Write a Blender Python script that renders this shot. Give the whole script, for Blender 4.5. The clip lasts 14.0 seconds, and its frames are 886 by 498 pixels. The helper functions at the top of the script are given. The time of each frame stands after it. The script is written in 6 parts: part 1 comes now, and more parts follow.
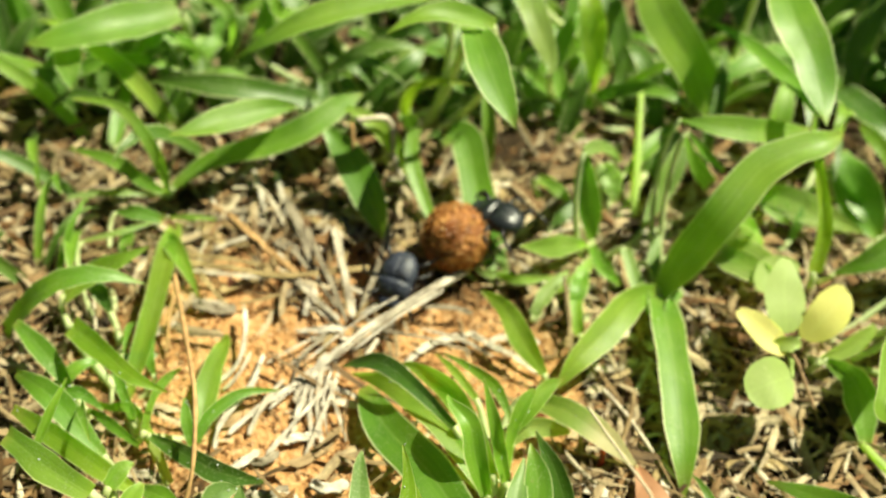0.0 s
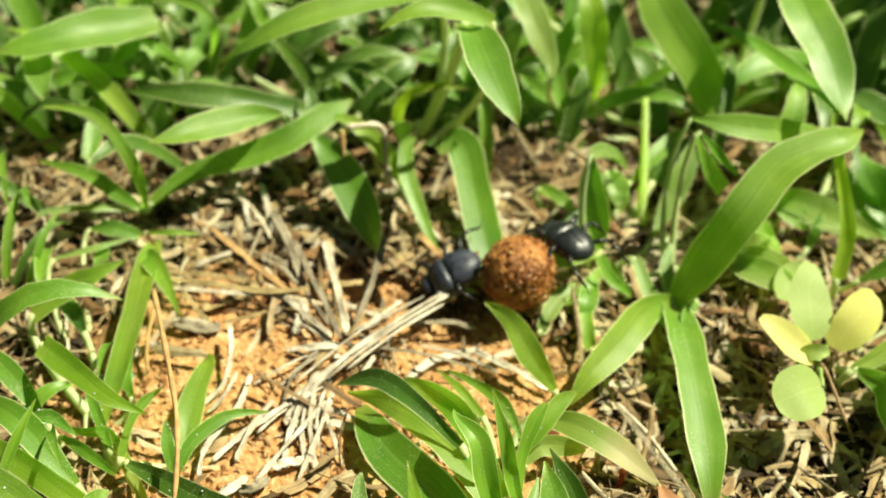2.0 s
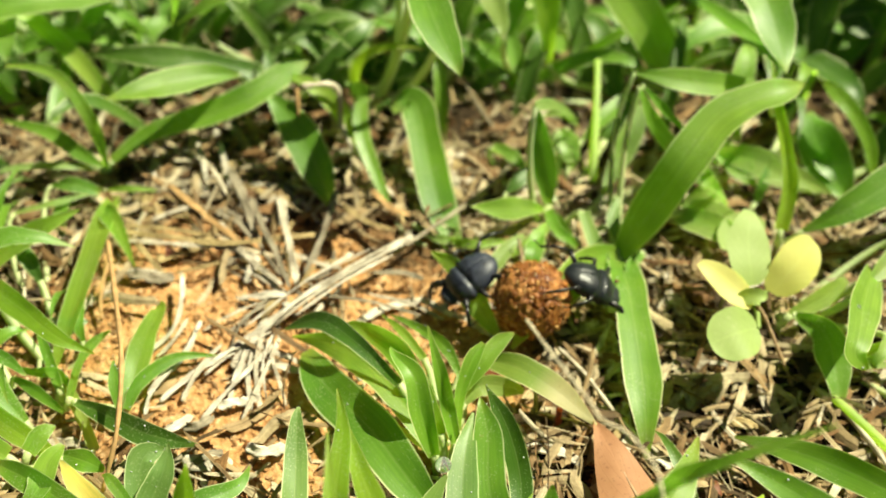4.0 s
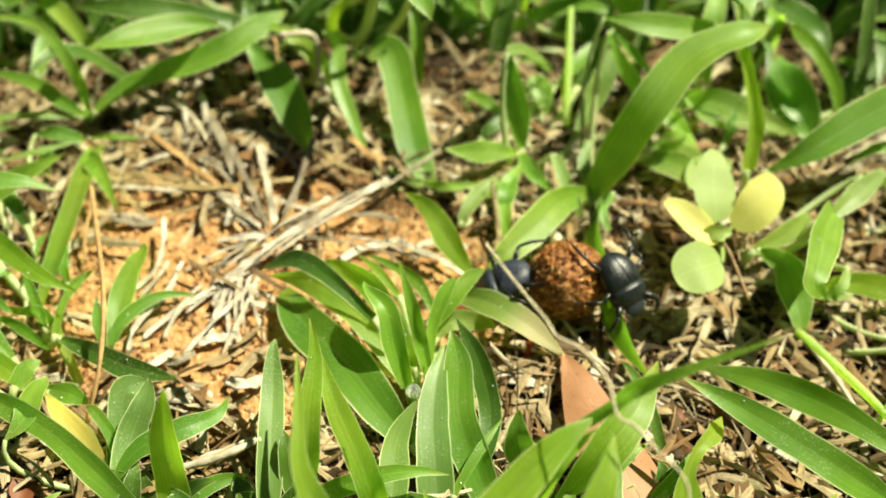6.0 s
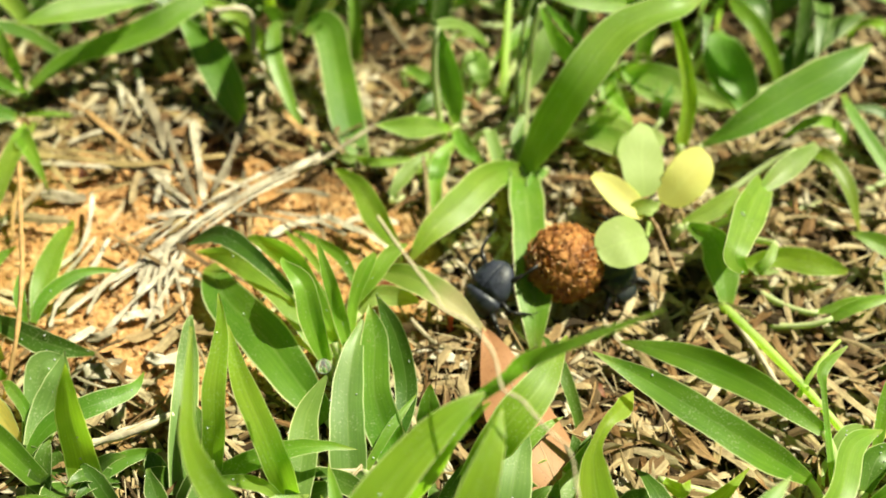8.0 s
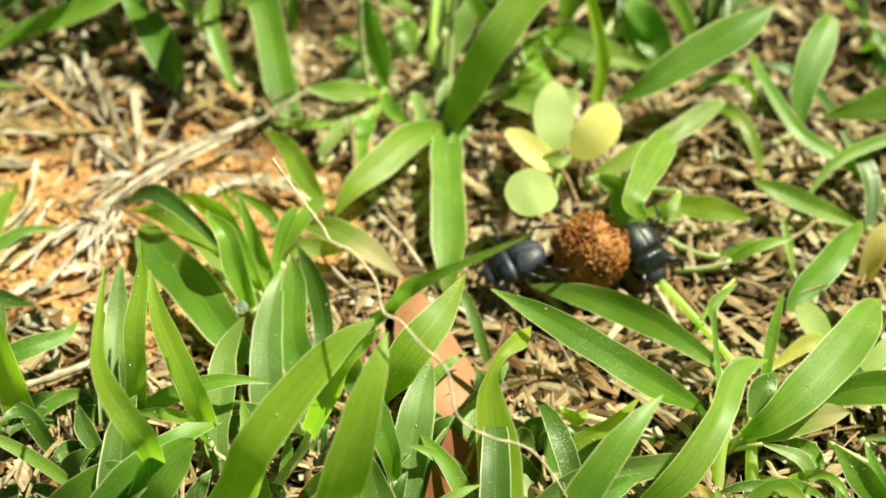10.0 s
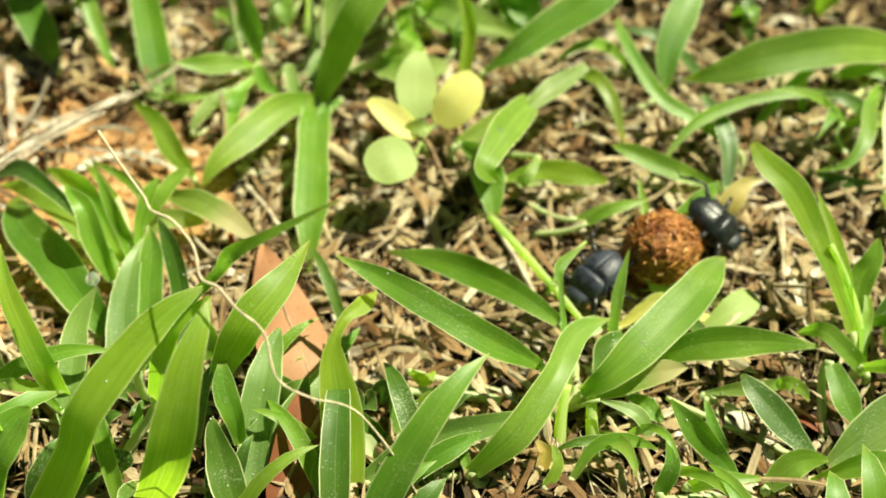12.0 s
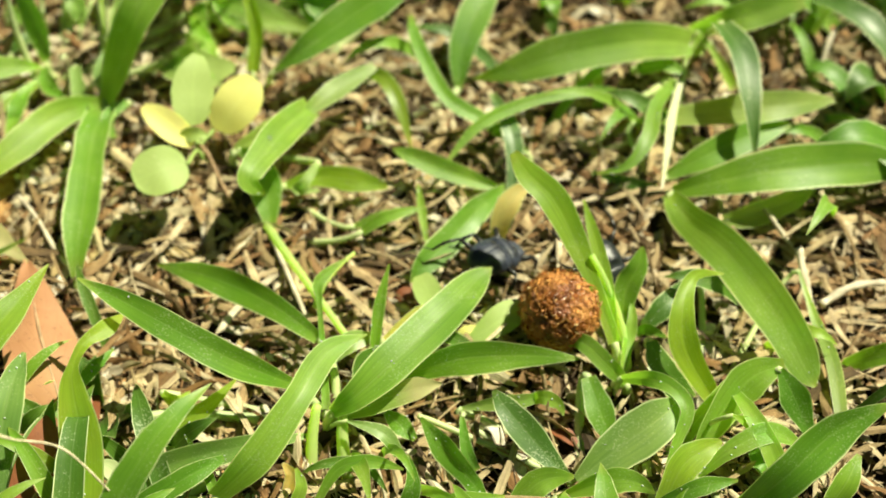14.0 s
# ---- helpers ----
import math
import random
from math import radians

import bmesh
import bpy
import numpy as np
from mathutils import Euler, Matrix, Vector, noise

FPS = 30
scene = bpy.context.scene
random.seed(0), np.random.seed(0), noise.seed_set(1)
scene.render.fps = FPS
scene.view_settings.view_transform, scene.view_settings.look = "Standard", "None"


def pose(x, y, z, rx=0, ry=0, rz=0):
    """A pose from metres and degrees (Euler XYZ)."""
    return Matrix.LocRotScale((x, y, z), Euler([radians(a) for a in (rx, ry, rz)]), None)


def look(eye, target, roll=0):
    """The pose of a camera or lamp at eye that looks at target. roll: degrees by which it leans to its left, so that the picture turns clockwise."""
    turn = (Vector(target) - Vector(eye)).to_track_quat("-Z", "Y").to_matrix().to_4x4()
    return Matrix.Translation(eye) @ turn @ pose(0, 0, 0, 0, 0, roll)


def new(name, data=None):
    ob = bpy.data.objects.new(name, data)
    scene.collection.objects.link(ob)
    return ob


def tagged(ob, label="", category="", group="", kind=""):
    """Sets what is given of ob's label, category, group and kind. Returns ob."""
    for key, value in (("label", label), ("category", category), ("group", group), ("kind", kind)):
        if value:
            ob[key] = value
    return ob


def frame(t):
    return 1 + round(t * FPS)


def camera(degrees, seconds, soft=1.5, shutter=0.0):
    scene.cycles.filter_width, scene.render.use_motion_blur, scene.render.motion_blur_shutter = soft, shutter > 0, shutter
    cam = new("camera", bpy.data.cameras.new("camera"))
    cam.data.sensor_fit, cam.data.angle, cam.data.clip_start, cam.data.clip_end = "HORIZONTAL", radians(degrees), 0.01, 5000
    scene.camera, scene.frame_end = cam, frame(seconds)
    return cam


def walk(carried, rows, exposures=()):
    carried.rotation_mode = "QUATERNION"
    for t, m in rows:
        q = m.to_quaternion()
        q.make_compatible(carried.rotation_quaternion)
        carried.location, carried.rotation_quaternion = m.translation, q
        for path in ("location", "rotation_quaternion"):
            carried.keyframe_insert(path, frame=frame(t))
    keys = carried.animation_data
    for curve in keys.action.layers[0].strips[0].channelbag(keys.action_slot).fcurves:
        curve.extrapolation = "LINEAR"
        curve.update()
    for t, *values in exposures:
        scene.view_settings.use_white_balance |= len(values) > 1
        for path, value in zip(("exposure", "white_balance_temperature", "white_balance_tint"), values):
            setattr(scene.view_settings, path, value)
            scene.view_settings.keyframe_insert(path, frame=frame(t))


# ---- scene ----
cam = camera(42.0, 14.0, soft=1.7)
PATH = [
    (0.0, look((0.0091, -0.1813, 0.2204), (0.0008, -0.0206, 0.0290), 3.24)),
    (0.5, look((0.0182, -0.1730, 0.2168), (0.0170, -0.0064, 0.0304), 4.06)),
    (1.0, look((0.0119, -0.1702, 0.2034), (0.0113, -0.0005, 0.0199), 4.21)),
    (1.5, look((0.0071, -0.1757, 0.2005), (0.0049, -0.0041, 0.0187), 3.90)),
    (2.0, look((0.0048, -0.1788, 0.1987), (0.0001, -0.0075, 0.0166), 3.33)),
    (2.5, look((0.0093, -0.1795, 0.1979), (0.0007, -0.0098, 0.0144), 2.30)),
    (2.7, look((0.0113, -0.1782, 0.1961), (0.0021, -0.0087, 0.0126), 1.94)),
    (4.8, look((0.0244, -0.2002, 0.1929), (0.0161, -0.0246, 0.0151), 2.40)),
    (5.0, look((0.0242, -0.2007, 0.1932), (0.0172, -0.0272, 0.0133), 2.54)),
    (5.5, look((0.0248, -0.2022, 0.1930), (0.0184, -0.0306, 0.0113), 2.45)),
    (6.0, look((0.0286, -0.2015, 0.1935), (0.0197, -0.0322, 0.0097), 1.54)),
    (6.5, look((0.0329, -0.2004, 0.1934), (0.0233, -0.0324, 0.0085), 1.12)),
    (7.0, look((0.0376, -0.2005, 0.1903), (0.0262, -0.0319, 0.0060), 0.61)),
    (7.5, look((0.0427, -0.1990, 0.1900), (0.0316, -0.0325, 0.0039), 0.75)),
    (7.7, look((0.0446, -0.1994, 0.1911), (0.0337, -0.0332, 0.0047), 0.88)),
    (9.8, look((0.0646, -0.2138, 0.1945), (0.0514, -0.0479, 0.0079), -0.86)),
    (10.0, look((0.0678, -0.2157, 0.1963), (0.0550, -0.0504, 0.0093), -0.67)),
    (10.5, look((0.0724, -0.2164, 0.1935), (0.0617, -0.0516, 0.0058), -0.42)),
    (11.0, look((0.0791, -0.2161, 0.1943), (0.0688, -0.0534, 0.0048), -0.62)),
    (11.5, look((0.0909, -0.2163, 0.1982), (0.0786, -0.0562, 0.0066), -1.70)),
    (12.0, look((0.0948, -0.2185, 0.1984), (0.0862, -0.0570, 0.0077), -0.82)),
    (12.5, look((0.1091, -0.2123, 0.1973), (0.0981, -0.0539, 0.0042), -2.00)),
    (13.0, look((0.1245, -0.2059, 0.1965), (0.1170, -0.0503, 0.0010), -1.26)),
    (13.5, look((0.1301, -0.2040, 0.2033), (0.1289, -0.0517, 0.0051), 0.38)),
    (14.0, look((0.1374, -0.2040, 0.2036), (0.1358, -0.0512, 0.0057), 0.09)),
]
walk(cam, PATH)

cam.data.dof.use_dof, cam.data.dof.focus_distance, cam.data.dof.aperture_fstop = True, 0.212, 11.0

# ---- world and sun ----
SUN_EL, SUN_AZ = 56.0, 58.0   # degrees; azimuth from +y towards +x
world = bpy.data.worlds.new("sky")
scene.world = world
world.use_nodes = True
wn = world.node_tree.nodes
sky = wn.new("ShaderNodeTexSky")
sky.sky_type, sky.sun_disc = 'NISHITA', False
sky.sun_elevation, sky.sun_rotation = radians(SUN_EL), radians(SUN_AZ)
world.node_tree.links.new(sky.outputs[0], wn["Background"].inputs[0])
wn["Background"].inputs[1].default_value = 0.008
sun_data = bpy.data.lights.new("sun", 'SUN')
sun_data.energy, sun_data.angle, sun_data.color = 5.0, radians(0.6), (0.975, 0.96, 0.69)
sun = new("sun", sun_data)
az, el = radians(SUN_AZ), radians(SUN_EL)
sun.matrix_world = look((math.sin(az) * math.cos(el) * 3, math.cos(az) * math.cos(el) * 3, math.sin(el) * 3), (0, 0, 0))
scene.view_settings.exposure = 0.80


# ---- materials ----
def nodes_of(name):
    m = bpy.data.materials.new(name)
    m.use_nodes = True
    nt = m.node_tree
    nt.nodes.clear()
    return m, nt


def node(nt, kind, **inputs):
    n = nt.nodes.new(kind)
    for key, value in inputs.items():
        n.inputs[key.replace("_", " ")].default_value = value
    return n


def ramp(nt, source, stops):
    r = nt.nodes.new("ShaderNodeValToRGB")
    e = r.color_ramp.elements
    while len(e) < len(stops):
        e.new(0.5)
    for k, (p, c) in zip(e, stops):
        k.position, k.color = p, (*c, 1)
    nt.links.new(source, r.inputs[0])
    return r


def mix(nt, fac, a, b, how='MIX'):
    m = nt.nodes.new("ShaderNodeMix")
    m.data_type, m.blend_type = 'RGBA', how
    for sock, v in ((m.inputs[0], fac), (m.inputs[6], a), (m.inputs[7], b)):
        if isinstance(v, (int, float)):
            sock.default_value = v
        elif isinstance(v, tuple):
            sock.default_value = (*v, 1)
        else:
            nt.links.new(v, sock)
    return m.outputs[2]


def math_node(nt, op, a, b=0.0):
    m = nt.nodes.new("ShaderNodeMath")
    m.operation = op
    for sock, v in zip(m.inputs, (a, b)):
        if isinstance(v, (int, float)):
            sock.default_value = v
        else:
            nt.links.new(v, sock)
    return m.outputs[0]


def finish(nt, color, rough, bump=None, bump_strength=0.3, bump_distance=0.0005, translucent=0.0, spec=0.5, coat=0.0, tint=(1.62, 1.95, 0.72)):
    p = nt.nodes.new("ShaderNodeBsdfPrincipled")
    out = nt.nodes.new("ShaderNodeOutputMaterial")
    for sock, v in (("Base Color", color), ("Roughness", rough)):
        if isinstance(v, (int, float)):
            p.inputs[sock].default_value = v
        elif isinstance(v, tuple):
            p.inputs[sock].default_value = (*v, 1)
        else:
            nt.links.new(v, p.inputs[sock])
    p.inputs["Specular IOR Level"].default_value = spec
    p.inputs["Coat Weight"].default_value = coat
    p.inputs["Coat Roughness"].default_value = 0.15
    if bump is not None:
        b = nt.nodes.new("ShaderNodeBump")
        b.inputs["Strength"].default_value = bump_strength
        b.inputs["Distance"].default_value = bump_distance
        nt.links.new(bump, b.inputs["Height"])
        nt.links.new(b.outputs[0], p.inputs["Normal"])
    if translucent > 0:
        t = nt.nodes.new("ShaderNodeBsdfTranslucent")
        bright = mix(nt, 1.0, color, tint, 'MULTIPLY')
        nt.links.new(bright, t.inputs[0])
        s = nt.nodes.new("ShaderNodeMixShader")
        s.inputs[0].default_value = translucent
        nt.links.new(p.outputs[0], s.inputs[1])
        nt.links.new(t.outputs[0], s.inputs[2])
        nt.links.new(s.outputs[0], out.inputs[0])
    else:
        nt.links.new(p.outputs[0], out.inputs[0])


def noise_tex(nt, scale, detail=4.0, coords=None, rough=0.55):
    n = node(nt, "ShaderNodeTexNoise", Scale=scale, Detail=detail, Roughness=rough)
    if coords is not None:
        nt.links.new(coords, n.inputs["Vector"])
    return n


def leaf_material(name, base, dark, tip, translucent=0.37, rough=0.5, tip_from=0.86):
    """A blade of grass: parallel veins, a pale midrib and margin, a tip that yellows, blotches."""
    m, nt = nodes_of(name)
    uv = nt.nodes.new("ShaderNodeUVMap")
    sep = nt.nodes.new("ShaderNodeSeparateXYZ")
    nt.links.new(uv.outputs[0], sep.inputs[0])
    geo = nt.nodes.new("ShaderNodeNewGeometry")
    info = nt.nodes.new("ShaderNodeObjectInfo")
    blot = noise_tex(nt, 190.0, 3.0, geo.outputs["Position"])
    col = mix(nt, blot.outputs["Fac"], dark, base)
    grow = ramp(nt, info.outputs["Random"], [(0.0, (0.82, 0.9, 0.75)), (0.5, (1, 1, 1)), (1.0, (1.2, 1.1, 1.0))])
    col = mix(nt, 1.0, col, grow.outputs[0], 'MULTIPLY')
    grow2 = ramp(nt, geo.outputs["Random Per Island"], [(0.0, (0.8, 0.88, 0.75)), (1.0, (1.15, 1.08, 1.0))])
    col = mix(nt, 1.0, col, grow2.outputs[0], 'MULTIPLY')
    across = math_node(nt, 'ABSOLUTE', math_node(nt, 'SUBTRACT', sep.outputs[0], 0.5))
    veins = math_node(nt, 'SINE', math_node(nt, 'MULTIPLY', sep.outputs[0], 75.0))
    vein_f = math_node(nt, 'MULTIPLY', math_node(nt, 'ADD', veins, 1.0), 0.012)
    col = mix(nt, vein_f, col, tuple(min(1, c * 1.7) for c in base))
    rib = ramp(nt, across, [(0.0, (0.32, 0.32, 0.32)), (0.035, (0.0, 0.0, 0.0)), (0.452, (0.0, 0.0, 0.0)), (0.482, (2.8, 2.8, 2.8))])
    rib_f = math_node(nt, 'MULTIPLY', rib.outputs[0], 0.32)
    col = mix(nt, rib_f, col, (0.72, 0.76, 0.48))
    # long pale and dark streaks along the veins, and a slow change from base to tip
    stretch = nt.nodes.new("ShaderNodeCombineXYZ")
    nt.links.new(math_node(nt, 'ADD', math_node(nt, 'MULTIPLY', sep.outputs[0], 14.0), math_node(nt, 'MULTIPLY', info.outputs["Random"], 90.0)), stretch.inputs[0])
    nt.links.new(math_node(nt, 'MULTIPLY', sep.outputs[1], 2.2), stretch.inputs[1])
    streak = noise_tex(nt, 1.0, 4.0, stretch.outputs[0], 0.6)
    tone = ramp(nt, streak.outputs["Fac"], [(0.3, (0.84, 0.89, 0.82)), (0.5, (1, 1, 1)), (0.72, (1.18, 1.12, 1.15))])
    col = mix(nt, 1.0, col, tone.outputs[0], 'MULTIPLY')
    slow = noise_tex(nt, 45.0, 2.0, geo.outputs["Position"])
    tone2 = ramp(nt, slow.outputs["Fac"], [(0.35, (0.84, 0.9, 0.85)), (0.65, (1.16, 1.1, 1.0))])
    col = mix(nt, 1.0, col, tone2.outputs[0], 'MULTIPLY')
    tipped = ramp(nt, sep.outputs[1], [(0.0, (0.35, 0.35, 0.35)), (0.12, (0.0, 0.0, 0.0)), (tip_from, (0, 0, 0)), (min(1.0, tip_from + 0.2), (0.8, 0.8, 0.8))])
    col = mix(nt, tipped.outputs[0], col, tip)
    spots = noise_tex(nt, 900.0, 2.0, geo.outputs["Position"])
    sp = ramp(nt, spots.outputs["Fac"], [(0.72, (0, 0, 0)), (0.80, (0.35, 0.35, 0.35))])
    col = mix(nt, sp.outputs[0], col, (0.3, 0.26, 0.09))
    dust = noise_tex(nt, 2600.0, 2.0, geo.outputs["Position"])
    patch = noise_tex(nt, 120.0, 3.0, geo.outputs["Position"])
    df = ramp(nt, math_node(nt, 'ADD', dust.outputs["Fac"], math_node(nt, 'MULTIPLY', patch.outputs["Fac"], 0.5)), [(0.86, (0, 0, 0)), (0.98, (0.4, 0.4, 0.4))])
    col = mix(nt, df.outputs[0], col, (0.55, 0.60, 0.40))
    hump = math_node(nt, 'ADD', veins, math_node(nt, 'MULTIPLY', blot.outputs["Fac"], 3.0))
    gloss = ramp(nt, patch.outputs["Fac"], [(0.3, (rough * 0.8,) * 3), (0.7, (rough * 1.15,) * 3)])
    finish(nt, col, gloss.outputs[0], hump, 0.05, 0.0001, translucent, 0.62)
    return m


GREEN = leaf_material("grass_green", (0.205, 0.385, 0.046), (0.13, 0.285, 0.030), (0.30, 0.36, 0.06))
# deep green, lowered further so its colour carries shade between the tufts
DEEP_SHADED = leaf_material("grass_deep_green_shaded", (0.088, 0.185, 0.024), (0.05, 0.12, 0.014), (0.16, 0.23, 0.032), 0.2)
LIGHT = leaf_material("grass_light_green", (0.325, 0.505, 0.10), (0.23, 0.395, 0.062), (0.38, 0.43, 0.09), 0.55)
YELLOWING = leaf_material("grass_yellowing", (0.33, 0.40, 0.04), (0.22, 0.32, 0.026), (0.5, 0.42, 0.12), 0.42)
# brightened and yellowed to imitate sunlight glowing through backlit blades
VIVID = leaf_material("grass_yellow_green_backlit", (0.41, 0.56, 0.08), (0.30, 0.46, 0.05), (0.44, 0.49, 0.10), 0.6)
PALE_GREEN = leaf_material("grass_pale_green", (0.37, 0.48, 0.17), (0.28, 0.40, 0.12), (0.42, 0.46, 0.20), 0.5)
SHEATH = leaf_material("grass_sheath", (0.30, 0.40, 0.11), (0.21, 0.30, 0.07), (0.36, 0.42, 0.16), 0.2)
GLAUCOUS = leaf_material("grass_blue_green", (0.23, 0.36, 0.11), (0.155, 0.27, 0.072), (0.27, 0.35, 0.11), 0.32)
HALF_DRY = leaf_material("grass_half_dry", (0.33, 0.43, 0.11), (0.25, 0.35, 0.08), (0.58, 0.49, 0.26), 0.4, 0.6, 0.5)
DRY = leaf_material("grass_dry", (0.80, 0.77, 0.66), (0.66, 0.60, 0.46), (0.82, 0.80, 0.72), 0.25, 0.7)


def soil_material():
    m, nt = nodes_of("sandy_soil")
    geo = nt.nodes.new("ShaderNodeNewGeometry")
    pos = geo.outputs["Position"]
    big = noise_tex(nt, 30.0, 5.0, pos)
    fine = noise_tex(nt, 420.0, 5.0, pos, 0.7)
    grit = node(nt, "ShaderNodeTexVoronoi", Scale=750.0)
    nt.links.new(pos, grit.inputs["Vector"])
    orange = ramp(nt, fine.outputs["Fac"], [(0.25, (0.28, 0.12, 0.038)), (0.45, (0.50, 0.26, 0.10)), (0.58, (0.62, 0.365, 0.165)), (0.72, (0.78, 0.57, 0.34))])
    # brown ground tones, taken near black to paint shade into the gaps
    humus = ramp(nt, fine.outputs["Fac"], [(0.25, (0.014, 0.009, 0.004)), (0.55, (0.045, 0.028, 0.013)), (0.8, (0.11, 0.07, 0.035))])
    # bare sandy patch, with a ragged outline
    sub = nt.nodes.new("ShaderNodeVectorMath")
    sub.operation = 'SUBTRACT'
    nt.links.new(pos, sub.inputs[0])
    sub.inputs[1].default_value = (-0.020, -0.036, 0.0)
    div = nt.nodes.new("ShaderNodeVectorMath")
    div.operation = 'MULTIPLY'
    nt.links.new(sub.outputs[0], div.inputs[0])
    div.inputs[1].default_value = (16.0, 24.0, 0.0)
    ln = nt.nodes.new("ShaderNodeVectorMath")
    ln.operation = 'LENGTH'
    nt.links.new(div.outputs[0], ln.inputs[0])
    edge = math_node(nt, 'ADD', ln.outputs["Value"], math_node(nt, 'MULTIPLY', math_node(nt, 'SUBTRACT', big.outputs["Fac"], 0.5), 1.6))
    mask = ramp(nt, edge, [(0.78, (0, 0, 0)), (1.0, (1, 1, 1))])
    col = mix(nt, mask.outputs[0], orange.outputs[0], humus.outputs[0])
    h = math_node(nt, 'ADD', fine.outputs["Fac"], math_node(nt, 'MULTIPLY', grit.outputs["Distance"], 0.8))
    finish(nt, col, 0.95, h, 0.9, 0.0008, 0.0, 0.2)
    return m


def straw_material(name, stops, rough=0.75):
    """Dry plant matter: each piece has its own tone, fibres along it, stains and rotten ends."""
    m, nt = nodes_of(name)
    geo = nt.nodes.new("ShaderNodeNewGeometry")
    uv = nt.nodes.new("ShaderNodeUVMap")
    n = noise_tex(nt, 260.0, 4.0, geo.outputs["Position"])
    r = ramp(nt, geo.outputs["Random Per Island"], stops)
    shade = ramp(nt, n.outputs["Fac"], [(0.3, (0.50, 0.45, 0.40)), (0.7, (1.12, 1.1, 1.06))])
    col = mix(nt, 1.0, r.outputs[0], shade.outputs[0], 'MULTIPLY')
    scaled = nt.nodes.new("ShaderNodeVectorMath")
    scaled.operation = 'MULTIPLY'
    nt.links.new(uv.outputs[0], scaled.inputs[0])
    scaled.inputs[1].default_value = (9.0, 1.6, 1.0)
    moved = nt.nodes.new("ShaderNodeVectorMath")
    moved.operation = 'ADD'
    nt.links.new(scaled.outputs[0], moved.inputs[0])
    nt.links.new(math_node(nt, 'MULTIPLY', geo.outputs["Random Per Island"], 200.0), moved.inputs[1])
    fibre = noise_tex(nt, 1.0, 3.0, moved.outputs[0], 0.6)
    lines = ramp(nt, fibre.outputs["Fac"], [(0.3, (0.55, 0.52, 0.48)), (0.5, (1, 1, 1)), (0.7, (1.25, 1.22, 1.2))])
    col = mix(nt, 1.0, col, lines.outputs[0], 'MULTIPLY')
    hump = math_node(nt, 'ADD', fibre.outputs["Fac"], noise_tex(nt, 1400.0, 2.0, geo.outputs["Position"]).outputs["Fac"])
    finish(nt, col, rough, hump, 0.5, 0.0002, 0.0, 0.3)
    return m


SOIL = soil_material()
STRAW = straw_material("dry_straw", [(0.0, (0.34, 0.24, 0.11)), (0.4, (0.50, 0.39, 0.19)), (0.75, (0.62, 0.52, 0.29)), (1.0, (0.70, 0.62, 0.40))])
PALE_LITTER = straw_material("bleached_litter", [(0.0, (0.17, 0.105, 0.05)), (0.3, (0.36, 0.26, 0.135)), (0.6, (0.50, 0.40, 0.25)), (0.85, (0.60, 0.51, 0.36)), (1.0, (0.68, 0.62, 0.49))])
LITTER = straw_material("grass_litter", [(0.0, (0.04, 0.026, 0.013)), (0.14, (0.14, 0.09, 0.043)), (0.28, (0.27, 0.145, 0.06)), (0.42, (0.36, 0.24, 0.12)), (0.6, (0.44, 0.335, 0.19)), (0.8, (0.52, 0.42, 0.265)), (1.0, (0.62, 0.54, 0.39))])
CRUMB = straw_material("soil_crumb", [(0.0, (0.26, 0.115, 0.04)), (0.5, (0.48, 0.265, 0.115)), (1.0, (0.76, 0.55, 0.33))], 0.95)


# ---- building helpers ----
MM = 0.001


def mesh_of(name, bm, material, smooth=True):
    me = bpy.data.meshes.new(name)
    bm.to_mesh(me)
    bm.free()
    for p in me.polygons:
        p.use_smooth = smooth
    if material:
        me.materials.append(material)
    return me


def part(name, bm, material, parent, label="", smooth=True):
    ob = new(name, mesh_of(name, bm, material, smooth))
    ob.parent = parent
    if label:
        ob["label"] = label
    return ob


def thing(name, label, category, place=(0, 0, 0), group=""):
    ob = new(name)
    ob.location = place
    ob.empty_display_size = 0.005
    return tagged(ob, label, category, group)


def bezier(a, c, b, s):
    return a * (1 - s) ** 2 + c * (2 * s * (1 - s)) + b * s * s


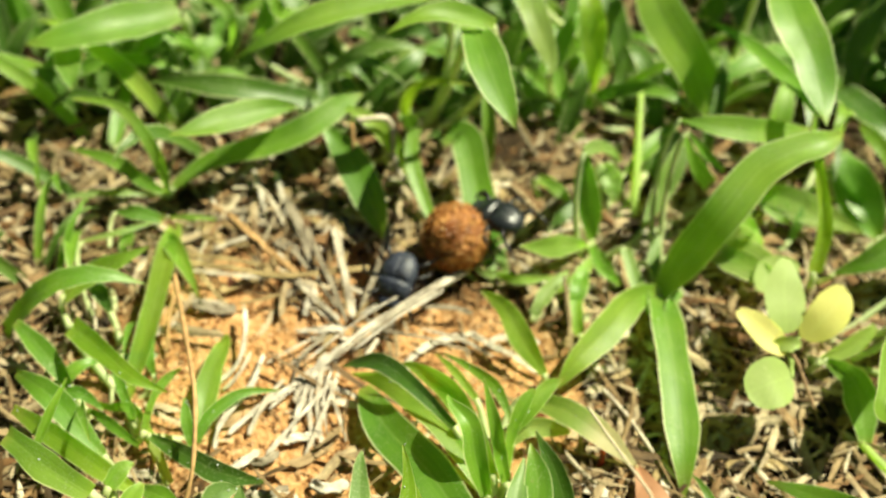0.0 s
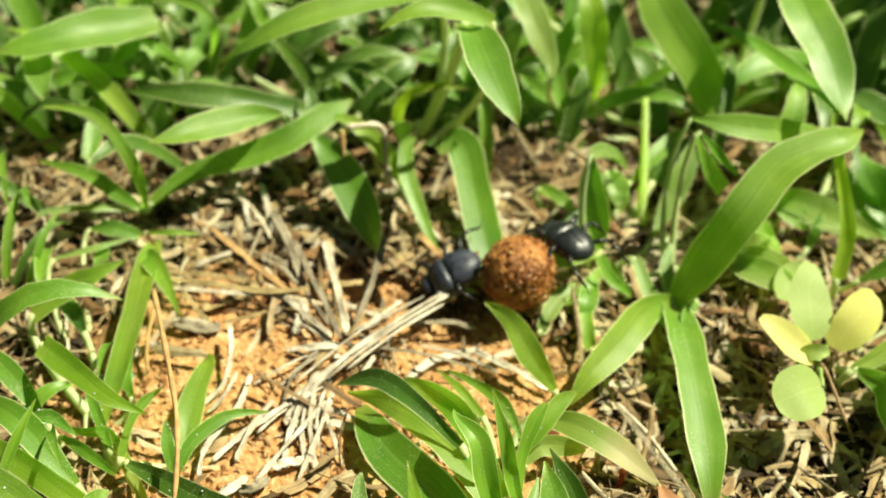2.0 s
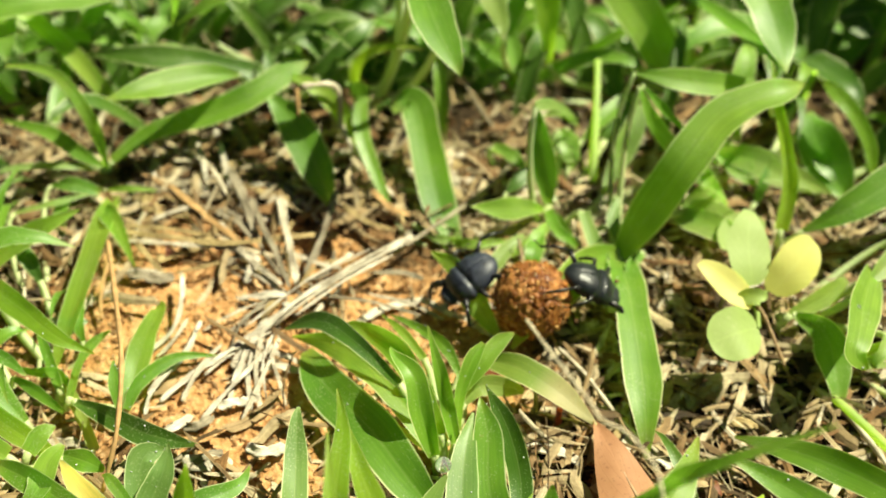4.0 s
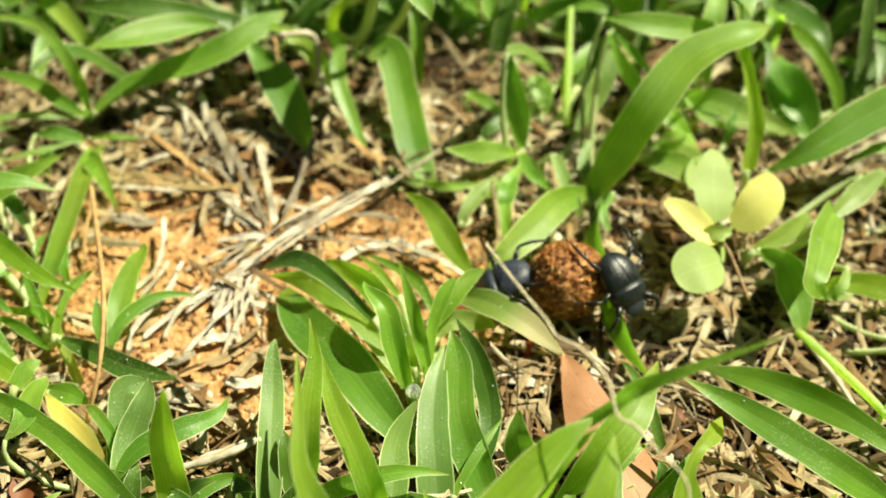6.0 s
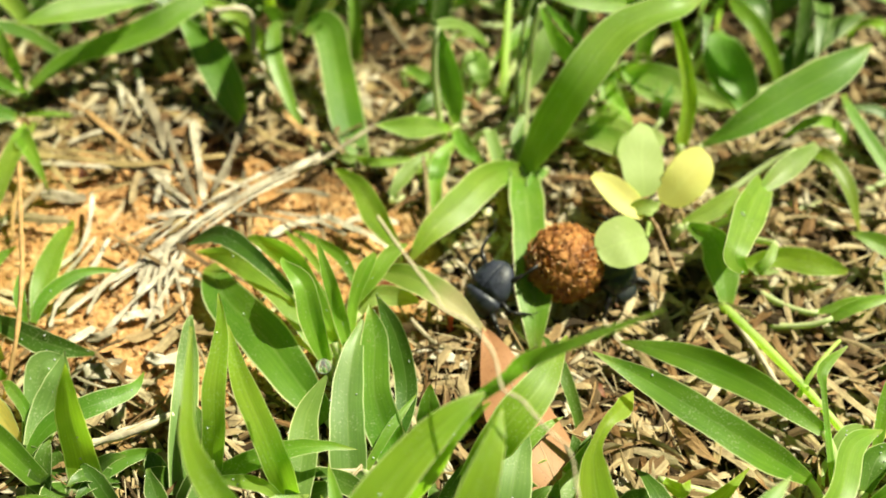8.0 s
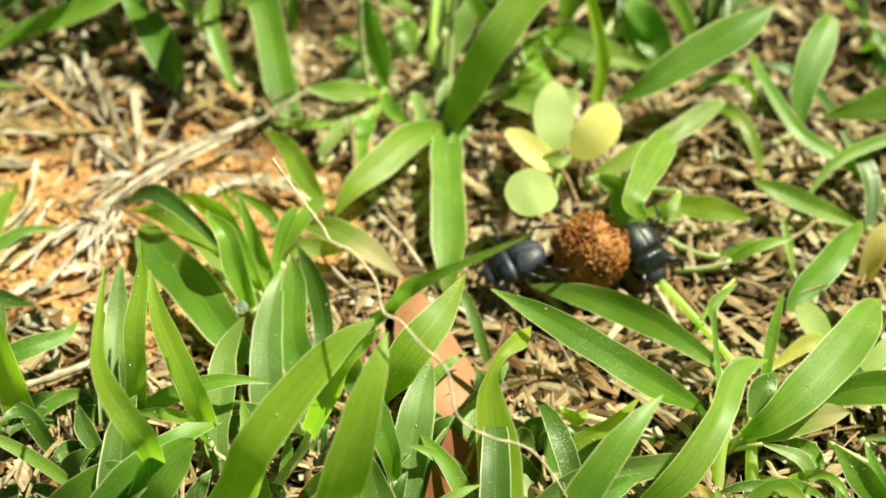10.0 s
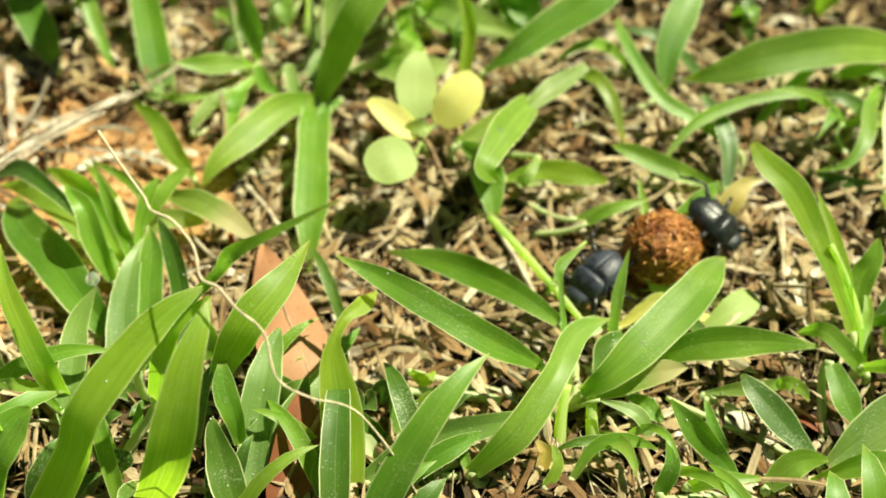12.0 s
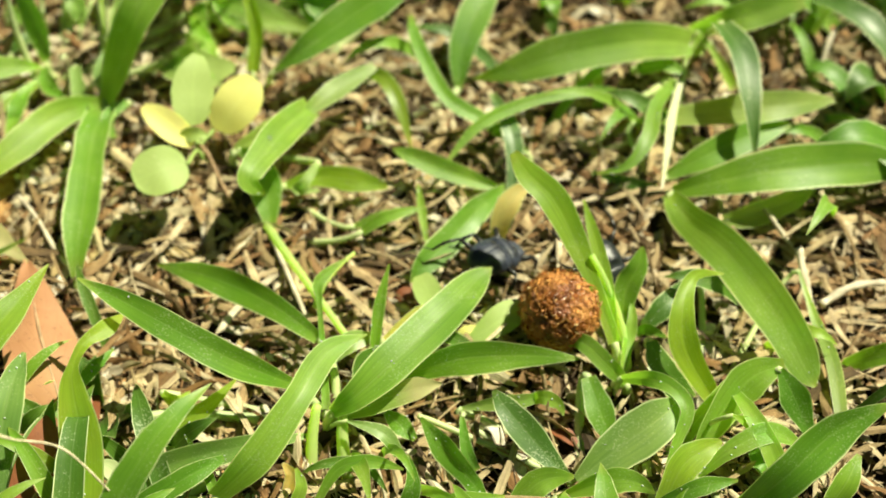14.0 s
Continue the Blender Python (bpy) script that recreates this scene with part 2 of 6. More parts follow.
def ribbon(bm, a, m, b, width, rows=12, fold=0.25, lean=(0.0, -0.45, 0.9), wave=0.0, twist=0.0, profile=None, uneven=1.0):
    """A blade from a over m to b: a folded strip with a lanceolate outline, veined by its uv."""
    uv = bm.loops.layers.uv.verify()
    a, m, b = Vector(a), Vector(m), Vector(b)
    c = 2 * m - 0.5 * (a + b)
    lean = Vector(lean).normalized()
    rng = random.random() * 6.28
    tilt = 1 + 0.5 * math.sin(rng * 7)
    grid = []
    cols = (-1.0, -0.5, 0.0, 0.5, 1.0)
    sway, hook = 0.30 * math.sin(rng * 13), 0.5 + 0.5 * math.sin(rng * 17)
    for i in range(rows + 1):
        s = i / rows
        p = bezier(a, c, b, s)
        d = ((c - a) * (1 - s) + (b - c) * s)
        d = d.normalized() if d.length > 1e-9 else Vector((0, 1, 0))
        side = d.cross(lean)
        side = side.normalized() if side.length > 1e-3 else Vector((1, 0, 0))
        up = side.cross(d).normalized()
        ang = twist * (s - 0.4)
        side, up = side * math.cos(ang) + up * math.sin(ang), up * math.cos(ang) - side * math.sin(ang)
        if profile:
            w = profile(s)
        else:
            w = min(1.0, 0.72 + 0.9 * s) * max(0.0, 1 - max(0.0, (s - 0.4) / 0.6) ** 1.9)
        w = max(w, 0.02) * width * 0.5 * (1 + uneven * (0.05 * math.sin(11 * s + rng * 3) + 0.03 * math.sin(27 * s + rng * 5)))
        p = p + side * (uneven * width * 0.5 * (0.10 * math.sin(5.3 * s + rng * 2) + sway * math.sin(math.pi * s))) + up * (uneven * 0.16 * w * math.sin(7.1 * s + rng))
        # the tip droops a little, and the channel opens towards it
        p = p - up * (uneven * hook * width * 0.45 * max(0.0, (s - 0.7) / 0.3) ** 2)
        gutter = fold * (1.35 - 0.7 * s)
        line = []
        for k in cols:
            ripple = wave * width * math.sin(9 * s + rng + (1.5 if k > 0 else 0)) * abs(k)
            line.append(bm.verts.new(p + side * (k * w) + up * (abs(k) ** 1.4 * w * gutter * (tilt if k > 0 else 2 - tilt) + ripple)))
        grid.append(line)
    for i in range(rows):
        for j in range(4):
            f = bm.faces.new((grid[i][j], grid[i][j + 1], grid[i + 1][j + 1], grid[i + 1][j]))
            for lp, (ii, jj) in zip(f.loops, ((i, j), (i, j + 1), (i + 1, j + 1), (i + 1, j))):
                lp[uv].uv = (jj / 4, ii / rows)
    return bm


def tube(bm, points, radii, sides=6):
    """A round stem through points."""
    rings = []
    pts = [Vector(p) for p in points]
    for i, p in enumerate(pts):
        d = (pts[min(i + 1, len(pts) - 1)] - pts[max(i - 1, 0)]).normalized()
        x = d.orthogonal().normalized() if i == 0 else (rings[-1][1] - d * rings[-1][1].dot(d)).normalized()
        y = d.cross(x)
        r = radii[i] if isinstance(radii, (list, tuple)) else radii
        rings.append(([bm.verts.new(p + (x * math.cos(q) + y * math.sin(q)) * r) for q in (6.2832 * k / sides for k in range(sides))], x))
    for (r0, _), (r1, _) in zip(rings, rings[1:]):
        for k in range(sides):
            bm.faces.new((r0[k], r0[(k + 1) % sides], r1[(k + 1) % sides], r1[k]))
    bm.faces.new(list(reversed(rings[0][0])))
    bm.faces.new(rings[-1][0])
    return bm


def arc_points(a, c, b, n=10):
    a, c, b = Vector(a), Vector(c), Vector(b)
    return [bezier(a, c, b, i / n) for i in range(n + 1)]


def smooth_path(pts, n=6):
    out = []
    for i in range(len(pts) - 1):
        p0, p1, p2, p3 = pts[max(i - 1, 0)], pts[i], pts[i + 1], pts[min(i + 2, len(pts) - 1)]
        for k in range(n):
            s = k / n
            out.append(0.5 * ((2 * p1) + (p2 - p0) * s + (2 * p0 - 5 * p1 + 4 * p2 - p3) * s * s + (3 * p1 - p0 - 3 * p2 + p3) * s ** 3))
    return out + [pts[-1]]


# ---- ground ----
def relief(x, y):
    p = Vector((x * 28, y * 28, 0.3))
    h = 0.0030 * noise.noise(p) + 0.0016 * noise.noise(p * 3.1) + 0.0008 * noise.noise(p * 9)
    return h - 0.0012


def ground():
    near = [i * 0.0028 for i in range(-72, 122)]
    xs = [-60, -15, -5, -2, -1, -0.6, -0.4, -0.3, -0.25] + near + [0.37, 0.42, 0.5, 0.7, 1, 2, 5, 15, 60]
    ys = [-60, -15, -5, -2, -1, -0.6, -0.4, -0.3, -0.25] + [i * 0.0028 for i in range(-72, 72)] + [0.22, 0.25, 0.3, 0.4, 0.6, 1, 2, 5, 15, 60]
    verts = [(x, y, relief(x, y)) for y in ys for x in xs]
    n = len(xs)
    faces = [(j * n + i, j * n + i + 1, (j + 1) * n + i + 1, (j + 1) * n + i) for j in range(len(ys) - 1) for i in range(n - 1)]
    me = bpy.data.meshes.new("ground")
    me.from_pydata(verts, [], faces)
    for p in me.polygons:
        p.use_smooth = True
    me.materials.append(SOIL)
    tagged(new("ground", me), "sandy orange soil, humus between the grass darkened in place of shade", "ground", kind="structure")


ground()


# ---- grass tufts ----
def tuft(x, y):
    t = thing("grass_tuft", "green broad-bladed grass tuft growing in sandy soil", "grass", (x * MM, y * MM, relief(x * MM, y * MM)), "grass tufts")
    return t


DEW = []


def STRAP(s):
    return min(1.0, 0.7 + 0.9 * s) * max(0.0, 1 - max(0.0, (s - 0.5) / 0.5) ** 1.8)


def BROAD(s):
    return min(1.0, 0.78 + 0.9 * s) * max(0.0, 1 - max(0.0, (s - 0.66) / 0.34) ** 2.2)


def blade(t, a, m, b, width, material, shape=None, fold=0.25, wave=0.035, twist=0.0):
    o = t.location
    pts = [Vector(p) * MM - o for p in (a, m, b)]
    bm = bmesh.new()
    w = width * MM * 0.92
    ribbon(bm, *pts, w, 16, fold, wave=wave, twist=twist + random.uniform(-0.55, 0.55), profile=shape)
    if o.y + pts[2].y < -0.03 and material is not DRY:
        bm.verts.ensure_lookup_table()
        for _ in range(random.choice((0, 1, 2, 4, 7))):
            v = bm.verts[random.randrange(10, len(bm.verts))]
            DEW.append((v.co + o, random.uniform(0.00008, 0.00022)))
    ob = part("blade", bm, material, t, "dry bleached blade" if material is DRY else ("yellowing blade" if material is YELLOWING else ""))
    # the sheath that carries the blade down to the root
    a = pts[0]
    if a.length > 0.004:
        bm = bmesh.new()
        d = (pts[0] - pts[1]).normalized()
        c = a + d * min(0.006, a.length * 0.4)
        c.z = max(c.z * 0.5, 0.0005)
        tube(bm, arc_points(a, c, Vector((random.uniform(-1, 1) * MM, random.uniform(-1, 1) * MM, -0.002)), 7), [w * 0.10 + 0.0003 + 0.00004 * k for k in range(8)], 6)
        part("stem", bm, SHEATH, t)
    return ob


def frond(t, points, widths, material, fold=0.22, wave=0.04, lean=(0.0, -0.6, 0.8)):
    """A blade that follows points from its base to its tip, with its own width at each."""
    o = t.location
    pts = [Vector(p) * MM - o for p in points]
    path = smooth_path(pts, 6)
    wide = [w[0] * MM for w in smooth_path([Vector((w, 0, 0)) for w in widths], 6)]
    bm = bmesh.new()
    uv = bm.loops.layers.uv.verify()
    lean = Vector(lean)
    rng, twist = random.random() * 6.28, random.uniform(-0.35, 0.35)
    tilt = 1 + 0.5 * math.sin(rng * 7)
    top = max(wide)
    grid, n = [], len(path) - 1
    for i, p in enumerate(path):
        s = i / n
        d = (path[min(i + 1, n)] - path[max(i - 1, 0)]).normalized()
        side = d.cross(lean)
        side = side.normalized() if side.length > 1e-3 else Vector((1, 0, 0))
        up = side.cross(d).normalized()
        a = twist * math.sin(3 * s + rng)
        side, up = side * math.cos(a) + up * math.sin(a), up * math.cos(a) - side * math.sin(a)
        w = max(wide[i], 0.0002) * 0.5 * (1 + 0.035 * math.sin(13 * s + rng * 3) + 0.02 * math.sin(31 * s + rng * 5))
        line = []
        for k in (-1.0, -0.55, -0.08, 0.08, 0.55, 1.0):
            ripple = wave * top * math.sin(11 * s + rng + (1.7 if k > 0 else 0)) * abs(k) ** 2
            line.append(bm.verts.new(p + side * (k * w) + up * (abs(k) * w * fold * (1.3 - 0.6 * s) * (tilt if k > 0 else 2 - tilt) + ripple)))
        grid.append(line)
    across = (0.0, 0.225, 0.46, 0.54, 0.775, 1.0)
    for i in range(n):
        for j in range(5):
            f = bm.faces.new((grid[i][j], grid[i][j + 1], grid[i + 1][j + 1], grid[i + 1][j]))
            for lp, (ii, jj) in zip(f.loops, ((i, j), (i, j + 1), (i + 1, j + 1), (i + 1, j))):
                lp[uv].uv = (across[jj], ii / n)
    if o.y + pts[-1].y < -0.03 and material is not DRY:
        bm.verts.ensure_lookup_table()
        for _ in range(random.choice((0, 1, 2, 4, 7))):
            v = bm.verts[random.randrange(10, len(bm.verts))]
            DEW.append((v.co + o, random.uniform(0.00008, 0.00022)))
    ob = part("blade", bm, material, t, "dry bleached blade" if material is DRY else ("yellowing blade" if material is YELLOWING else ""))
    # the sheath that carries the blade down to the root
    a = pts[0]
    if a.length > 0.004 and material is not DRY:
        bm = bmesh.new()
        c = a + (pts[0] - pts[1]).normalized() * min(0.006, a.length * 0.4)
        c.z = max(c.z * 0.5, 0.0005)
        tube(bm, arc_points(a, c, Vector((random.uniform(-1, 1) * MM, random.uniform(-1, 1) * MM, -0.002)), 7), [min(wide[0] * 0.5, 0.0009) * 0.6 + 0.0003 + 0.00004 * k for k in range(8)], 6)
        part("stem", bm, SHEATH, t)
    return ob


def culm(t, a, m, b, radius, material=None, name="stem", label=""):
    """A round stem of a tuft from a over m to b."""
    o = t.location
    a, m, b = (Vector(p) * MM - o for p in (a, m, b))
    bm = bmesh.new()
    tube(bm, arc_points(a, 2 * m - 0.5 * (a + b), b, 12), [radius * MM * (1 - 0.03 * k) for k in range(13)], 8)
    return part(name, bm, material or LIGHT, t, label)

t = tuft(-37, 51)
blade(t, (-36, 42, 10), (-60, 37, 18), (-82, 37, 16), 6.8, DEEP_SHADED)
blade(t, (-24, 43, 10), (-17, 48, 18), (-10, 57, 20), 6.7, DEEP_SHADED)
t = tuft(-93, 67)
blade(t, (-76, 55, 25), (-92, 41, 30), (-109, 32, 30), 11.2, LIGHT)
blade(t, (-107, 49, 20), (-100, 33, 24), (-96, 25, 22), 7.7, LIGHT)
blade(t, (-79, 64, 26), (-62, 49, 32), (-64, 52, 15), 3.3, LIGHT)
blade(t, (-95, 55, 5), (-92, 60, 20), (-103, 64, 30), 5.8, DEEP_SHADED)
blade(t, (-92, 53, 5), (-82, 56, 22), (-78, 64, 34), 6.0, GREEN)
blade(t, (-89, 25, 4), (-89, 37, 8), (-88, 45, 16), 4.8, GREEN)
blade(t, (-69, 52, 5), (-75, 53, 16), (-81, 50, 22), 4.3, GREEN)
t = tuft(-10, 46)
blade(t, (-6, 52, 42), (-32, 38, 42), (-56, 34, 30), 7.2, LIGHT, STRAP)
blade(t, (7, 35, 46), (-5, 31, 51), (-18, 26, 50), 6.1, LIGHT)
blade(t, (1, 37, 44), (9, 18, 47), (14, 5, 42), 9.8, GREEN, STRAP)
blade(t, (-14, 42, 4), (-11, 40, 20), (4, 36, 26), 3.3, YELLOWING)
blade(t, (-45, 73, 15), (-51, 62, 22), (-56, 70, 30), 4.9, GREEN)
blade(t, (-58, 61, 10), (-55, 62, 22), (-55, 70, 32), 4.9, GREEN)
blade(t, (-24, 70, 8), (-15, 68, 16), (-9, 64, 12), 5.9, DEEP_SHADED)
blade(t, (-2, 50, 8), (4, 54, 16), (-8, 54, 22), 8.6, GREEN)
blade(t, (10, 55, 8), (12, 59, 20), (15, 60, 30), 7.2, DEEP_SHADED)
t = tuft(36, 64)
blade(t, (23, 53, 20), (26, 58, 26), (30, 65, 32), 5.1, GREEN)
blade(t, (38, 59, 4), (54, 67, 10), (70, 76, 18), 3.6, GREEN)
blade(t, (28, 52, 3), (23, 55, 9), (15, 62, 12), 6.7, GREEN)
t = tuft(100, 66)
blade(t, (84, 24, 37), (78, 51, 30), (62, 71, 26), 5.5, GREEN)
blade(t, (80, 90, 6), (75, 89, 18), (74, 90, 30), 4.6, GREEN)
blade(t, (107, 71, 6), (110, 80, 24), (118, 85, 34), 8.9, DEEP_SHADED)
blade(t, (103, 69, 6), (105, 50, 18), (113, 36, 18), 9.8, DEEP_SHADED)
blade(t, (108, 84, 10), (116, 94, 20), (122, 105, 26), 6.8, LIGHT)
blade(t, (114, 100, 10), (114, 76, 16), (123, 73, 14), 9.0, DEEP_SHADED)
t = tuft(36, 3)
blade(t, (31, 14, 28), (37, 25, 20), (43, 31, 9), 4.2, PALE_GREEN)
blade(t, (40, 31, 8), (41, 25, 6), (42, 22, 3), 5.2, PALE_GREEN)
blade(t, (22, 27, 4), (27, 24, 5), (31, 20, 2), 3.8, LIGHT)
blade(t, (36, 6, 4), (39, -2, 5), (44, -3, 2), 3.0, GREEN)
blade(t, (34, -19, 1), (32, -11, 4), (35, 0, 5), 3.8, GREEN)
blade(t, (23, -15, 1), (27, -9, 4), (31, -2, 4), 4.0, GLAUCOUS)
blade(t, (44, 5, 5), (48, -7, 4), (51, -13, 2), 4.1, GLAUCOUS)
blade(t, (67, 6, 6), (74, 0, 8), (83, -4, 8), 7.6, PALE_GREEN)
blade(t, (74, 19, 6), (76, 12, 6), (78, 9, 4), 4.5, LIGHT)
blade(t, (77, 29, 8), (81, 21, 8), (87, 18, 6), 7.1, LIGHT)
blade(t, (50, 33, 4), (54, 38, 9), (58, 42, 12), 6.8, DEEP_SHADED)
t = tuft(86, 19)
blade(t, (75, 32, 4), (86, 20, 8), (102, 18, 5), 7.9, PALE_GREEN)
blade(t, (68, 11, 3), (73, 10, 5), (79, 9, 4), 7.8, PALE_GREEN)
blade(t, (72, 25, 8), (74, 20, 6), (76, 15, 3), 5.5, LIGHT)
blade(t, (100, 39, 6), (103, 26, 8), (109, 21, 4), 8.6, GLAUCOUS)
blade(t, (104, 53, 14), (112, 40, 12), (115, 26, 4), 5.1, LIGHT)
blade(t, (117, 31, 5), (126, 40, 10), (138, 48, 14), 7.7, DEEP_SHADED)

t = tuft(1, -99)
frond(t, [(-2, -97, 5), (0, -93, 18), (0, -88, 25), (0, -79, 30), (-2, -71, 31)], (3.9, 4.3, 4.3, 2.8, 0.3), VIVID)
frond(t, [(14, -98, 3), (12, -97, 15), (9, -93, 22), (4, -85, 26), (0, -75, 27)], (3.3, 4.8, 5.0, 3.7, 0.3), VIVID)
frond(t, [(-8, -96, 2), (-9, -86, 7), (-10, -75, 11), (-11, -67, 14), (-11, -64, 15)], (3.8, 5.2, 4.6, 2.6, 0.4), GLAUCOUS)
frond(t, [(10, -115, 20), (10, -116, 32), (6, -113, 38), (3, -109, 43), (2, -103, 46), (0, -91, 47)], (2.9, 5.0, 4.3, 2.8, 1.9, 0.3), VIVID)
frond(t, [(14, -101, 8), (10, -99, 12), (5, -99, 14), (-1, -98, 12)], (1.1, 2.3, 2.3, 0.3), LIGHT)
frond(t, [(6, -122, 10), (10, -119, 21), (14, -115, 26), (17, -113, 28)], (7.5, 7.6, 6.3, 1.3), LIGHT)
frond(t, [(-13, -118, 6), (-5, -116, 14), (1, -114, 18), (3, -113, 19)], (5.1, 6.2, 4.0, 0.4), GREEN)
frond(t, [(-8, -102, 3), (-11, -99, 7), (-13, -95, 9)], (2.2, 3.7, 0.7), DEEP_SHADED)
frond(t, [(-6, -120, 6), (-2, -117, 12), (1, -113, 16)], (3.1, 3.6, 0.6), GREEN)
t = tuft(15, -102)
frond(t, [(17, -105, 3), (15, -100, 8), (15, -92, 12), (15, -85, 15), (18, -79, 19)], (2.8, 4.7, 5.4, 4.6, 0.7), GLAUCOUS)
frond(t, [(12, -102, 3), (14, -100, 7), (16, -102, 6)], (1.5, 2.8, 0.9), GREEN)
frond(t, [(28, -107, 3), (29, -102, 7), (29, -99, 9)], (1.5, 2.1, 0.3), GREEN)
frond(t, [(26, -112, 4), (29, -111, 8), (26, -110, 9)], (1.1, 2.7, 1.0), DEEP_SHADED)
t = tuft(26, -87)
frond(t, [(33, -90, 2), (30, -84, 5), (26, -75, 9), (25, -65, 12), (23, -57, 13)], (5.3, 7.1, 6.9, 5.7, 0.3), GREEN)
frond(t, [(31, -82, 3), (32, -73, 7), (29, -63, 11), (24, -54, 13)], (2.2, 4.4, 4.9, 0.3), DEEP_SHADED)
frond(t, [(23, -91, 2), (22, -84, 6), (21, -76, 9), (21, -68, 11), (22, -60, 12)], (6.6, 7.0, 6.1, 4.4, 0.6), GLAUCOUS)
frond(t, [(40, -83, 2), (38, -81, 8), (37, -80, 13), (37, -78, 17)], (3.7, 6.0, 4.2, 0.4), GREEN)
frond(t, [(26, -89, 4), (30, -82, 8), (34, -75, 9)], (1.3, 1.9, 0.3), LIGHT)
t = tuft(16, -119)
frond(t, [(17, -125, 8), (25, -120, 23), (29, -117, 33), (36, -108, 39), (42, -102, 43), (48, -97, 44)], (8.9, 8.5, 7.9, 6.8, 4.2, 0.3), VIVID)
frond(t, [(36, -120, 10), (42, -122, 26), (45, -119, 36), (47, -114, 43), (49, -108, 47), (50, -103, 48)], (6.6, 7.4, 7.3, 5.8, 3.1, 0.3), VIVID, lean=(0.3, -0.5, 0.8))
frond(t, [(34, -102, 15), (39, -104, 31), (42, -103, 39), (48, -98, 42)], (3.5, 4.0, 3.3, 0.5), VIVID)
t = tuft(34, -87)
frond(t, [(33, -102, 26), (38, -100, 32), (44, -98, 40), (50, -97, 47), (53, -97, 52), (58, -97, 56), (65, -96, 60), (72, -95, 64)], (2.8, 2.4, 2.0, 2.1, 2.7, 1.8, 1.2, 0.3), LIGHT)
t = tuft(46, -92)
frond(t, [(43, -93, 8), (48, -94, 21), (52, -91, 27), (57, -84, 29), (61, -73, 28)], (5.0, 6.6, 7.2, 5.6, 0.3), VIVID, lean=(0.45, -0.35, 0.8))
frond(t, [(52, -113, 2), (52, -104, 6), (53, -95, 11), (54, -88, 13), (55, -84, 14)], (5.2, 6.6, 7.1, 4.3, 0.7), GLAUCOUS)
frond(t, [(50, -107, 8), (49, -104, 13), (47, -100, 16), (46, -95, 18)], (2.5, 4.1, 5.0, 1.3), GREEN)
frond(t, [(50, -118, 3), (48, -113, 8), (46, -108, 12), (45, -105, 14)], (6.2, 6.4, 4.1, 0.5), DEEP_SHADED)
frond(t, [(55, -107, 2), (58, -101, 5), (62, -94, 7), (65, -87, 8)], (3.2, 6.0, 5.4, 0.4), GLAUCOUS)
frond(t, [(66, -114, 2), (65, -112, 6), (65, -109, 8)], (2.3, 2.5, 0.3), GREEN)
frond(t, [(62, -107, 3), (67, -107, 6), (72, -109, 4)], (1.1, 5.0, 3.1), GLAUCOUS)
frond(t, [(57, -90, 4), (59, -88, 6), (61, -86, 5)], (1.3, 4.4, 0.9), PALE_GREEN)
t = tuft(16, -63)
frond(t, [(7, -53, 10), (-3, -46, 14), (-11, -40, 12), (-19, -38, 6)], (2.1, 3.5, 4.1, 0.4), DEEP_SHADED)
frond(t, [(15, -64, 3), (11, -59, 6), (3, -51, 9), (-6, -44, 9), (-17, -39, 5)], (2.9, 4.8, 5.8, 5.7, 0.5), LIGHT)
frond(t, [(17, -78, 3), (11, -72, 5), (2, -62, 7), (-8, -52, 6), (-14, -41, 3)], (4.4, 8.0, 9.6, 8.8, 2.9), GREEN)
frond(t, [(16, -60, 4), (11, -52, 8), (5, -44, 10), (-3, -39, 10), (-6, -38, 9)], (2.3, 4.7, 5.5, 2.4, 0.4), LIGHT)
frond(t, [(15, -65, 4), (12, -61, 12), (10, -57, 18), (6, -53, 19), (5, -51, 19)], (2.5, 4.7, 4.5, 1.6, 0.3), GREEN, fold=0.5)
frond(t, [(19, -61, 3), (17, -57, 8), (15, -55, 17), (12, -50, 25)], (2.1, 3.0, 2.7, 0.3), GREEN, fold=0.4)
frond(t, [(19, -58, 3), (19, -53, 8), (21, -48, 13), (23, -45, 15)], (1.6, 2.3, 3.0, 1.2), LIGHT, fold=0.4)
frond(t, [(19, -51, 6), (23, -47, 11), (26, -43, 13), (29, -41, 14)], (1.9, 3.5, 3.3, 0.6), LIGHT)
frond(t, [(22, -41, 5), (30, -45, 8), (38, -50, 8), (47, -56, 5)], (1.7, 5.5, 5.8, 0.3), HALF_DRY)
frond(t, [(20, -52, 4), (23, -49, 6), (29, -48, 5), (32, -48, 4)], (1.4, 4.2, 3.6, 0.7), PALE_GREEN)
frond(t, [(11, -43, 6), (6, -38, 8), (1, -32, 6)], (1.7, 1.9, 0.3), LIGHT)
frond(t, [(14, -53, 4), (11, -50, 7), (6, -45, 8), (2, -40, 8)], (1.6, 3.5, 3.1, 0.5), GREEN)
frond(t, [(19, -46, 4), (15, -40, 7), (8, -35, 7), (3, -32, 6)], (1.2, 2.7, 1.7, 0.4), GREEN)
t = tuft(26, -31)
frond(t, [(26, -32, 2), (21, -27, 6), (16, -20, 9), (10, -16, 10)], (1.8, 5.5, 4.6, 0.4), LIGHT)
t = tuft(-66, -48)
frond(t, [(-65, -50, 3), (-64, -41, 6), (-64, -26, 8), (-66, -8, 5), (-67, 2, 2)], (2.2, 5.4, 6.3, 6.1, 2.5), LIGHT)
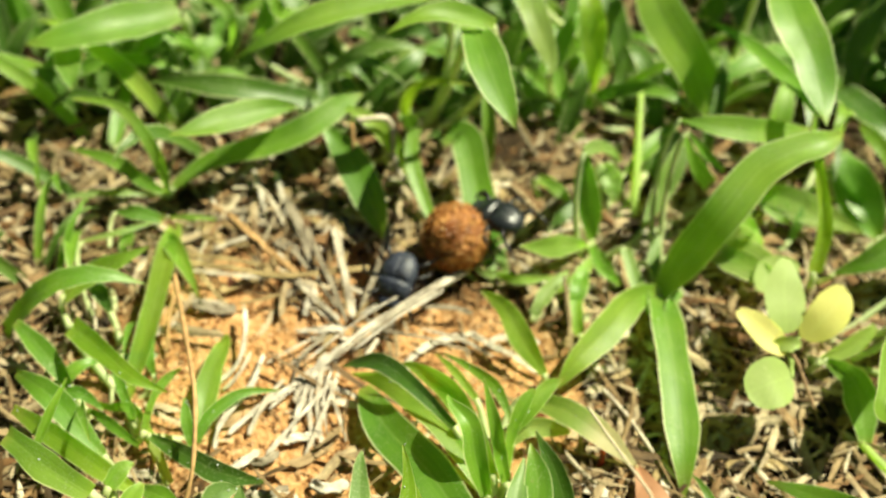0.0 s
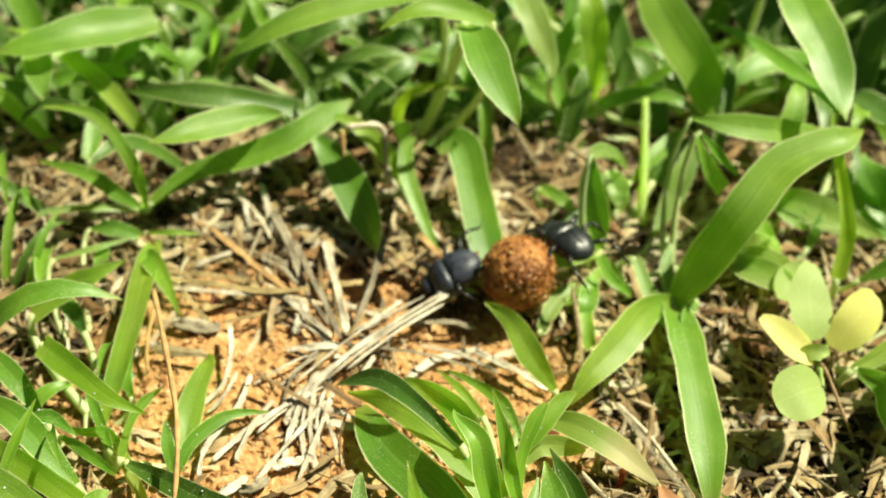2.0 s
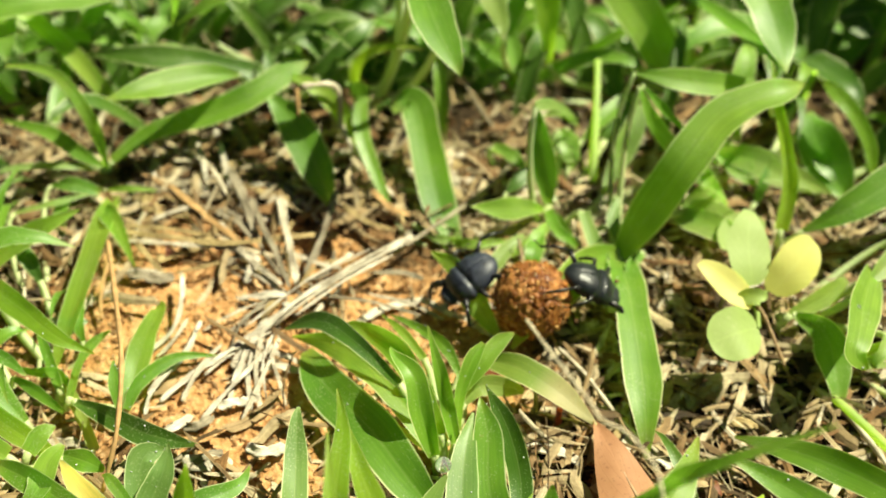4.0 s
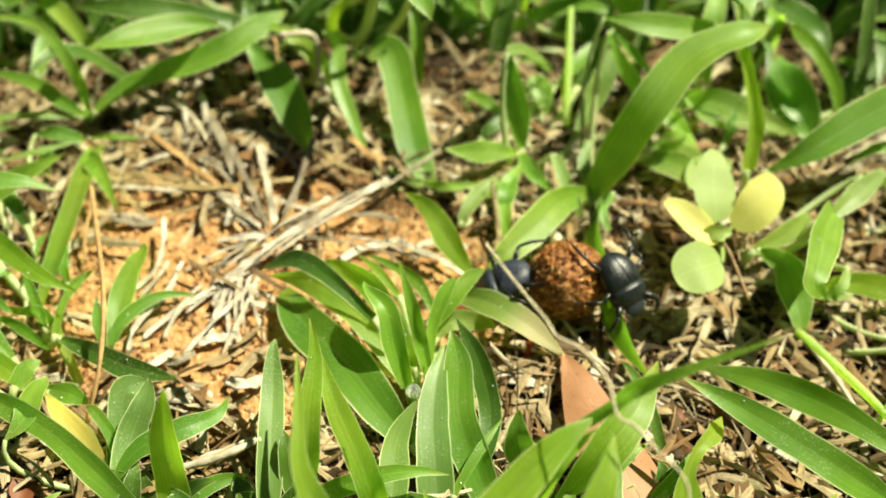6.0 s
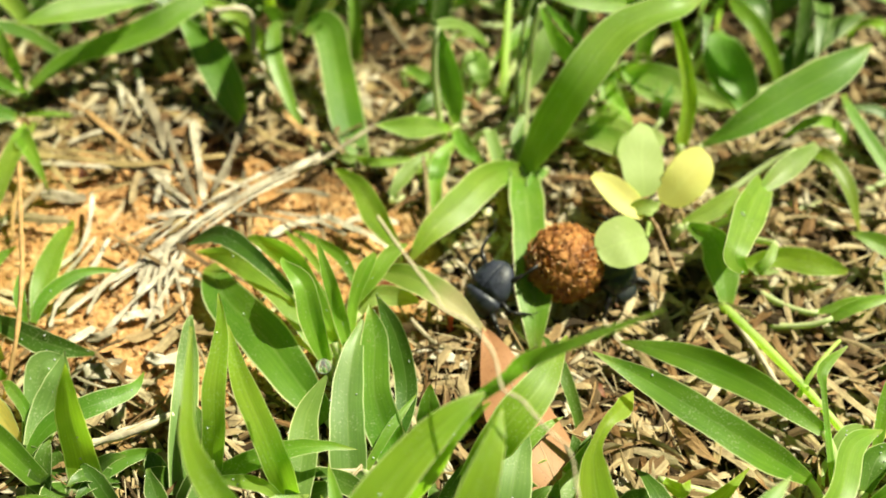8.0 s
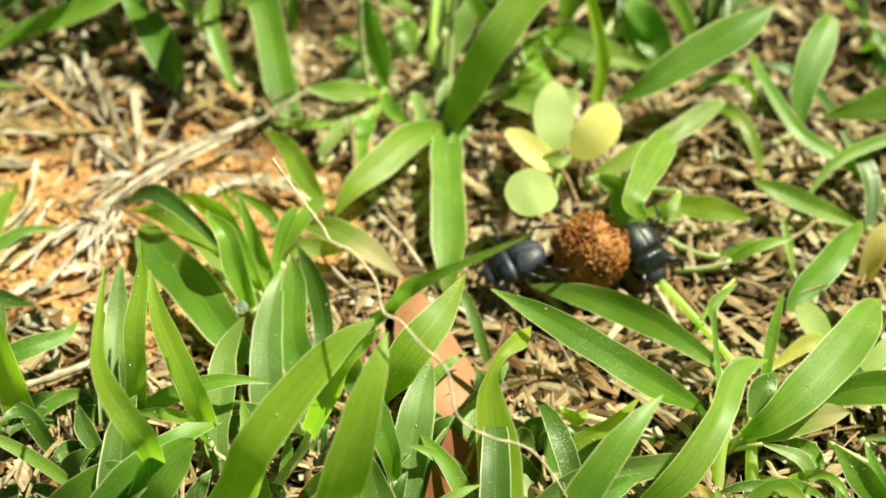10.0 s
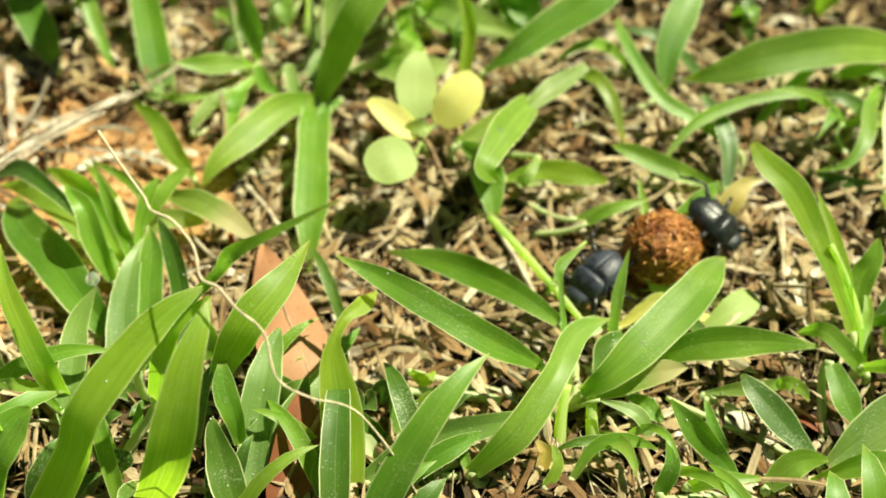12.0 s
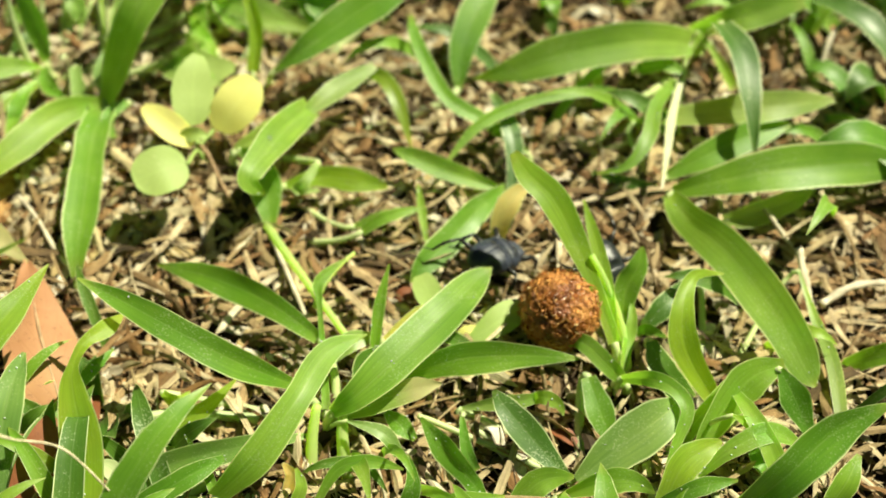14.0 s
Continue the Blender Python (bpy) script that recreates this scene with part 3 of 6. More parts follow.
frond(t, [(-78, -40, 14), (-69, -47, 16), (-61, -52, 15), (-54, -53, 12)], (4.8, 4.7, 3.0, 0.3), VIVID)
frond(t, [(-86, -26, 6), (-78, -23, 12), (-72, -22, 16), (-66, -19, 18)], (5.1, 5.3, 3.5, 0.3), LIGHT)
frond(t, [(-59, -58, 4), (-58, -53, 8), (-56, -49, 10), (-53, -46, 11)], (1.6, 1.6, 2.1, 0.4), LIGHT)
frond(t, [(-61, -54, 3), (-63, -54, 6), (-67, -55, 7), (-71, -54, 7)], (1.2, 2.4, 1.6, 0.5), LIGHT)
frond(t, [(-62, -56, 4), (-65, -51, 8), (-69, -45, 10)], (1.7, 2.4, 0.7), GREEN)
frond(t, [(-62, -53, 3), (-57, -60, 3), (-51, -69, 2)], (1.9, 2.6, 2.1), PALE_GREEN)
frond(t, [(-82, 2, 4), (-76, 1, 6), (-70, 1, 4)], (0.7, 3.8, 2.2), GREEN)
frond(t, [(-87, -9, 5), (-79, -6, 6), (-72, -1, 5)], (0.7, 1.6, 0.7), PALE_GREEN)
frond(t, [(-75, -28, 4), (-78, -25, 8), (-83, -21, 9)], (1.5, 3.8, 0.8), DEEP_SHADED)
frond(t, [(-61, -43, 3), (-62, -41, 6), (-62, -36, 8)], (1.2, 2.2, 0.5), GREEN)
t = tuft(-49, -57)
frond(t, [(-48, -58, 1), (-48, -50, 3), (-48, -41, 4), (-47, -34, 4), (-48, -31, 3)], (1.7, 4.8, 5.2, 3.7, 1.5), LIGHT)
frond(t, [(-48, -58, 1), (-46, -53, 4), (-40, -47, 5), (-32, -44, 3)], (1.4, 2.9, 2.2, 0.3), GREEN)
frond(t, [(-57, -60, 5), (-48, -65, 8), (-39, -69, 9), (-30, -68, 5)], (1.6, 4.1, 4.7, 0.3), DEEP_SHADED)
frond(t, [(-48, -61, 3), (-50, -56, 7), (-51, -52, 9)], (1.2, 2.6, 0.5), GREEN)
t = tuft(-38, -90)
frond(t, [(-37, -92, 3), (-36, -83, 7), (-34, -78, 11), (-34, -73, 13)], (4.2, 5.6, 4.3, 0.3), GLAUCOUS)
frond(t, [(-38, -89, 2), (-39, -80, 6), (-39, -74, 9), (-35, -72, 9)], (4.3, 5.2, 5.5, 0.6), GLAUCOUS)
frond(t, [(-38, -88, 3), (-40, -83, 6), (-44, -79, 8), (-46, -78, 8)], (1.1, 2.4, 2.2, 0.3), LIGHT)
frond(t, [(-37, -93, 6), (-33, -88, 10), (-25, -84, 12), (-20, -79, 10), (-19, -74, 9)], (1.0, 3.8, 4.4, 2.6, 0.3), GREEN)
frond(t, [(-32, -98, 5), (-40, -93, 10), (-49, -87, 12), (-59, -82, 12), (-64, -80, 12)], (4.1, 5.2, 4.6, 4.7, 2.1), GREEN)
frond(t, [(-58, -88, 10), (-55, -84, 12), (-55, -78, 12), (-54, -74, 11)], (0.5, 4.7, 4.7, 0.9), LIGHT)
frond(t, [(-57, -71, 3), (-51, -74, 6), (-47, -75, 5)], (1.1, 4.4, 0.9), GREEN)
frond(t, [(-26, -96, 3), (-19, -91, 5), (-13, -88, 4)], (3.1, 3.2, 0.5), GREEN)
frond(t, [(-33, -96, 3), (-35, -93, 6), (-41, -91, 6)], (2.1, 4.2, 0.8), DEEP_SHADED)
t = tuft(-26, -93)
frond(t, [(-24, -97, 6), (-25, -94, 14), (-25, -92, 24), (-24, -90, 33)], (6.2, 5.9, 4.5, 0.3), VIVID)
t = tuft(-72, 14)
frond(t, [(-71, 10, 4), (-70, 8, 14), (-73, 10, 22), (-81, 16, 27), (-92, 16, 28)], (1.7, 2.7, 3.2, 2.4, 0.7), LIGHT)
frond(t, [(-72, 10, 4), (-77, 10, 8), (-84, 12, 12), (-95, 13, 14)], (1.1, 3.6, 3.3, 0.8), GREEN)
frond(t, [(-73, 10, 3), (-81, 7, 6), (-91, 4, 7), (-94, 2, 7)], (0.8, 1.9, 1.6, 0.5), PALE_GREEN)
frond(t, [(-70, 12, 4), (-61, 18, 9), (-46, 21, 14), (-37, 25, 17), (-30, 32, 19), (-25, 37, 20)], (2.3, 4.5, 6.4, 6.7, 5.7, 1.4), GREEN)
frond(t, [(-69, 3, 3), (-63, 2, 5), (-57, 3, 4)], (0.8, 1.6, 0.5), LIGHT)
t = tuft(-37, 71)
frond(t, [(-41, 29, 20), (-47, 24, 23), (-55, 17, 25), (-61, 12, 26), (-67, 9, 26)], (1.4, 5.5, 7.3, 4.8, 0.3), LIGHT)
frond(t, [(-34, 26, 17), (-31, 24, 16), (-25, 18, 13), (-19, 10, 7), (-15, 3, 2)], (1.1, 4.2, 8.3, 8.0, 0.7), GREEN)
frond(t, [(-8, 47, 6), (-2, 50, 10), (5, 53, 12), (10, 57, 13)], (2.1, 6.0, 4.5, 1.2), DEEP_SHADED)
t = tuft(15, -5)
frond(t, [(0, 2, 1), (-5, 12, 4), (-10, 22, 9), (-11, 29, 13), (-9, 31, 14)], (0.5, 2.8, 4.0, 3.4, 0.7), GREEN)
frond(t, [(15, -5, 1), (10, 6, 4), (6, 19, 9), (3, 28, 14), (0, 30, 15), (-3, 27, 13)], (3.8, 8.0, 8.4, 8.2, 5.7, 1.1), GREEN)
frond(t, [(12, -4, 2), (19, -7, 4), (28, -4, 3)], (0.8, 2.4, 0.7), LIGHT)
frond(t, [(5, 0, 2), (11, -5, 3), (15, -4, 2)], (0.7, 2.1, 1.1), PALE_GREEN)
t = tuft(37, 10)
frond(t, [(36, 8, 4), (35, 12, 10), (33, 15, 18), (31, 17, 27)], (2.2, 5.7, 4.6, 0.3), GREEN)
frond(t, [(35, 6, 4), (30, 3, 7), (25, -1, 10), (18, -4, 13)], (1.1, 4.6, 5.3, 0.3), LIGHT)
frond(t, [(30, 20, 4), (27, 22, 6), (22, 26, 6)], (1.1, 3.4, 0.7), PALE_GREEN)
frond(t, [(26, 12, 3), (29, 15, 5), (33, 21, 5)], (0.7, 3.9, 1.4), DEEP_SHADED)
frond(t, [(34, 29, 14), (38, 29, 15), (42, 27, 13)], (0.7, 2.2, 0.8), PALE_GREEN)
frond(t, [(38, 30, 8), (40, 27, 7), (42, 23, 5)], (2.9, 6.6, 3.4), PALE_GREEN)
frond(t, [(36, 6, 4), (39, 0, 5), (43, -5, 3)], (1.4, 3.2, 1.1), GREEN)
frond(t, [(37, 3, 4), (33, -5, 5), (28, -9, 3)], (1.1, 3.2, 0.8), LIGHT)
frond(t, [(34, -1, 4), (33, -9, 5), (32, -13, 2)], (2.7, 4.5, 1.6), GREEN)
frond(t, [(44, 30, 6), (50, 37, 9), (56, 46, 10)], (0.7, 4.3, 1.8), GREEN)
frond(t, [(49, 14, 3), (53, 23, 7), (56, 29, 12), (58, 34, 15)], (1.0, 5.1, 5.6, 3.4), PALE_GREEN)
t = tuft(53, -3)
frond(t, [(53, -5, 2), (58, -2, 12), (64, 2, 24), (71, 10, 31), (78, 14, 34), (85, 17, 35), (91, 22, 34)], (4.6, 8.8, 9.6, 9.0, 7.8, 6.4, 0.4), LIGHT, lean=(0.05, -0.2, 0.95))
frond(t, [(52, -5, 3), (45, -13, 7), (39, -23, 8), (33, -31, 7), (29, -36, 3)], (2.6, 7.2, 7.2, 5.2, 0.9), LIGHT)
pushed = blade(t, (53, -7, 2), (56, -32, 7), (56, -61, 4), 8.5, GREEN, BROAD)
frond(t, [(53, 23, 33), (64, 24, 31), (75, 27, 28), (88, 35, 22)], (0.5, 5.6, 5.9, 2.2), LIGHT)
frond(t, [(54, 19, 32), (58, 18, 24), (64, 21, 14)], (0.7, 3.5, 4.1), LIGHT)
frond(t, [(55, 20, 32), (60, 20, 26), (66, 20, 20)], (0.5, 2.4, 1.1), GREEN)
frond(t, [(74, 27, 6), (82, 23, 10), (92, 20, 9), (104, 18, 5)], (1.4, 6.1, 6.1, 0.8), PALE_GREEN)
frond(t, [(78, 13, 4), (74, 15, 8), (72, 19, 10)], (1.4, 4.1, 1.7), LIGHT)
frond(t, [(68, 11, 5), (73, 5, 7), (80, 3, 5)], (1.4, 8.1, 5.4), PALE_GREEN)
frond(t, [(86, 15, 3), (87, 17, 7), (88, 21, 10)], (1.1, 2.8, 0.4), GREEN)
frond(t, [(58, -4, 2), (55, -11, 4), (57, -16, 2)], (1.9, 3.1, 1.3), GREEN)
frond(t, [(53, -3, 3), (51, 2, 6), (52, 8, 8)], (1.3, 3.2, 1.1), GLAUCOUS)
t = tuft(93, 9)
frond(t, [(89, 1, 8), (90, 8, 16), (87, 14, 26), (84, 18, 34), (83, 24, 38)], (3.2, 3.4, 2.9, 1.6, 0.3), VIVID, fold=0.4)
frond(t, [(94, 1, 8), (103, 2, 15), (113, 7, 20), (123, 12, 24), (131, 19, 26)], (1.1, 6.5, 9.4, 7.8, 0.8), GREEN)
frond(t, [(108, 18, 4), (104, 24, 8), (100, 33, 12), (100, 39, 13)], (2.8, 11.2, 8.5, 1.1), GREEN)
frond(t, [(115, 25, 6), (112, 27, 14), (107, 31, 20), (103, 36, 22), (101, 39, 22)], (2.3, 3.6, 3.9, 3.6, 1.1), VIVID)
t = tuft(89, -18)
frond(t, [(105, -17, 14), (100, -29, 18), (96, -41, 21), (95, -45, 20), (98, -46, 17)], (5.2, 7.8, 5.4, 4.6, 0.6), LIGHT)
frond(t, [(104, -19, 14), (110, -13, 15), (119, -2, 13)], (1.8, 5.2, 2.2), PALE_GREEN)
frond(t, [(100, -33, 5), (108, -32, 7), (116, -33, 7), (123, -33, 5)], (1.8, 4.6, 5.3, 1.2), VIVID)
frond(t, [(107, -30, 9), (105, -35, 9), (103, -36, 7), (108, -35, 6)], (1.5, 2.5, 2.3, 0.8), PALE_GREEN)
frond(t, [(89, -25, 8), (94, -30, 9), (96, -36, 6), (97, -43, 2)], (1.6, 5.9, 7.3, 2.0), GREEN)
frond(t, [(88, -25, 8), (95, -21, 10), (100, -17, 12)], (2.1, 4.7, 2.1), PALE_GREEN)
frond(t, [(115, -1, 10), (121, -5, 12), (125, -12, 10), (128, -20, 4)], (1.4, 3.7, 3.4, 0.4), YELLOWING)
frond(t, [(139, 0, 4), (140, 8, 10), (144, 18, 15), (148, 27, 17)], (1.9, 6.9, 7.8, 4.3), GREEN)
frond(t, [(116, -43, 3), (122, -42, 5), (130, -39, 4)], (1.0, 3.0, 0.8), LIGHT)
t = tuft(-66, -63)
frond(t, [(-78, -68, 10), (-76, -62, 14), (-74, -55, 17)], (1.5, 2.1, 0.3), VIVID, fold=0.5)
frond(t, [(-66, -65, 4), (-73, -60, 9), (-79, -56, 12), (-87, -52, 12)], (2.2, 5.2, 5.5, 2.2), GREEN)
frond(t, [(-57, -72, 3), (-67, -68, 6), (-76, -64, 9), (-86, -59, 9)], (2.1, 4.7, 4.9, 2.2), VIVID)
frond(t, [(-78, -55, 9), (-73, -54, 10), (-68, -56, 7)], (0.9, 2.9, 0.4), GREEN)
frond(t, [(-64, -77, 10), (-73, -74, 14), (-83, -68, 14)], (4.1, 6.2, 4.2), LIGHT)
frond(t, [(-78, -49, 4), (-84, -44, 8), (-93, -37, 9)], (1.6, 4.8, 2.3), GREEN)
frond(t, [(-72, -54, 3), (-65, -59, 6), (-59, -62, 4)], (1.1, 2.6, 1.1), GREEN)
frond(t, [(-62, -73, 6), (-60, -70, 8), (-58, -68, 8)], (3.2, 3.6, 0.6), LIGHT)
frond(t, [(-69, -39, 3), (-64, -41, 5), (-61, -39, 5)], (0.9, 3.5, 0.7), DEEP_SHADED)
t = tuft(71, 60)
frond(t, [(69, 54, 6), (65, 55, 13), (57, 59, 24), (49, 66, 32), (45, 80, 34)], (1.2, 9.8, 11.3, 11.0, 5.8), LIGHT)
frond(t, [(77, 77, 44), (79, 52, 45), (83, 41, 42), (85, 31, 39), (86, 21, 37)], (7.0, 11.0, 10.8, 7.8, 0.4), GREEN)
frond(t, [(35, 55, 10), (34, 55, 18), (33, 57, 27), (31, 60, 35), (29, 72, 38)], (1.2, 4.3, 7.0, 6.1, 1.4), VIVID)
frond(t, [(12, 73, 36), (16, 58, 35), (19, 51, 32), (22, 44, 29), (22, 41, 27)], (4.3, 6.9, 6.3, 3.5, 0.4), PALE_GREEN)
frond(t, [(38, 58, 6), (54, 61, 18), (68, 67, 24)], (1.5, 2.5, 0.4), VIVID)
frond(t, [(70, 60, 6), (77, 62, 10), (85, 68, 10)], (1.5, 3.8, 0.4), PALE_GREEN)
frond(t, [(28, 83, 14), (27, 71, 12), (25, 68, 6)], (4.6, 5.1, 1.2), GREEN)
frond(t, [(22, 51, 3), (19, 56, 8), (14, 61, 10)], (1.5, 5.9, 1.2), GREEN)
t = tuft(189, -31)
frond(t, [(188, -33, 4), (197, -34, 9), (210, -34, 13), (229, -31, 12), (244, -31, 10)], (2.6, 6.9, 9.9, 9.4, 1.3), GREEN)
frond(t, [(187, -34, 4), (189, -44, 8), (196, -56, 11), (204, -73, 11), (208, -82, 8), (210, -85, 6)], (3.2, 7.2, 8.9, 8.9, 6.2, 0.9), LIGHT)
frond(t, [(181, -12, 5), (190, -13, 8), (208, -14, 12), (219, -12, 12), (228, -8, 9)], (1.1, 4.6, 7.9, 5.3, 1.1), PALE_GREEN)
frond(t, [(187, -28, 4), (195, -25, 7), (206, -20, 9), (216, -16, 9)], (2.3, 5.8, 7.2, 1.6), GREEN)
frond(t, [(192, 1, 6), (185, -13, 12), (182, -24, 13), (177, -31, 11), (170, -32, 9)], (2.5, 3.4, 3.6, 2.3, 0.4), LIGHT)
frond(t, [(191, -7, 13), (188, -17, 12), (186, -27, 12), (184, -37, 10)], (1.3, 2.2, 1.8, 0.4), DRY)
frond(t, [(187, -32, 2), (180, -31, 4), (170, -27, 4)], (2.6, 3.1, 1.3), DEEP_SHADED)
frond(t, [(198, 12, 12), (203, 5, 8), (207, 1, 3)], (0.4, 2.5, 2.8), LIGHT, fold=0.6)
frond(t, [(194, -42, 3), (205, -40, 5), (213, -37, 6), (220, -32, 5)], (1.3, 5.7, 5.1, 1.0), PALE_GREEN)
t = tuft(205, 33)
frond(t, [(199, 12, 8), (182, 5, 15), (163, 0, 15), (152, -2, 12), (143, -2, 9)], (5.9, 9.3, 9.4, 6.1, 0.4), LIGHT)
frond(t, [(201, 6, 20), (204, -5, 21), (205, -17, 18), (206, -28, 10)], (5.3, 7.1, 4.8, 0.4), DEEP_SHADED)
frond(t, [(197, 17, 8), (205, 14, 14), (213, 15, 16), (223, 17, 18)], (2.1, 6.2, 7.6, 3.4), LIGHT)
frond(t, [(181, -6, 8), (171, -8, 11), (157, -12, 12), (144, -19, 11), (136, -28, 7)], (1.3, 2.4, 2.9, 2.7, 0.8), LIGHT)
frond(t, [(183, 5, 6), (189, 5, 8), (195, 3, 6)], (2.8, 3.9, 1.1), GREEN)
t = tuft(149, -29)
frond(t, [(149, -31, 2), (143, -30, 4), (135, -29, 7), (128, -27, 9), (124, -25, 9)], (1.0, 3.6, 5.1, 3.6, 0.5), LIGHT, fold=0.4)
frond(t, [(150, -30, 2), (143, -40, 5), (138, -47, 5), (132, -54, 4), (129, -58, 2)], (1.8, 5.8, 6.7, 5.1, 0.7), GREEN)
frond(t, [(155, -21, 4), (145, -15, 8), (136, -10, 11), (129, 5, 14), (127, 15, 14)], (1.3, 3.7, 3.7, 3.3, 1.1), GREEN)
frond(t, [(151, -31, 2), (152, -25, 5), (151, -17, 8), (147, -7, 9)], (1.8, 3.9, 4.5, 1.6), DEEP_SHADED)
frond(t, [(132, -46, 2), (131, -40, 5), (130, -34, 7)], (1.0, 2.0, 0.8), LIGHT)
t = tuft(173, -80)
frond(t, [(171, -75, 6), (167, -67, 13), (163, -60, 19), (158, -53, 25), (153, -49, 28), (150, -45, 30)], (2.8, 3.2, 4.8, 6.2, 5.3, 1.6), VIVID)
frond(t, [(171, -73, 7), (169, -64, 14), (167, -56, 17), (165, -49, 20)], (1.4, 2.8, 2.6, 0.5), VIVID)
frond(t, [(173, -70, 4), (174, -64, 9), (176, -61, 13), (177, -58, 16)], (2.6, 5.2, 4.4, 0.7), GREEN)
frond(t, [(173, -83, 3), (169, -81, 7), (164, -77, 9), (160, -75, 5)], (2.0, 3.8, 3.4, 0.5), LIGHT)
frond(t, [(172, -83, 5), (177, -86, 10), (181, -89, 11), (183, -93, 10), (181, -98, 7), (178, -105, 3)], (1.6, 3.3, 3.0, 2.8, 2.4, 0.9), LIGHT)
frond(t, [(172, -82, 3), (174, -74, 5), (175, -70, 7), (175, -66, 8)], (1.4, 2.5, 2.1, 0.5), LIGHT)
frond(t, [(176, -71, 3), (178, -71, 5), (182, -73, 5)], (0.9, 2.6, 0.5), GREEN)
t = tuft(188, -92)
frond(t, [(190, -87, 4), (184, -81, 12), (183, -75, 17), (186, -67, 18), (193, -64, 15)], (3.4, 5.8, 4.6, 2.5, 0.3), VIVID)
frond(t, [(186, -97, 3), (191, -91, 9), (196, -87, 13), (202, -85, 14)], (2.7, 7.1, 7.1, 2.4), LIGHT)
frond(t, [(201, -86, 14), (204, -90, 10), (208, -96, 4)], (1.3, 5.7, 1.1), GREEN)
frond(t, [(185, -104, 4), (190, -101, 9), (198, -98, 11), (205, -99, 7)], (0.9, 3.0, 4.2, 0.6), LIGHT)
frond(t, [(191, -95, 12), (195, -96, 10), (201, -97, 5)], (0.3, 2.6, 1.5), VIVID)
frond(t, [(192, -111, 4), (199, -108, 14), (207, -102, 18), (218, -97, 20)], (5.2, 9.0, 8.7, 1.0), GREEN)
frond(t, [(178, -109, 3), (181, -104, 8), (185, -101, 9), (189, -99, 9)], (4.2, 6.1, 4.7, 0.9), VIVID)
frond(t, [(196, -98, 4), (198, -101, 5), (200, -103, 2)], (2.2, 5.6, 3.2), GREEN)
frond(t, [(190, -57, 4), (183, -65, 6), (178, -69, 3)], (1.0, 4.9, 2.4), DEEP_SHADED)
frond(t, [(178, -76, 8), (180, -82, 7), (185, -87, 3)], (2.3, 5.4, 4.5), DEEP_SHADED)
frond(t, [(211, -58, 8), (213, -69, 6), (215, -79, 5), (215, -92, 2)], (0.7, 1.9, 3.0, 2.5), PALE_GREEN)
frond(t, [(200, -103, 3), (202, -102, 8), (202, -100, 9)], (1.5, 2.8, 0.6), VIVID)
frond(t, [(208, -110, 4), (211, -107, 8), (214, -102, 10)], (3.2, 4.6, 1.1), GREEN)
t = tuft(163, -102)
frond(t, [(162, -104, 2), (170, -99, 6), (178, -94, 9), (182, -90, 9)], (2.2, 8.8, 7.8, 1.1), GLAUCOUS)
frond(t, [(160, -103, 2), (154, -98, 6), (149, -93, 9), (146, -89, 10)], (1.9, 5.6, 5.0, 0.9), DEEP_SHADED)
frond(t, [(132, -94, 8), (137, -100, 6), (142, -105, 3), (144, -108, 2)], (0.7, 5.2, 3.6, 2.1), GREEN)
frond(t, [(165, -84, 7), (167, -90, 5), (169, -95, 2)], (2.9, 5.5, 3.3), GREEN)
frond(t, [(150, -109, 2), (155, -106, 6), (161, -105, 6)], (3.2, 5.5, 0.8), LIGHT)
frond(t, [(158, -108, 3), (167, -107, 8), (172, -107, 8), (176, -108, 5)], (0.9, 4.8, 3.8, 0.6), LIGHT)
frond(t, [(153, -87, 3), (156, -88, 6), (159, -89, 5), (160, -91, 4)], (1.6, 2.9, 2.2, 0.3), LIGHT)
frond(t, [(140, -89, 3), (147, -89, 5), (153, -88, 5), (157, -86, 4)], (0.7, 2.9, 2.7, 0.7), PALE_GREEN)
frond(t, [(140, -91, 3), (141, -99, 4), (143, -102, 2)], (0.9, 2.6, 1.5), GREEN)
frond(t, [(129, -112, 4), (131, -109, 9), (130, -104, 12)], (3.1, 3.1, 0.4), GREEN)
frond(t, [(135, -110, 3), (140, -110, 6), (148, -109, 5)], (2.5, 3.1, 0.8), LIGHT)
frond(t, [(177, -109, 3), (184, -107, 6), (192, -105, 5)], (2.1, 3.8, 0.6), GREEN)
t = tuft(114, -90)
frond(t, [(107, -87, 8), (97, -87, 16), (87, -84, 21), (76, -79, 24), (66, -74, 25)], (2.2, 6.0, 5.8, 4.5, 0.3), GREEN)
frond(t, [(111, -76, 8), (100, -68, 9), (87, -61, 8), (74, -55, 4)], (2.5, 5.8, 5.7, 0.5), GREEN)
frond(t, [(94, -109, 4), (102, -105, 12), (109, -95, 16), (114, -83, 14), (121, -77, 11)], (3.7, 6.4, 5.5, 4.6, 0.3), LIGHT)
frond(t, [(115, -93, 8), (120, -92, 13), (128, -85, 16), (137, -74, 15), (143, -64, 12), (146, -60, 11)], (2.2, 5.4, 8.4, 8.1, 5.2, 0.7), LIGHT)
frond(t, [(128, -83, 5), (139, -82, 10), (151, -81, 10), (164, -79, 6)], (2.8, 6.9, 5.4, 0.3), GREEN)
frond(t, [(122, -77, 3), (123, -70, 10), (125, -63, 16)], (1.8, 2.5, 0.3), GREEN)
frond(t, [(113, -89, 2), (112, -79, 7), (111, -70, 12), (111, -66, 14), (116, -61, 15)], (1.8, 1.4, 1.1, 2.5, 0.3), LIGHT)
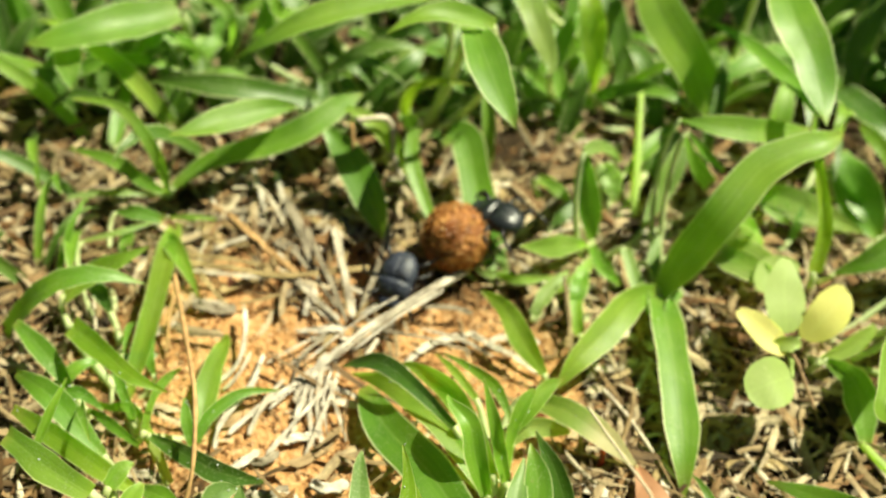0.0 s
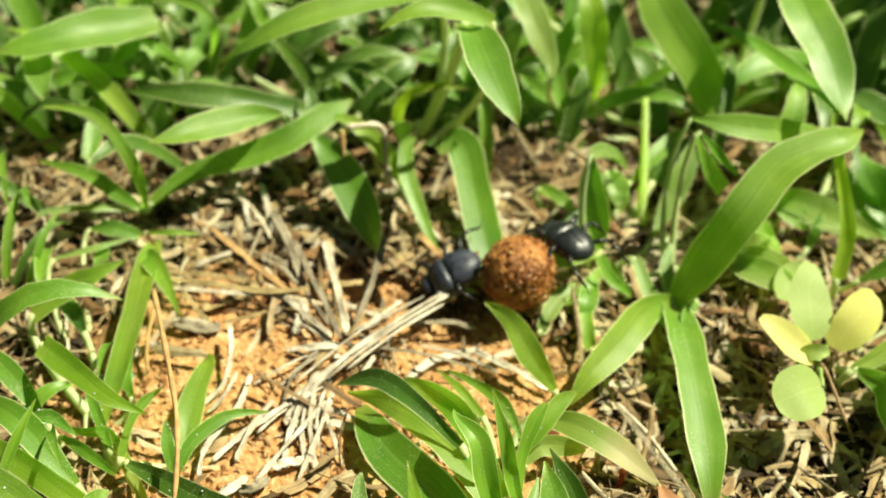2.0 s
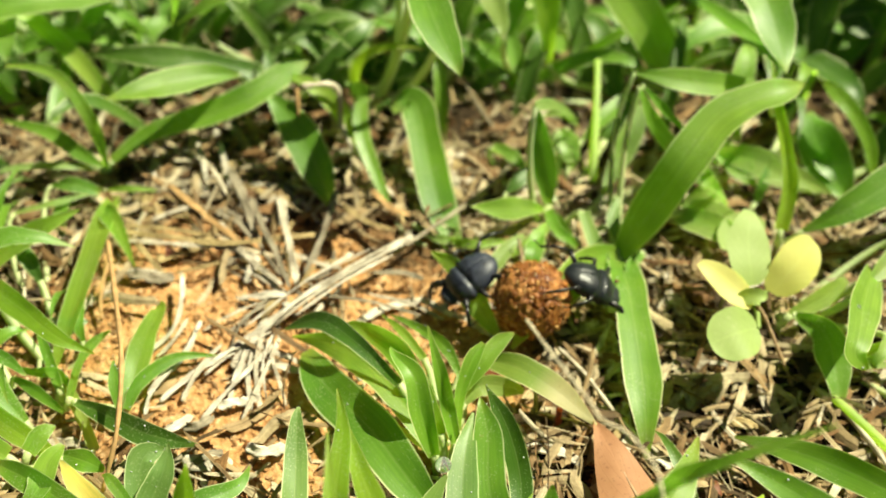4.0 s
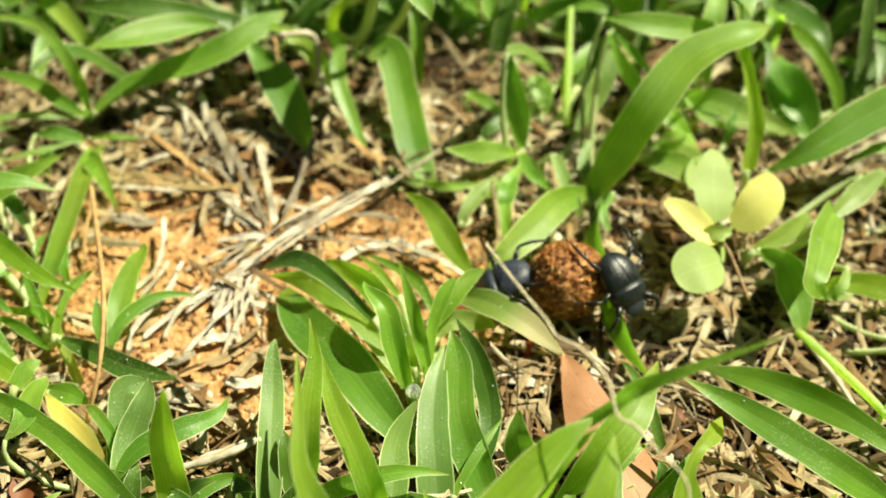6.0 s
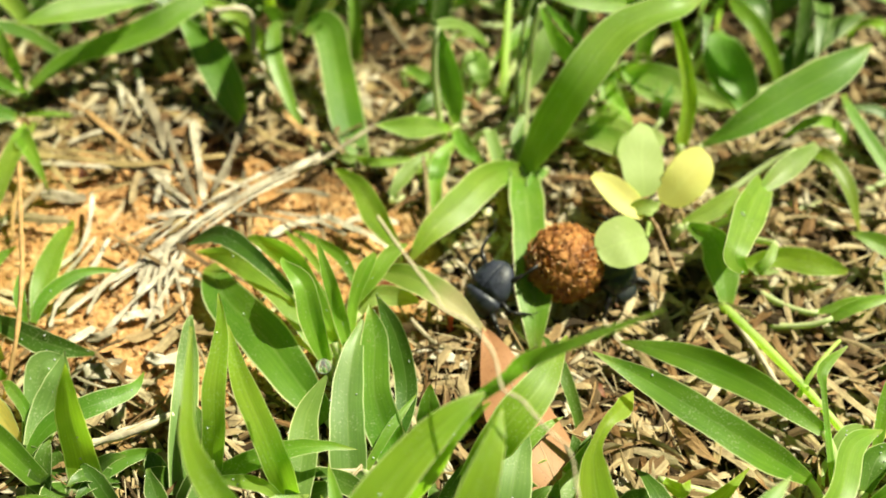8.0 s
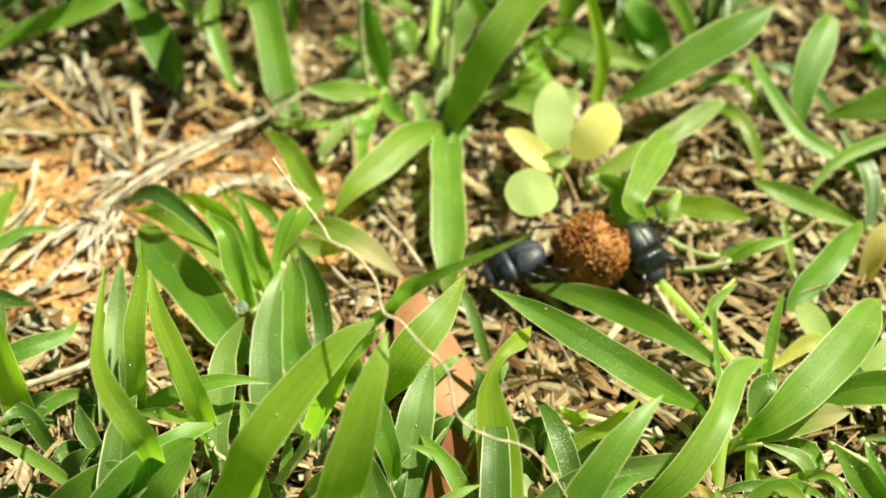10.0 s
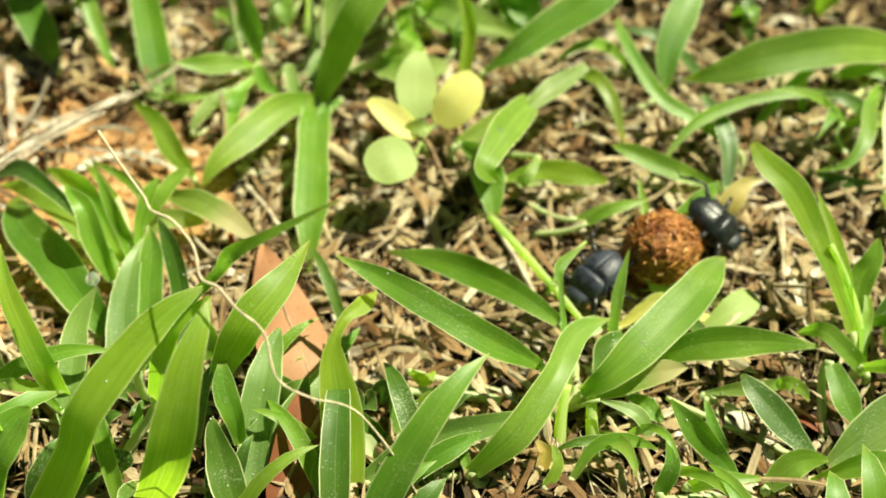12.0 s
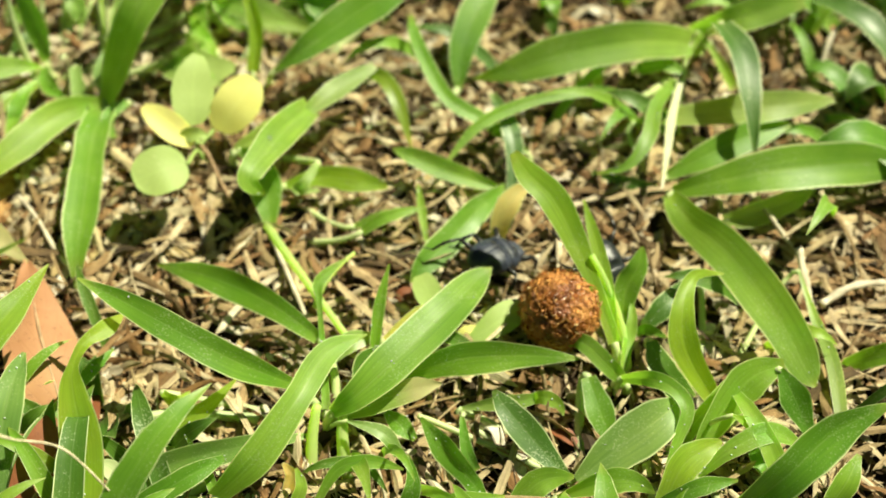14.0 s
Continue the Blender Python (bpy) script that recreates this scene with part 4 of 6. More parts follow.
frond(t, [(116, -93, 6), (122, -92, 9), (130, -89, 10), (136, -87, 9)], (1.5, 3.9, 4.8, 0.4), HALF_DRY)
frond(t, [(118, -96, 10), (125, -98, 9), (128, -101, 6)], (0.3, 3.0, 1.9), GLAUCOUS)
frond(t, [(113, -109, 3), (117, -105, 8), (123, -104, 9), (129, -104, 6)], (1.5, 2.5, 2.7, 0.4), LIGHT)
frond(t, [(74, -111, 3), (83, -105, 7), (97, -101, 8), (110, -96, 4)], (4.2, 5.8, 5.1, 0.9), GLAUCOUS)
frond(t, [(79, -112, 4), (89, -107, 8), (96, -102, 7)], (4.2, 4.4, 0.9), GREEN)
frond(t, [(94, -109, 1), (91, -103, 5), (88, -100, 11)], (1.9, 2.1, 0.3), GREEN)
frond(t, [(80, -97, 2), (85, -94, 5), (90, -92, 7), (96, -86, 9)], (2.0, 3.3, 3.1, 0.3), VIVID)
frond(t, [(79, -95, 8), (79, -98, 6), (80, -101, 4)], (2.8, 2.8, 2.4), LIGHT)
frond(t, [(80, -101, 4), (81, -104, 3), (81, -107, 3)], (2.4, 1.5, 0.3), DRY)
frond(t, [(113, -79, 3), (117, -75, 5), (122, -73, 4)], (1.2, 4.6, 1.2), PALE_GREEN)
frond(t, [(119, -85, 2), (121, -80, 5), (124, -77, 6)], (2.3, 5.2, 1.4), DEEP_SHADED)
frond(t, [(125, -90, 3), (128, -94, 5), (131, -96, 3)], (1.1, 4.0, 1.1), GREEN)
frond(t, [(81, -88, 6), (84, -90, 6), (86, -87, 5)], (1.3, 2.7, 0.3), VIVID)
frond(t, [(108, -111, 3), (110, -108, 6), (109, -105, 8)], (2.1, 2.5, 0.6), LIGHT)
t = tuft(68, -109)
frond(t, [(70, -113, 5), (69, -102, 10), (67, -94, 16), (67, -90, 19), (69, -86, 21), (72, -82, 20), (74, -77, 18)], (7.8, 8.2, 5.8, 2.3, 2.3, 3.7, 0.3), VIVID)
frond(t, [(63, -88, 6), (67, -85, 9), (70, -79, 8)], (2.2, 3.1, 0.5), GREEN)

# ---- dung ball and beetles ----
BALL_R = 0.0083


def dung_material():
    m, nt = nodes_of("dung")
    tc = nt.nodes.new("ShaderNodeTexCoord")
    n1 = noise_tex(nt, 420.0, 5.0, tc.outputs["Object"], 0.65)
    n2 = noise_tex(nt, 1500.0, 3.0, tc.outputs["Object"])
    damp = noise_tex(nt, 110.0, 2.0, tc.outputs["Object"])
    col = ramp(nt, n1.outputs["Fac"], [(0.30, (0.12, 0.036, 0.009)), (0.44, (0.36, 0.135, 0.032)), (0.58, (0.55, 0.235, 0.06)), (0.76, (0.74, 0.43, 0.16))])
    wet = ramp(nt, damp.outputs["Fac"], [(0.42, (0.62, 0.50, 0.45)), (0.56, (1, 1, 1))])
    rg = ramp(nt, damp.outputs["Fac"], [(0.42, (0.22, 0.22, 0.22)), (0.56, (0.6, 0.6, 0.6))])
    finish(nt, mix(nt, 1.0, col.outputs[0], wet.outputs[0], 'MULTIPLY'), rg.outputs[0], n2.outputs["Fac"], 0.9, 0.0007, 0.0, 0.5)
    return m


DUNG = dung_material()
FIBRE = straw_material("dung_fibre", [(0.0, (0.28, 0.09, 0.02)), (0.5, (0.54, 0.235, 0.06)), (0.88, (0.70, 0.37, 0.11)), (1.0, (0.88, 0.66, 0.34))], 0.45)


def dung_ball():
    ball = thing("dung_ball", "rough brown ball of fibrous dung rolled by beetles", "dung ball")
    bm = bmesh.new()
    bmesh.ops.create_icosphere(bm, subdivisions=5, radius=BALL_R)
    for v in bm.verts:
        d = v.co.normalized()
        h = 0.05 * noise.noise(d * 3) + 0.07 * noise.noise(d * 8) + 0.06 * noise.noise(d * 17) + 0.03 * noise.noise(d * 40)
        v.co = d * BALL_R * (0.96 + h)
    part("core", bm, DUNG, ball)
    rnd = random.Random(5)
    # short fibres, then broader chewed flakes that stand off the surface
    for kind, count, length, half, label in (("fibre", 760, (0.0005, 0.0018), (0.00005, 0.00013), "loose straw fibres in the dung"),
                                             ("flake", 130, (0.0006, 0.0016), (0.00015, 0.0004), "chewed plant flakes in the dung")):
        bm = bmesh.new()
        for _ in range(count):
            d = Vector((rnd.gauss(0, 1), rnd.gauss(0, 1), rnd.gauss(0, 1))).normalized()
            s = d.orthogonal().normalized()
            s.rotate(Matrix.Rotation(rnd.uniform(0, 6.28), 3, d))
            ln, w = rnd.uniform(*length), rnd.uniform(*half)
            lift = rnd.uniform(-0.25, 0.5)
            p0 = d * BALL_R * 0.985 - s * ln * 0.5
            p1 = d * BALL_R * 1.02 + d * lift * 0.0004
            p2 = d * BALL_R * 0.99 + s * ln * 0.5 + d * max(0, lift) * 0.0011
            if kind == "fibre":
                tube(bm, [p0, p1, p2], [w] * 3, 4)
            else:
                n = d.cross(s)
                rim = [(p0, 0.5), (p1, 1.0), (p2, 0.35)]
                top = [(bm.verts.new(p + n * w * k + d * 0.00012), bm.verts.new(p - n * w * k * rnd.uniform(0.6, 1.1) + d * rnd.uniform(-0.0001, 0.0003))) for p, k in rim]
                low = [(bm.verts.new(a.co - d * 0.00025), bm.verts.new(b.co - d * 0.00025)) for a, b in top]
                for k in (0, 1):
                    bm.faces.new((top[k][0], top[k + 1][0], top[k + 1][1], top[k][1]))
                    bm.faces.new((low[k][1], low[k + 1][1], low[k + 1][0], low[k][0]))
                    bm.faces.new((top[k][0], low[k][0], low[k + 1][0], top[k + 1][0]))
                    bm.faces.new((top[k][1], top[k + 1][1], low[k + 1][1], low[k][1]))
                bm.faces.new((top[2][0], low[2][0], low[2][1], top[2][1]))
        part(kind, bm, FIBRE, ball, label, smooth=False)
    return ball


def chitin_material(name, deep, sheen, dust, rough):
    """Pitted beetle shell: dark ground, a painted slate sky reflection and dusty blotches."""
    m, nt = nodes_of(name)
    tc = nt.nodes.new("ShaderNodeTexCoord")
    n1 = noise_tex(nt, 330.0, 4.0, tc.outputs["Object"])
    n2 = noise_tex(nt, 1700.0, 3.0, tc.outputs["Object"])
    pits = node(nt, "ShaderNodeTexVoronoi", Scale=2600.0)
    nt.links.new(tc.outputs["Object"], pits.inputs["Vector"])
    col = ramp(nt, n1.outputs["Fac"], [(0.34, deep), (0.48, sheen), (0.66, sheen), (0.8, dust)])
    speck = ramp(nt, n2.outputs["Fac"], [(0.66, (0, 0, 0)), (0.76, (0.5, 0.5, 0.5))])
    col = mix(nt, speck.outputs[0], col.outputs[0], dust)
    rg = ramp(nt, n1.outputs["Fac"], [(0.3, (rough, rough, rough)), (0.75, (rough + 0.25,) * 3)])
    finish(nt, col, rg.outputs[0], pits.outputs["Distance"], 0.3, 0.00015, 0.0, 0.5, 0.0)
    return m


def plain(name, color, rough=0.5, spec=0.5):
    m, nt = nodes_of(name)
    tc = nt.nodes.new("ShaderNodeTexCoord")
    n1 = noise_tex(nt, 500.0, 4.0, tc.outputs["Object"])
    r = ramp(nt, n1.outputs["Fac"], [(0.3, tuple(c * 0.65 for c in color)), (0.7, tuple(min(1, c * 1.2) for c in color))])
    finish(nt, r.outputs[0], rough, n1.outputs["Fac"], 0.3, 0.0003, 0.0, spec)
    return m


CHITIN = chitin_material("beetle_chitin", (0.009, 0.010, 0.012), (0.016, 0.020, 0.024), (0.06, 0.058, 0.052), 0.25)
# the middle tone paints a bluish sky reflection, the last one is dust
DUSTY_SKYLIT = chitin_material("beetle_chitin_dusty_skylit", (0.010, 0.011, 0.016), (0.036, 0.042, 0.066), (0.085, 0.082, 0.08), 0.36)
LEG = plain("beetle_leg", (0.014, 0.013, 0.014), 0.35)
CLUB = plain("antenna_club", (0.16, 0.07, 0.03), 0.6)


def dome(bm, cx, cz, lx, wy, hz, flat):
    """An ellipsoid with a flattened belly."""
    res = bmesh.ops.create_uvsphere(bm, u_segments=28, v_segments=16, radius=1.0)
    for v in res["verts"]:
        x, y, z = v.co
        x, y = math.copysign(abs(x) ** 0.7, x), math.copysign(abs(y) ** 0.88, y)
        zz = z if z > 0 else z * flat
        v.co = Vector((cx + x * lx, y * wy * (1 - 0.12 * x), cz + zz * hz))
    return bm


def shell_patch(bm, x0, x1, half, height, v0, v1, rows=22, cols=20, striae=0.0, base=0.0018):
    """A curved shell from x0 to x1 and from angle v0 to v1 across, with its rim turned under."""
    grid = []
    for i in range(rows + 1):
        u = i / rows
        line = []
        for j in range(cols + 1):
            v = v0 + (v1 - v0) * j / cols
            a = v * math.pi / 2
            rim = max(0.0, 1 - min(abs(v - v0), abs(v1 - v)) * 14) * 0.03 if striae else 0.0
            k = 1 - striae * (0.5 + 0.5 * math.cos(abs(v) * 44)) * min(1.0, 8 * u) * min(1.0, 6 * (1 - u)) - rim
            y = half(u) * math.copysign(abs(math.sin(a)) ** 0.92, a) * (1 if abs(v) < 0.97 else 0.98)
            z = base + height(u) * math.cos(a) ** 0.75 * k - (0.0004 if abs(v) > 0.99 else 0)
            line.append(bm.verts.new((x0 + (x1 - x0) * u, y, z)))
        grid.append(line)
    faces = []
    for i in range(rows):
        for j in range(cols):
            faces.append(bm.faces.new((grid[i][j], grid[i][j + 1], grid[i + 1][j + 1], grid[i + 1][j])))
    bmesh.ops.recalc_face_normals(bm, faces=faces)
    return bm


def beetle(shell):
    """Nose towards +x; the origin lies under the middle of the body on the ground."""
    b = thing("dung_beetle", "black dung beetle with dull domed wing cases", "beetle", group="dung beetles")

    def case_half(u):
        return 0.0042 * max(0.0, 1 - u ** 3.0) ** 0.55 * (0.93 + 0.07 * min(1.0, u * 5))

    def case_height(u):
        return 0.0031 * max(0.0, 1 - u ** 2.6) ** 0.6 * (0.84 + 0.16 * min(1.0, u * 7))

    def neck_half(u):
        return 0.0042 * (0.90 + 0.10 * min(1.0, u * 5)) * (1 - 0.42 * max(0.0, u - 0.2) ** 1.6) * max(0.0, 1 - max(0.0, (u - 0.8) / 0.26) ** 2) ** 0.5

    def neck_height(u):
        return 0.0031 * (0.84 + 0.16 * min(1.0, u * 6)) * max(0.0, 1 - (u * 0.93) ** 2.4) ** 0.6

    for s in (1, -1):
        bm = bmesh.new()
        shell_patch(bm, 0.0012, -0.0060, case_half, case_height, 0.006 * s, s, 24, 30, 0.009 if shell is DUSTY_SKYLIT else 0.004)
        part("wing_case", bm, shell, b)
    bm = bmesh.new()
    shell_patch(bm, 0.0011, 0.0054, neck_half, neck_height, -1.0, 1.0, 20, 36)
    part("pronotum", bm, shell, b)
    bm = bmesh.new()
    dome(bm, 0.0056, 0.0022, 0.0017, 0.0025, 0.0009, 0.6)
    for k in range(4):
        y = (k - 1.5) * 0.0009
        tube(bm, [(0.0066, y, 0.0022), (0.0075, y * 1.15, 0.0022)], [0.0004, 0.0002], 6)
    part("head", bm, shell, b)
    bm = bmesh.new()
    dome(bm, -0.0004, 0.0021, 0.0051, 0.0037, 0.0012, 1.0)
    part("belly", bm, LEG, b)
    for s in (1, -1):
        bm = bmesh.new()
        tube(bm, [(0.0052, s * 0.0018, 0.0020), (0.0060, s * 0.0030, 0.0024), (0.0066, s * 0.0034, 0.0026)], [0.00012, 0.0001, 0.0001], 5)
        ant = part("antenna", bm, LEG, b)
        bm = bmesh.new()
        bmesh.ops.create_uvsphere(bm, u_segments=10, v_segments=6, radius=0.00045)
        bmesh.ops.scale(bm, vec=(1.3, 0.8, 0.8), verts=bm.verts)
        bmesh.ops.translate(bm, vec=(0.0069, s * 0.0036, 0.0026), verts=bm.verts)
        part("club", bm, CLUB, ant, "brown antenna club")
    legs = []
    specs = (("fore_leg", 0.0034, (0.0030, 0.0034), (0.0058, 0.0018), 0.00050),
             ("middle_leg", 0.0006, (-0.0008, 0.0050), (-0.0034, 0.0052), 0.00040),
             ("hind_leg", -0.0022, (-0.0040, 0.0036), (-0.0096, 0.0026), 0.00038))
    for s in (1, -1):
        for name, x, knee, foot, r in specs:
            hip = Vector((x, s * 0.0022, 0.0018))
            k = Vector((knee[0] * 0.85, s * knee[1] * 0.85, 0.0014))
            f = Vector((foot[0] * 0.85, s * (knee[1] + foot[1] * 0.35) * 0.85, -0.0019))
            bm = bmesh.new()
            tube(bm, [(0, 0, 0), k * 0.5, k], [r * 1.1, r * 1.5, r * 0.9], 8)
            leg = part(name, bm, LEG, b)
            leg.location = hip
            bm = bmesh.new()
            mid = k.lerp(f, 0.55) + Vector((0, s * 0.0003, 0.0003))
            tube(bm, [k, mid, f], [r * 0.7, r * 0.95, r * 0.6], 8)
            for q in (0.35, 0.6, 0.85):
                p = k.lerp(f, q)
                tube(bm, [p, p + Vector((0.0005, s * 0.0006, 0))], [r * 0.45, r * 0.08], 5)
            part("shin", bm, LEG, leg)
            bm = bmesh.new()
            tube(bm, [f, f + Vector((-0.0008, s * 0.0007, -0.0001)), f + Vector((-0.0019, s * 0.0010, 0.0001))], [r * 0.35, r * 0.3, r * 0.15], 5)
            part("foot", bm, LEG, leg)
            legs.append((leg, hip, s, name))
    b.scale = (1.08, 1.08, 1.08)
    return b, legs


ball = dung_ball()
beetle_a, legs_a = beetle(DUSTY_SKYLIT)
beetle_b, legs_b = beetle(CHITIN)
tagged(beetle_a, "dusty grey-black dung beetle with painted sky reflection pulling at a dung ball")
tagged(beetle_b, "glossy black dung beetle pushing a dung ball")


# ---- seedling, dead leaves, straws, droplets ----
def broad_leaf_material(name, base, dark, spot, translucent=0.35):
    m, nt = nodes_of(name)
    uv = nt.nodes.new("ShaderNodeUVMap")
    sep = nt.nodes.new("ShaderNodeSeparateXYZ")
    nt.links.new(uv.outputs[0], sep.inputs[0])
    geo = nt.nodes.new("ShaderNodeNewGeometry")
    blot = noise_tex(nt, 260.0, 4.0, geo.outputs["Position"])
    col = mix(nt, blot.outputs["Fac"], dark, base)
    across = math_node(nt, 'ABSOLUTE', math_node(nt, 'SUBTRACT', sep.outputs[0], 0.5))
    # side veins run forward from the midrib
    v = math_node(nt, 'SINE', math_node(nt, 'MULTIPLY', math_node(nt, 'SUBTRACT', sep.outputs[1], math_node(nt, 'MULTIPLY', across, 0.8)), 42.0))
    vf = ramp(nt, v, [(0.88, (0, 0, 0)), (1.0, (0.16, 0.16, 0.16))])
    col = mix(nt, vf.outputs[0], col, tuple(min(1, c * 0.75) for c in dark))
    rib = ramp(nt, across, [(0.0, (0.18, 0.18, 0.18)), (0.04, (0, 0, 0))])
    col = mix(nt, rib.outputs[0], col, tuple(min(1, c * 1.35) for c in base))
    fleck = noise_tex(nt, 1300.0, 2.0, geo.outputs["Position"])
    ff = ramp(nt, fleck.outputs["Fac"], [(0.62, (0, 0, 0)), (0.74, (0.6, 0.6, 0.6))])
    col = mix(nt, ff.outputs[0], col, spot)
    hump = math_node(nt, 'ADD', math_node(nt, 'MULTIPLY', vf.outputs[0], -1.0), blot.outputs["Fac"])
    finish(nt, col, 0.55, hump, 0.22, 0.0003, translucent, 0.4, tint=(1.4, 1.45, 0.8))
    return m


HERB = broad_leaf_material("herb_pale_green", (0.40, 0.515, 0.165), (0.335, 0.445, 0.12), (0.48, 0.54, 0.24), 0.28)
HERB_YELLOW = broad_leaf_material("herb_yellow", (0.88, 0.84, 0.33), (0.83, 0.77, 0.23), (0.78, 0.69, 0.22), 0.34)
DEAD_LEAF = broad_leaf_material("dead_leaf_brown", (0.47, 0.24, 0.125), (0.36, 0.16, 0.075), (0.13, 0.055, 0.03), 0.1)
BRICK_LEAF = broad_leaf_material("dead_leaf_brick", (0.27, 0.09, 0.035), (0.15, 0.045, 0.02), (0.07, 0.025, 0.015), 0.08)
YELLOW_BLADE = leaf_material("grass_yellow", (0.76, 0.66, 0.24), (0.66, 0.53, 0.16), (0.6, 0.46, 0.2), 0.4)
TAN_BLADE = leaf_material("grass_tan", (0.74, 0.57, 0.31), (0.64, 0.46, 0.22), (0.72, 0.60, 0.38), 0.35)
PINK_STEM = plain("herb_stem_pinkish", (0.42, 0.26, 0.15), 0.6)
RED_TWIG = plain("red_twig", (0.45, 0.07, 0.035), 0.5)
PALE = straw_material("bleached_stalk", [(0.0, (0.58, 0.525, 0.42)), (0.5, (0.75, 0.69, 0.575)), (1.0, (0.86, 0.81, 0.70))])
BLEACHED = straw_material("bleached_grass", [(0.0, (0.70, 0.655, 0.56)), (0.5, (0.82, 0.775, 0.68)), (1.0, (0.90, 0.86, 0.77))])
GREY_STRAW = straw_material("weathered_straw", [(0.0, (0.30, 0.26, 0.19)), (0.5, (0.40, 0.355, 0.27)), (1.0, (0.52, 0.47, 0.38))])
TENDRIL = plain("pale_tendril", (0.78, 0.66, 0.45), 0.7, 0.3)
TAN = plain("tan_needle", (0.55, 0.33, 0.14), 0.7, 0.3)


def ovate(s):
    return max(0.0, math.sin(math.pi * min(1.0, s * 0.93 + 0.03) ** 0.85)) ** 0.62


def disc(s):
    return max(0.0, 1 - (2 * min(1.0, s * 0.97 + 0.015) - 1) ** 2) ** 0.45


def acute(s):
    return max(0.0, math.sin(math.pi * min(1.0, s * 0.97 + 0.02) ** 0.7)) ** 0.85


def obovate(s):
    return max(0.0, math.sin(math.pi * min(1.0, s * 0.90 + 0.02) ** 1.35)) ** 0.62


def leaf(t, a, m, b, width, material, profile=ovate, fold=0.12, name="leaf", label="", lean=(0.0, -0.45, 0.9), wave=0.015, twist=0.0):
    o = t.location
    bm = bmesh.new()
    ribbon(bm, *(Vector(p) * MM - o for p in (a, m, b)), width * MM, 28, fold, lean, wave, twist, profile, 0.25)
    return part(name, bm, material, t, label)


def stalk(name, label, category, points, radius, material, group=""):
    """A loose dry stalk that lies or hangs along points."""
    t = thing(name, label, category, Vector(points[0]) * MM, group)
    strand(t, points, radius, material)
    return t


def strand(t, points, radius, material, name="stalk", label=""):
    pts = smooth_path([Vector(p) * MM - t.location for p in points])
    bm = bmesh.new()
    n = len(pts)
    rr = [radius * MM * (1.0 + 0.18 * math.sin(i * 1.7 + radius * 9)) * (1 - 0.35 * (i / n) ** 3) for i in range(n)]
    tube(bm, pts, rr, 7)
    return part(name, bm, material, t, label)


def shred_mesh(points, width, seed):
    """A flat, split and crumpled piece of dead grass."""
    rnd = random.Random(seed)
    pts = smooth_path([Vector(p) for p in points], 7)
    bm = bmesh.new()
    uv = bm.loops.layers.uv.verify()
    n = len(pts)
    rings = []
    phase, turn = rnd.uniform(0, 6), rnd.gauss(0, 0.8)
    for i, p in enumerate(pts):
        d = (pts[min(i + 1, n - 1)] - pts[max(i - 1, 0)]).normalized()
        side = d.cross(Vector((0, -0.3, 1))).normalized()
        up = side.cross(d)
        a = turn * (i / n - 0.5) + 0.35 * math.sin(i * 0.9 + phase)
        side, up = side * math.cos(a) + up * math.sin(a), up * math.cos(a) - side * math.sin(a)
        w = 0.5 * width * MM * rnd.uniform(0.8, 1.12) * (0.45 if i in (0, n - 1) else 0.75 if i in (1, n - 2) else 1)
        p = p + side * rnd.gauss(0, 0.06) * w
        # a shallow trough with an uneven rim
        rings.append([bm.verts.new(p + side * (k * w) + up * (h * w)) for k, h in ((-1, 0.34), (-0.5, 0.08), (0, 0.0), (0.5, 0.1), (1, 0.3), (0.5, -0.12), (0, -0.2), (-0.5, -0.14))])
    for i in range(n - 1):
        for k in range(8):
            f = bm.faces.new((rings[i][k], rings[i + 1][k], rings[i + 1][(k + 1) % 8], rings[i][(k + 1) % 8]))
            for lp, (q, b) in zip(f.loops, ((i, k), (i + 1, k), (i + 1, k + 1), (i, k + 1))):
                lp[uv].uv = (abs(b - 4) / 4, q / n)
    bm.faces.new(rings[0])
    bm.faces.new(list(reversed(rings[-1])))
    return bm


def shred(t, points, width, material, name="stalk"):
    width *= 1.25
    seed = round(points[0][0] * 31 + points[0][1] * 17 + width * 7)
    return part(name, shred_mesh([Vector(p) * MM - t.location for p in points], width, seed), material, t)


def loose_straws(count):
    """Larger pieces of dead grass, lying singly on the litter."""
    rnd = random.Random(77)
    kinds = ((PALE, "bleached flat piece of dead grass lying on litter"), (GREY_STRAW, "grey weathered piece of dead grass lying on litter"),
             (BLEACHED, "almost white piece of dead grass lying on litter"), (STRAW, "straw-coloured dry grass piece lying on litter"))
    for k in range(count):
        x, y = rnd.uniform(-0.07, 0.21), rnd.uniform(-0.10, 0.03)
        while ((x + 0.020) * 17) ** 2 + ((y + 0.036) * 27) ** 2 < 1.0 and rnd.random() > 0.2:
            x, y = rnd.uniform(-0.07, 0.21), rnd.uniform(-0.10, 0.03)
        material, label = rnd.choice(kinds)
        q, ln = rnd.uniform(0, 6.28), rnd.uniform(0.008, 0.026)
        bend = rnd.gauss(0, 0.14) * ln
        pts = []
        for u in (-0.5, -0.15, 0.2, 0.5):
            px = math.cos(q) * ln * u - math.sin(q) * bend * (1 - 4 * u * u)
            py = math.sin(q) * ln * u + math.cos(q) * bend * (1 - 4 * u * u)
            pts.append(Vector((px, py, relief(x + px, y + py) - relief(x, y) + 0.0014 + 0.0008 * rnd.random())))
        ob = new("dry_straw", mesh_of("dry_straw", shred_mesh(pts, rnd.uniform(0.9, 2.8), k), material))
        ob.location = (x, y, relief(x, y))
        tagged(ob, label, "straw", "loose dry straws")


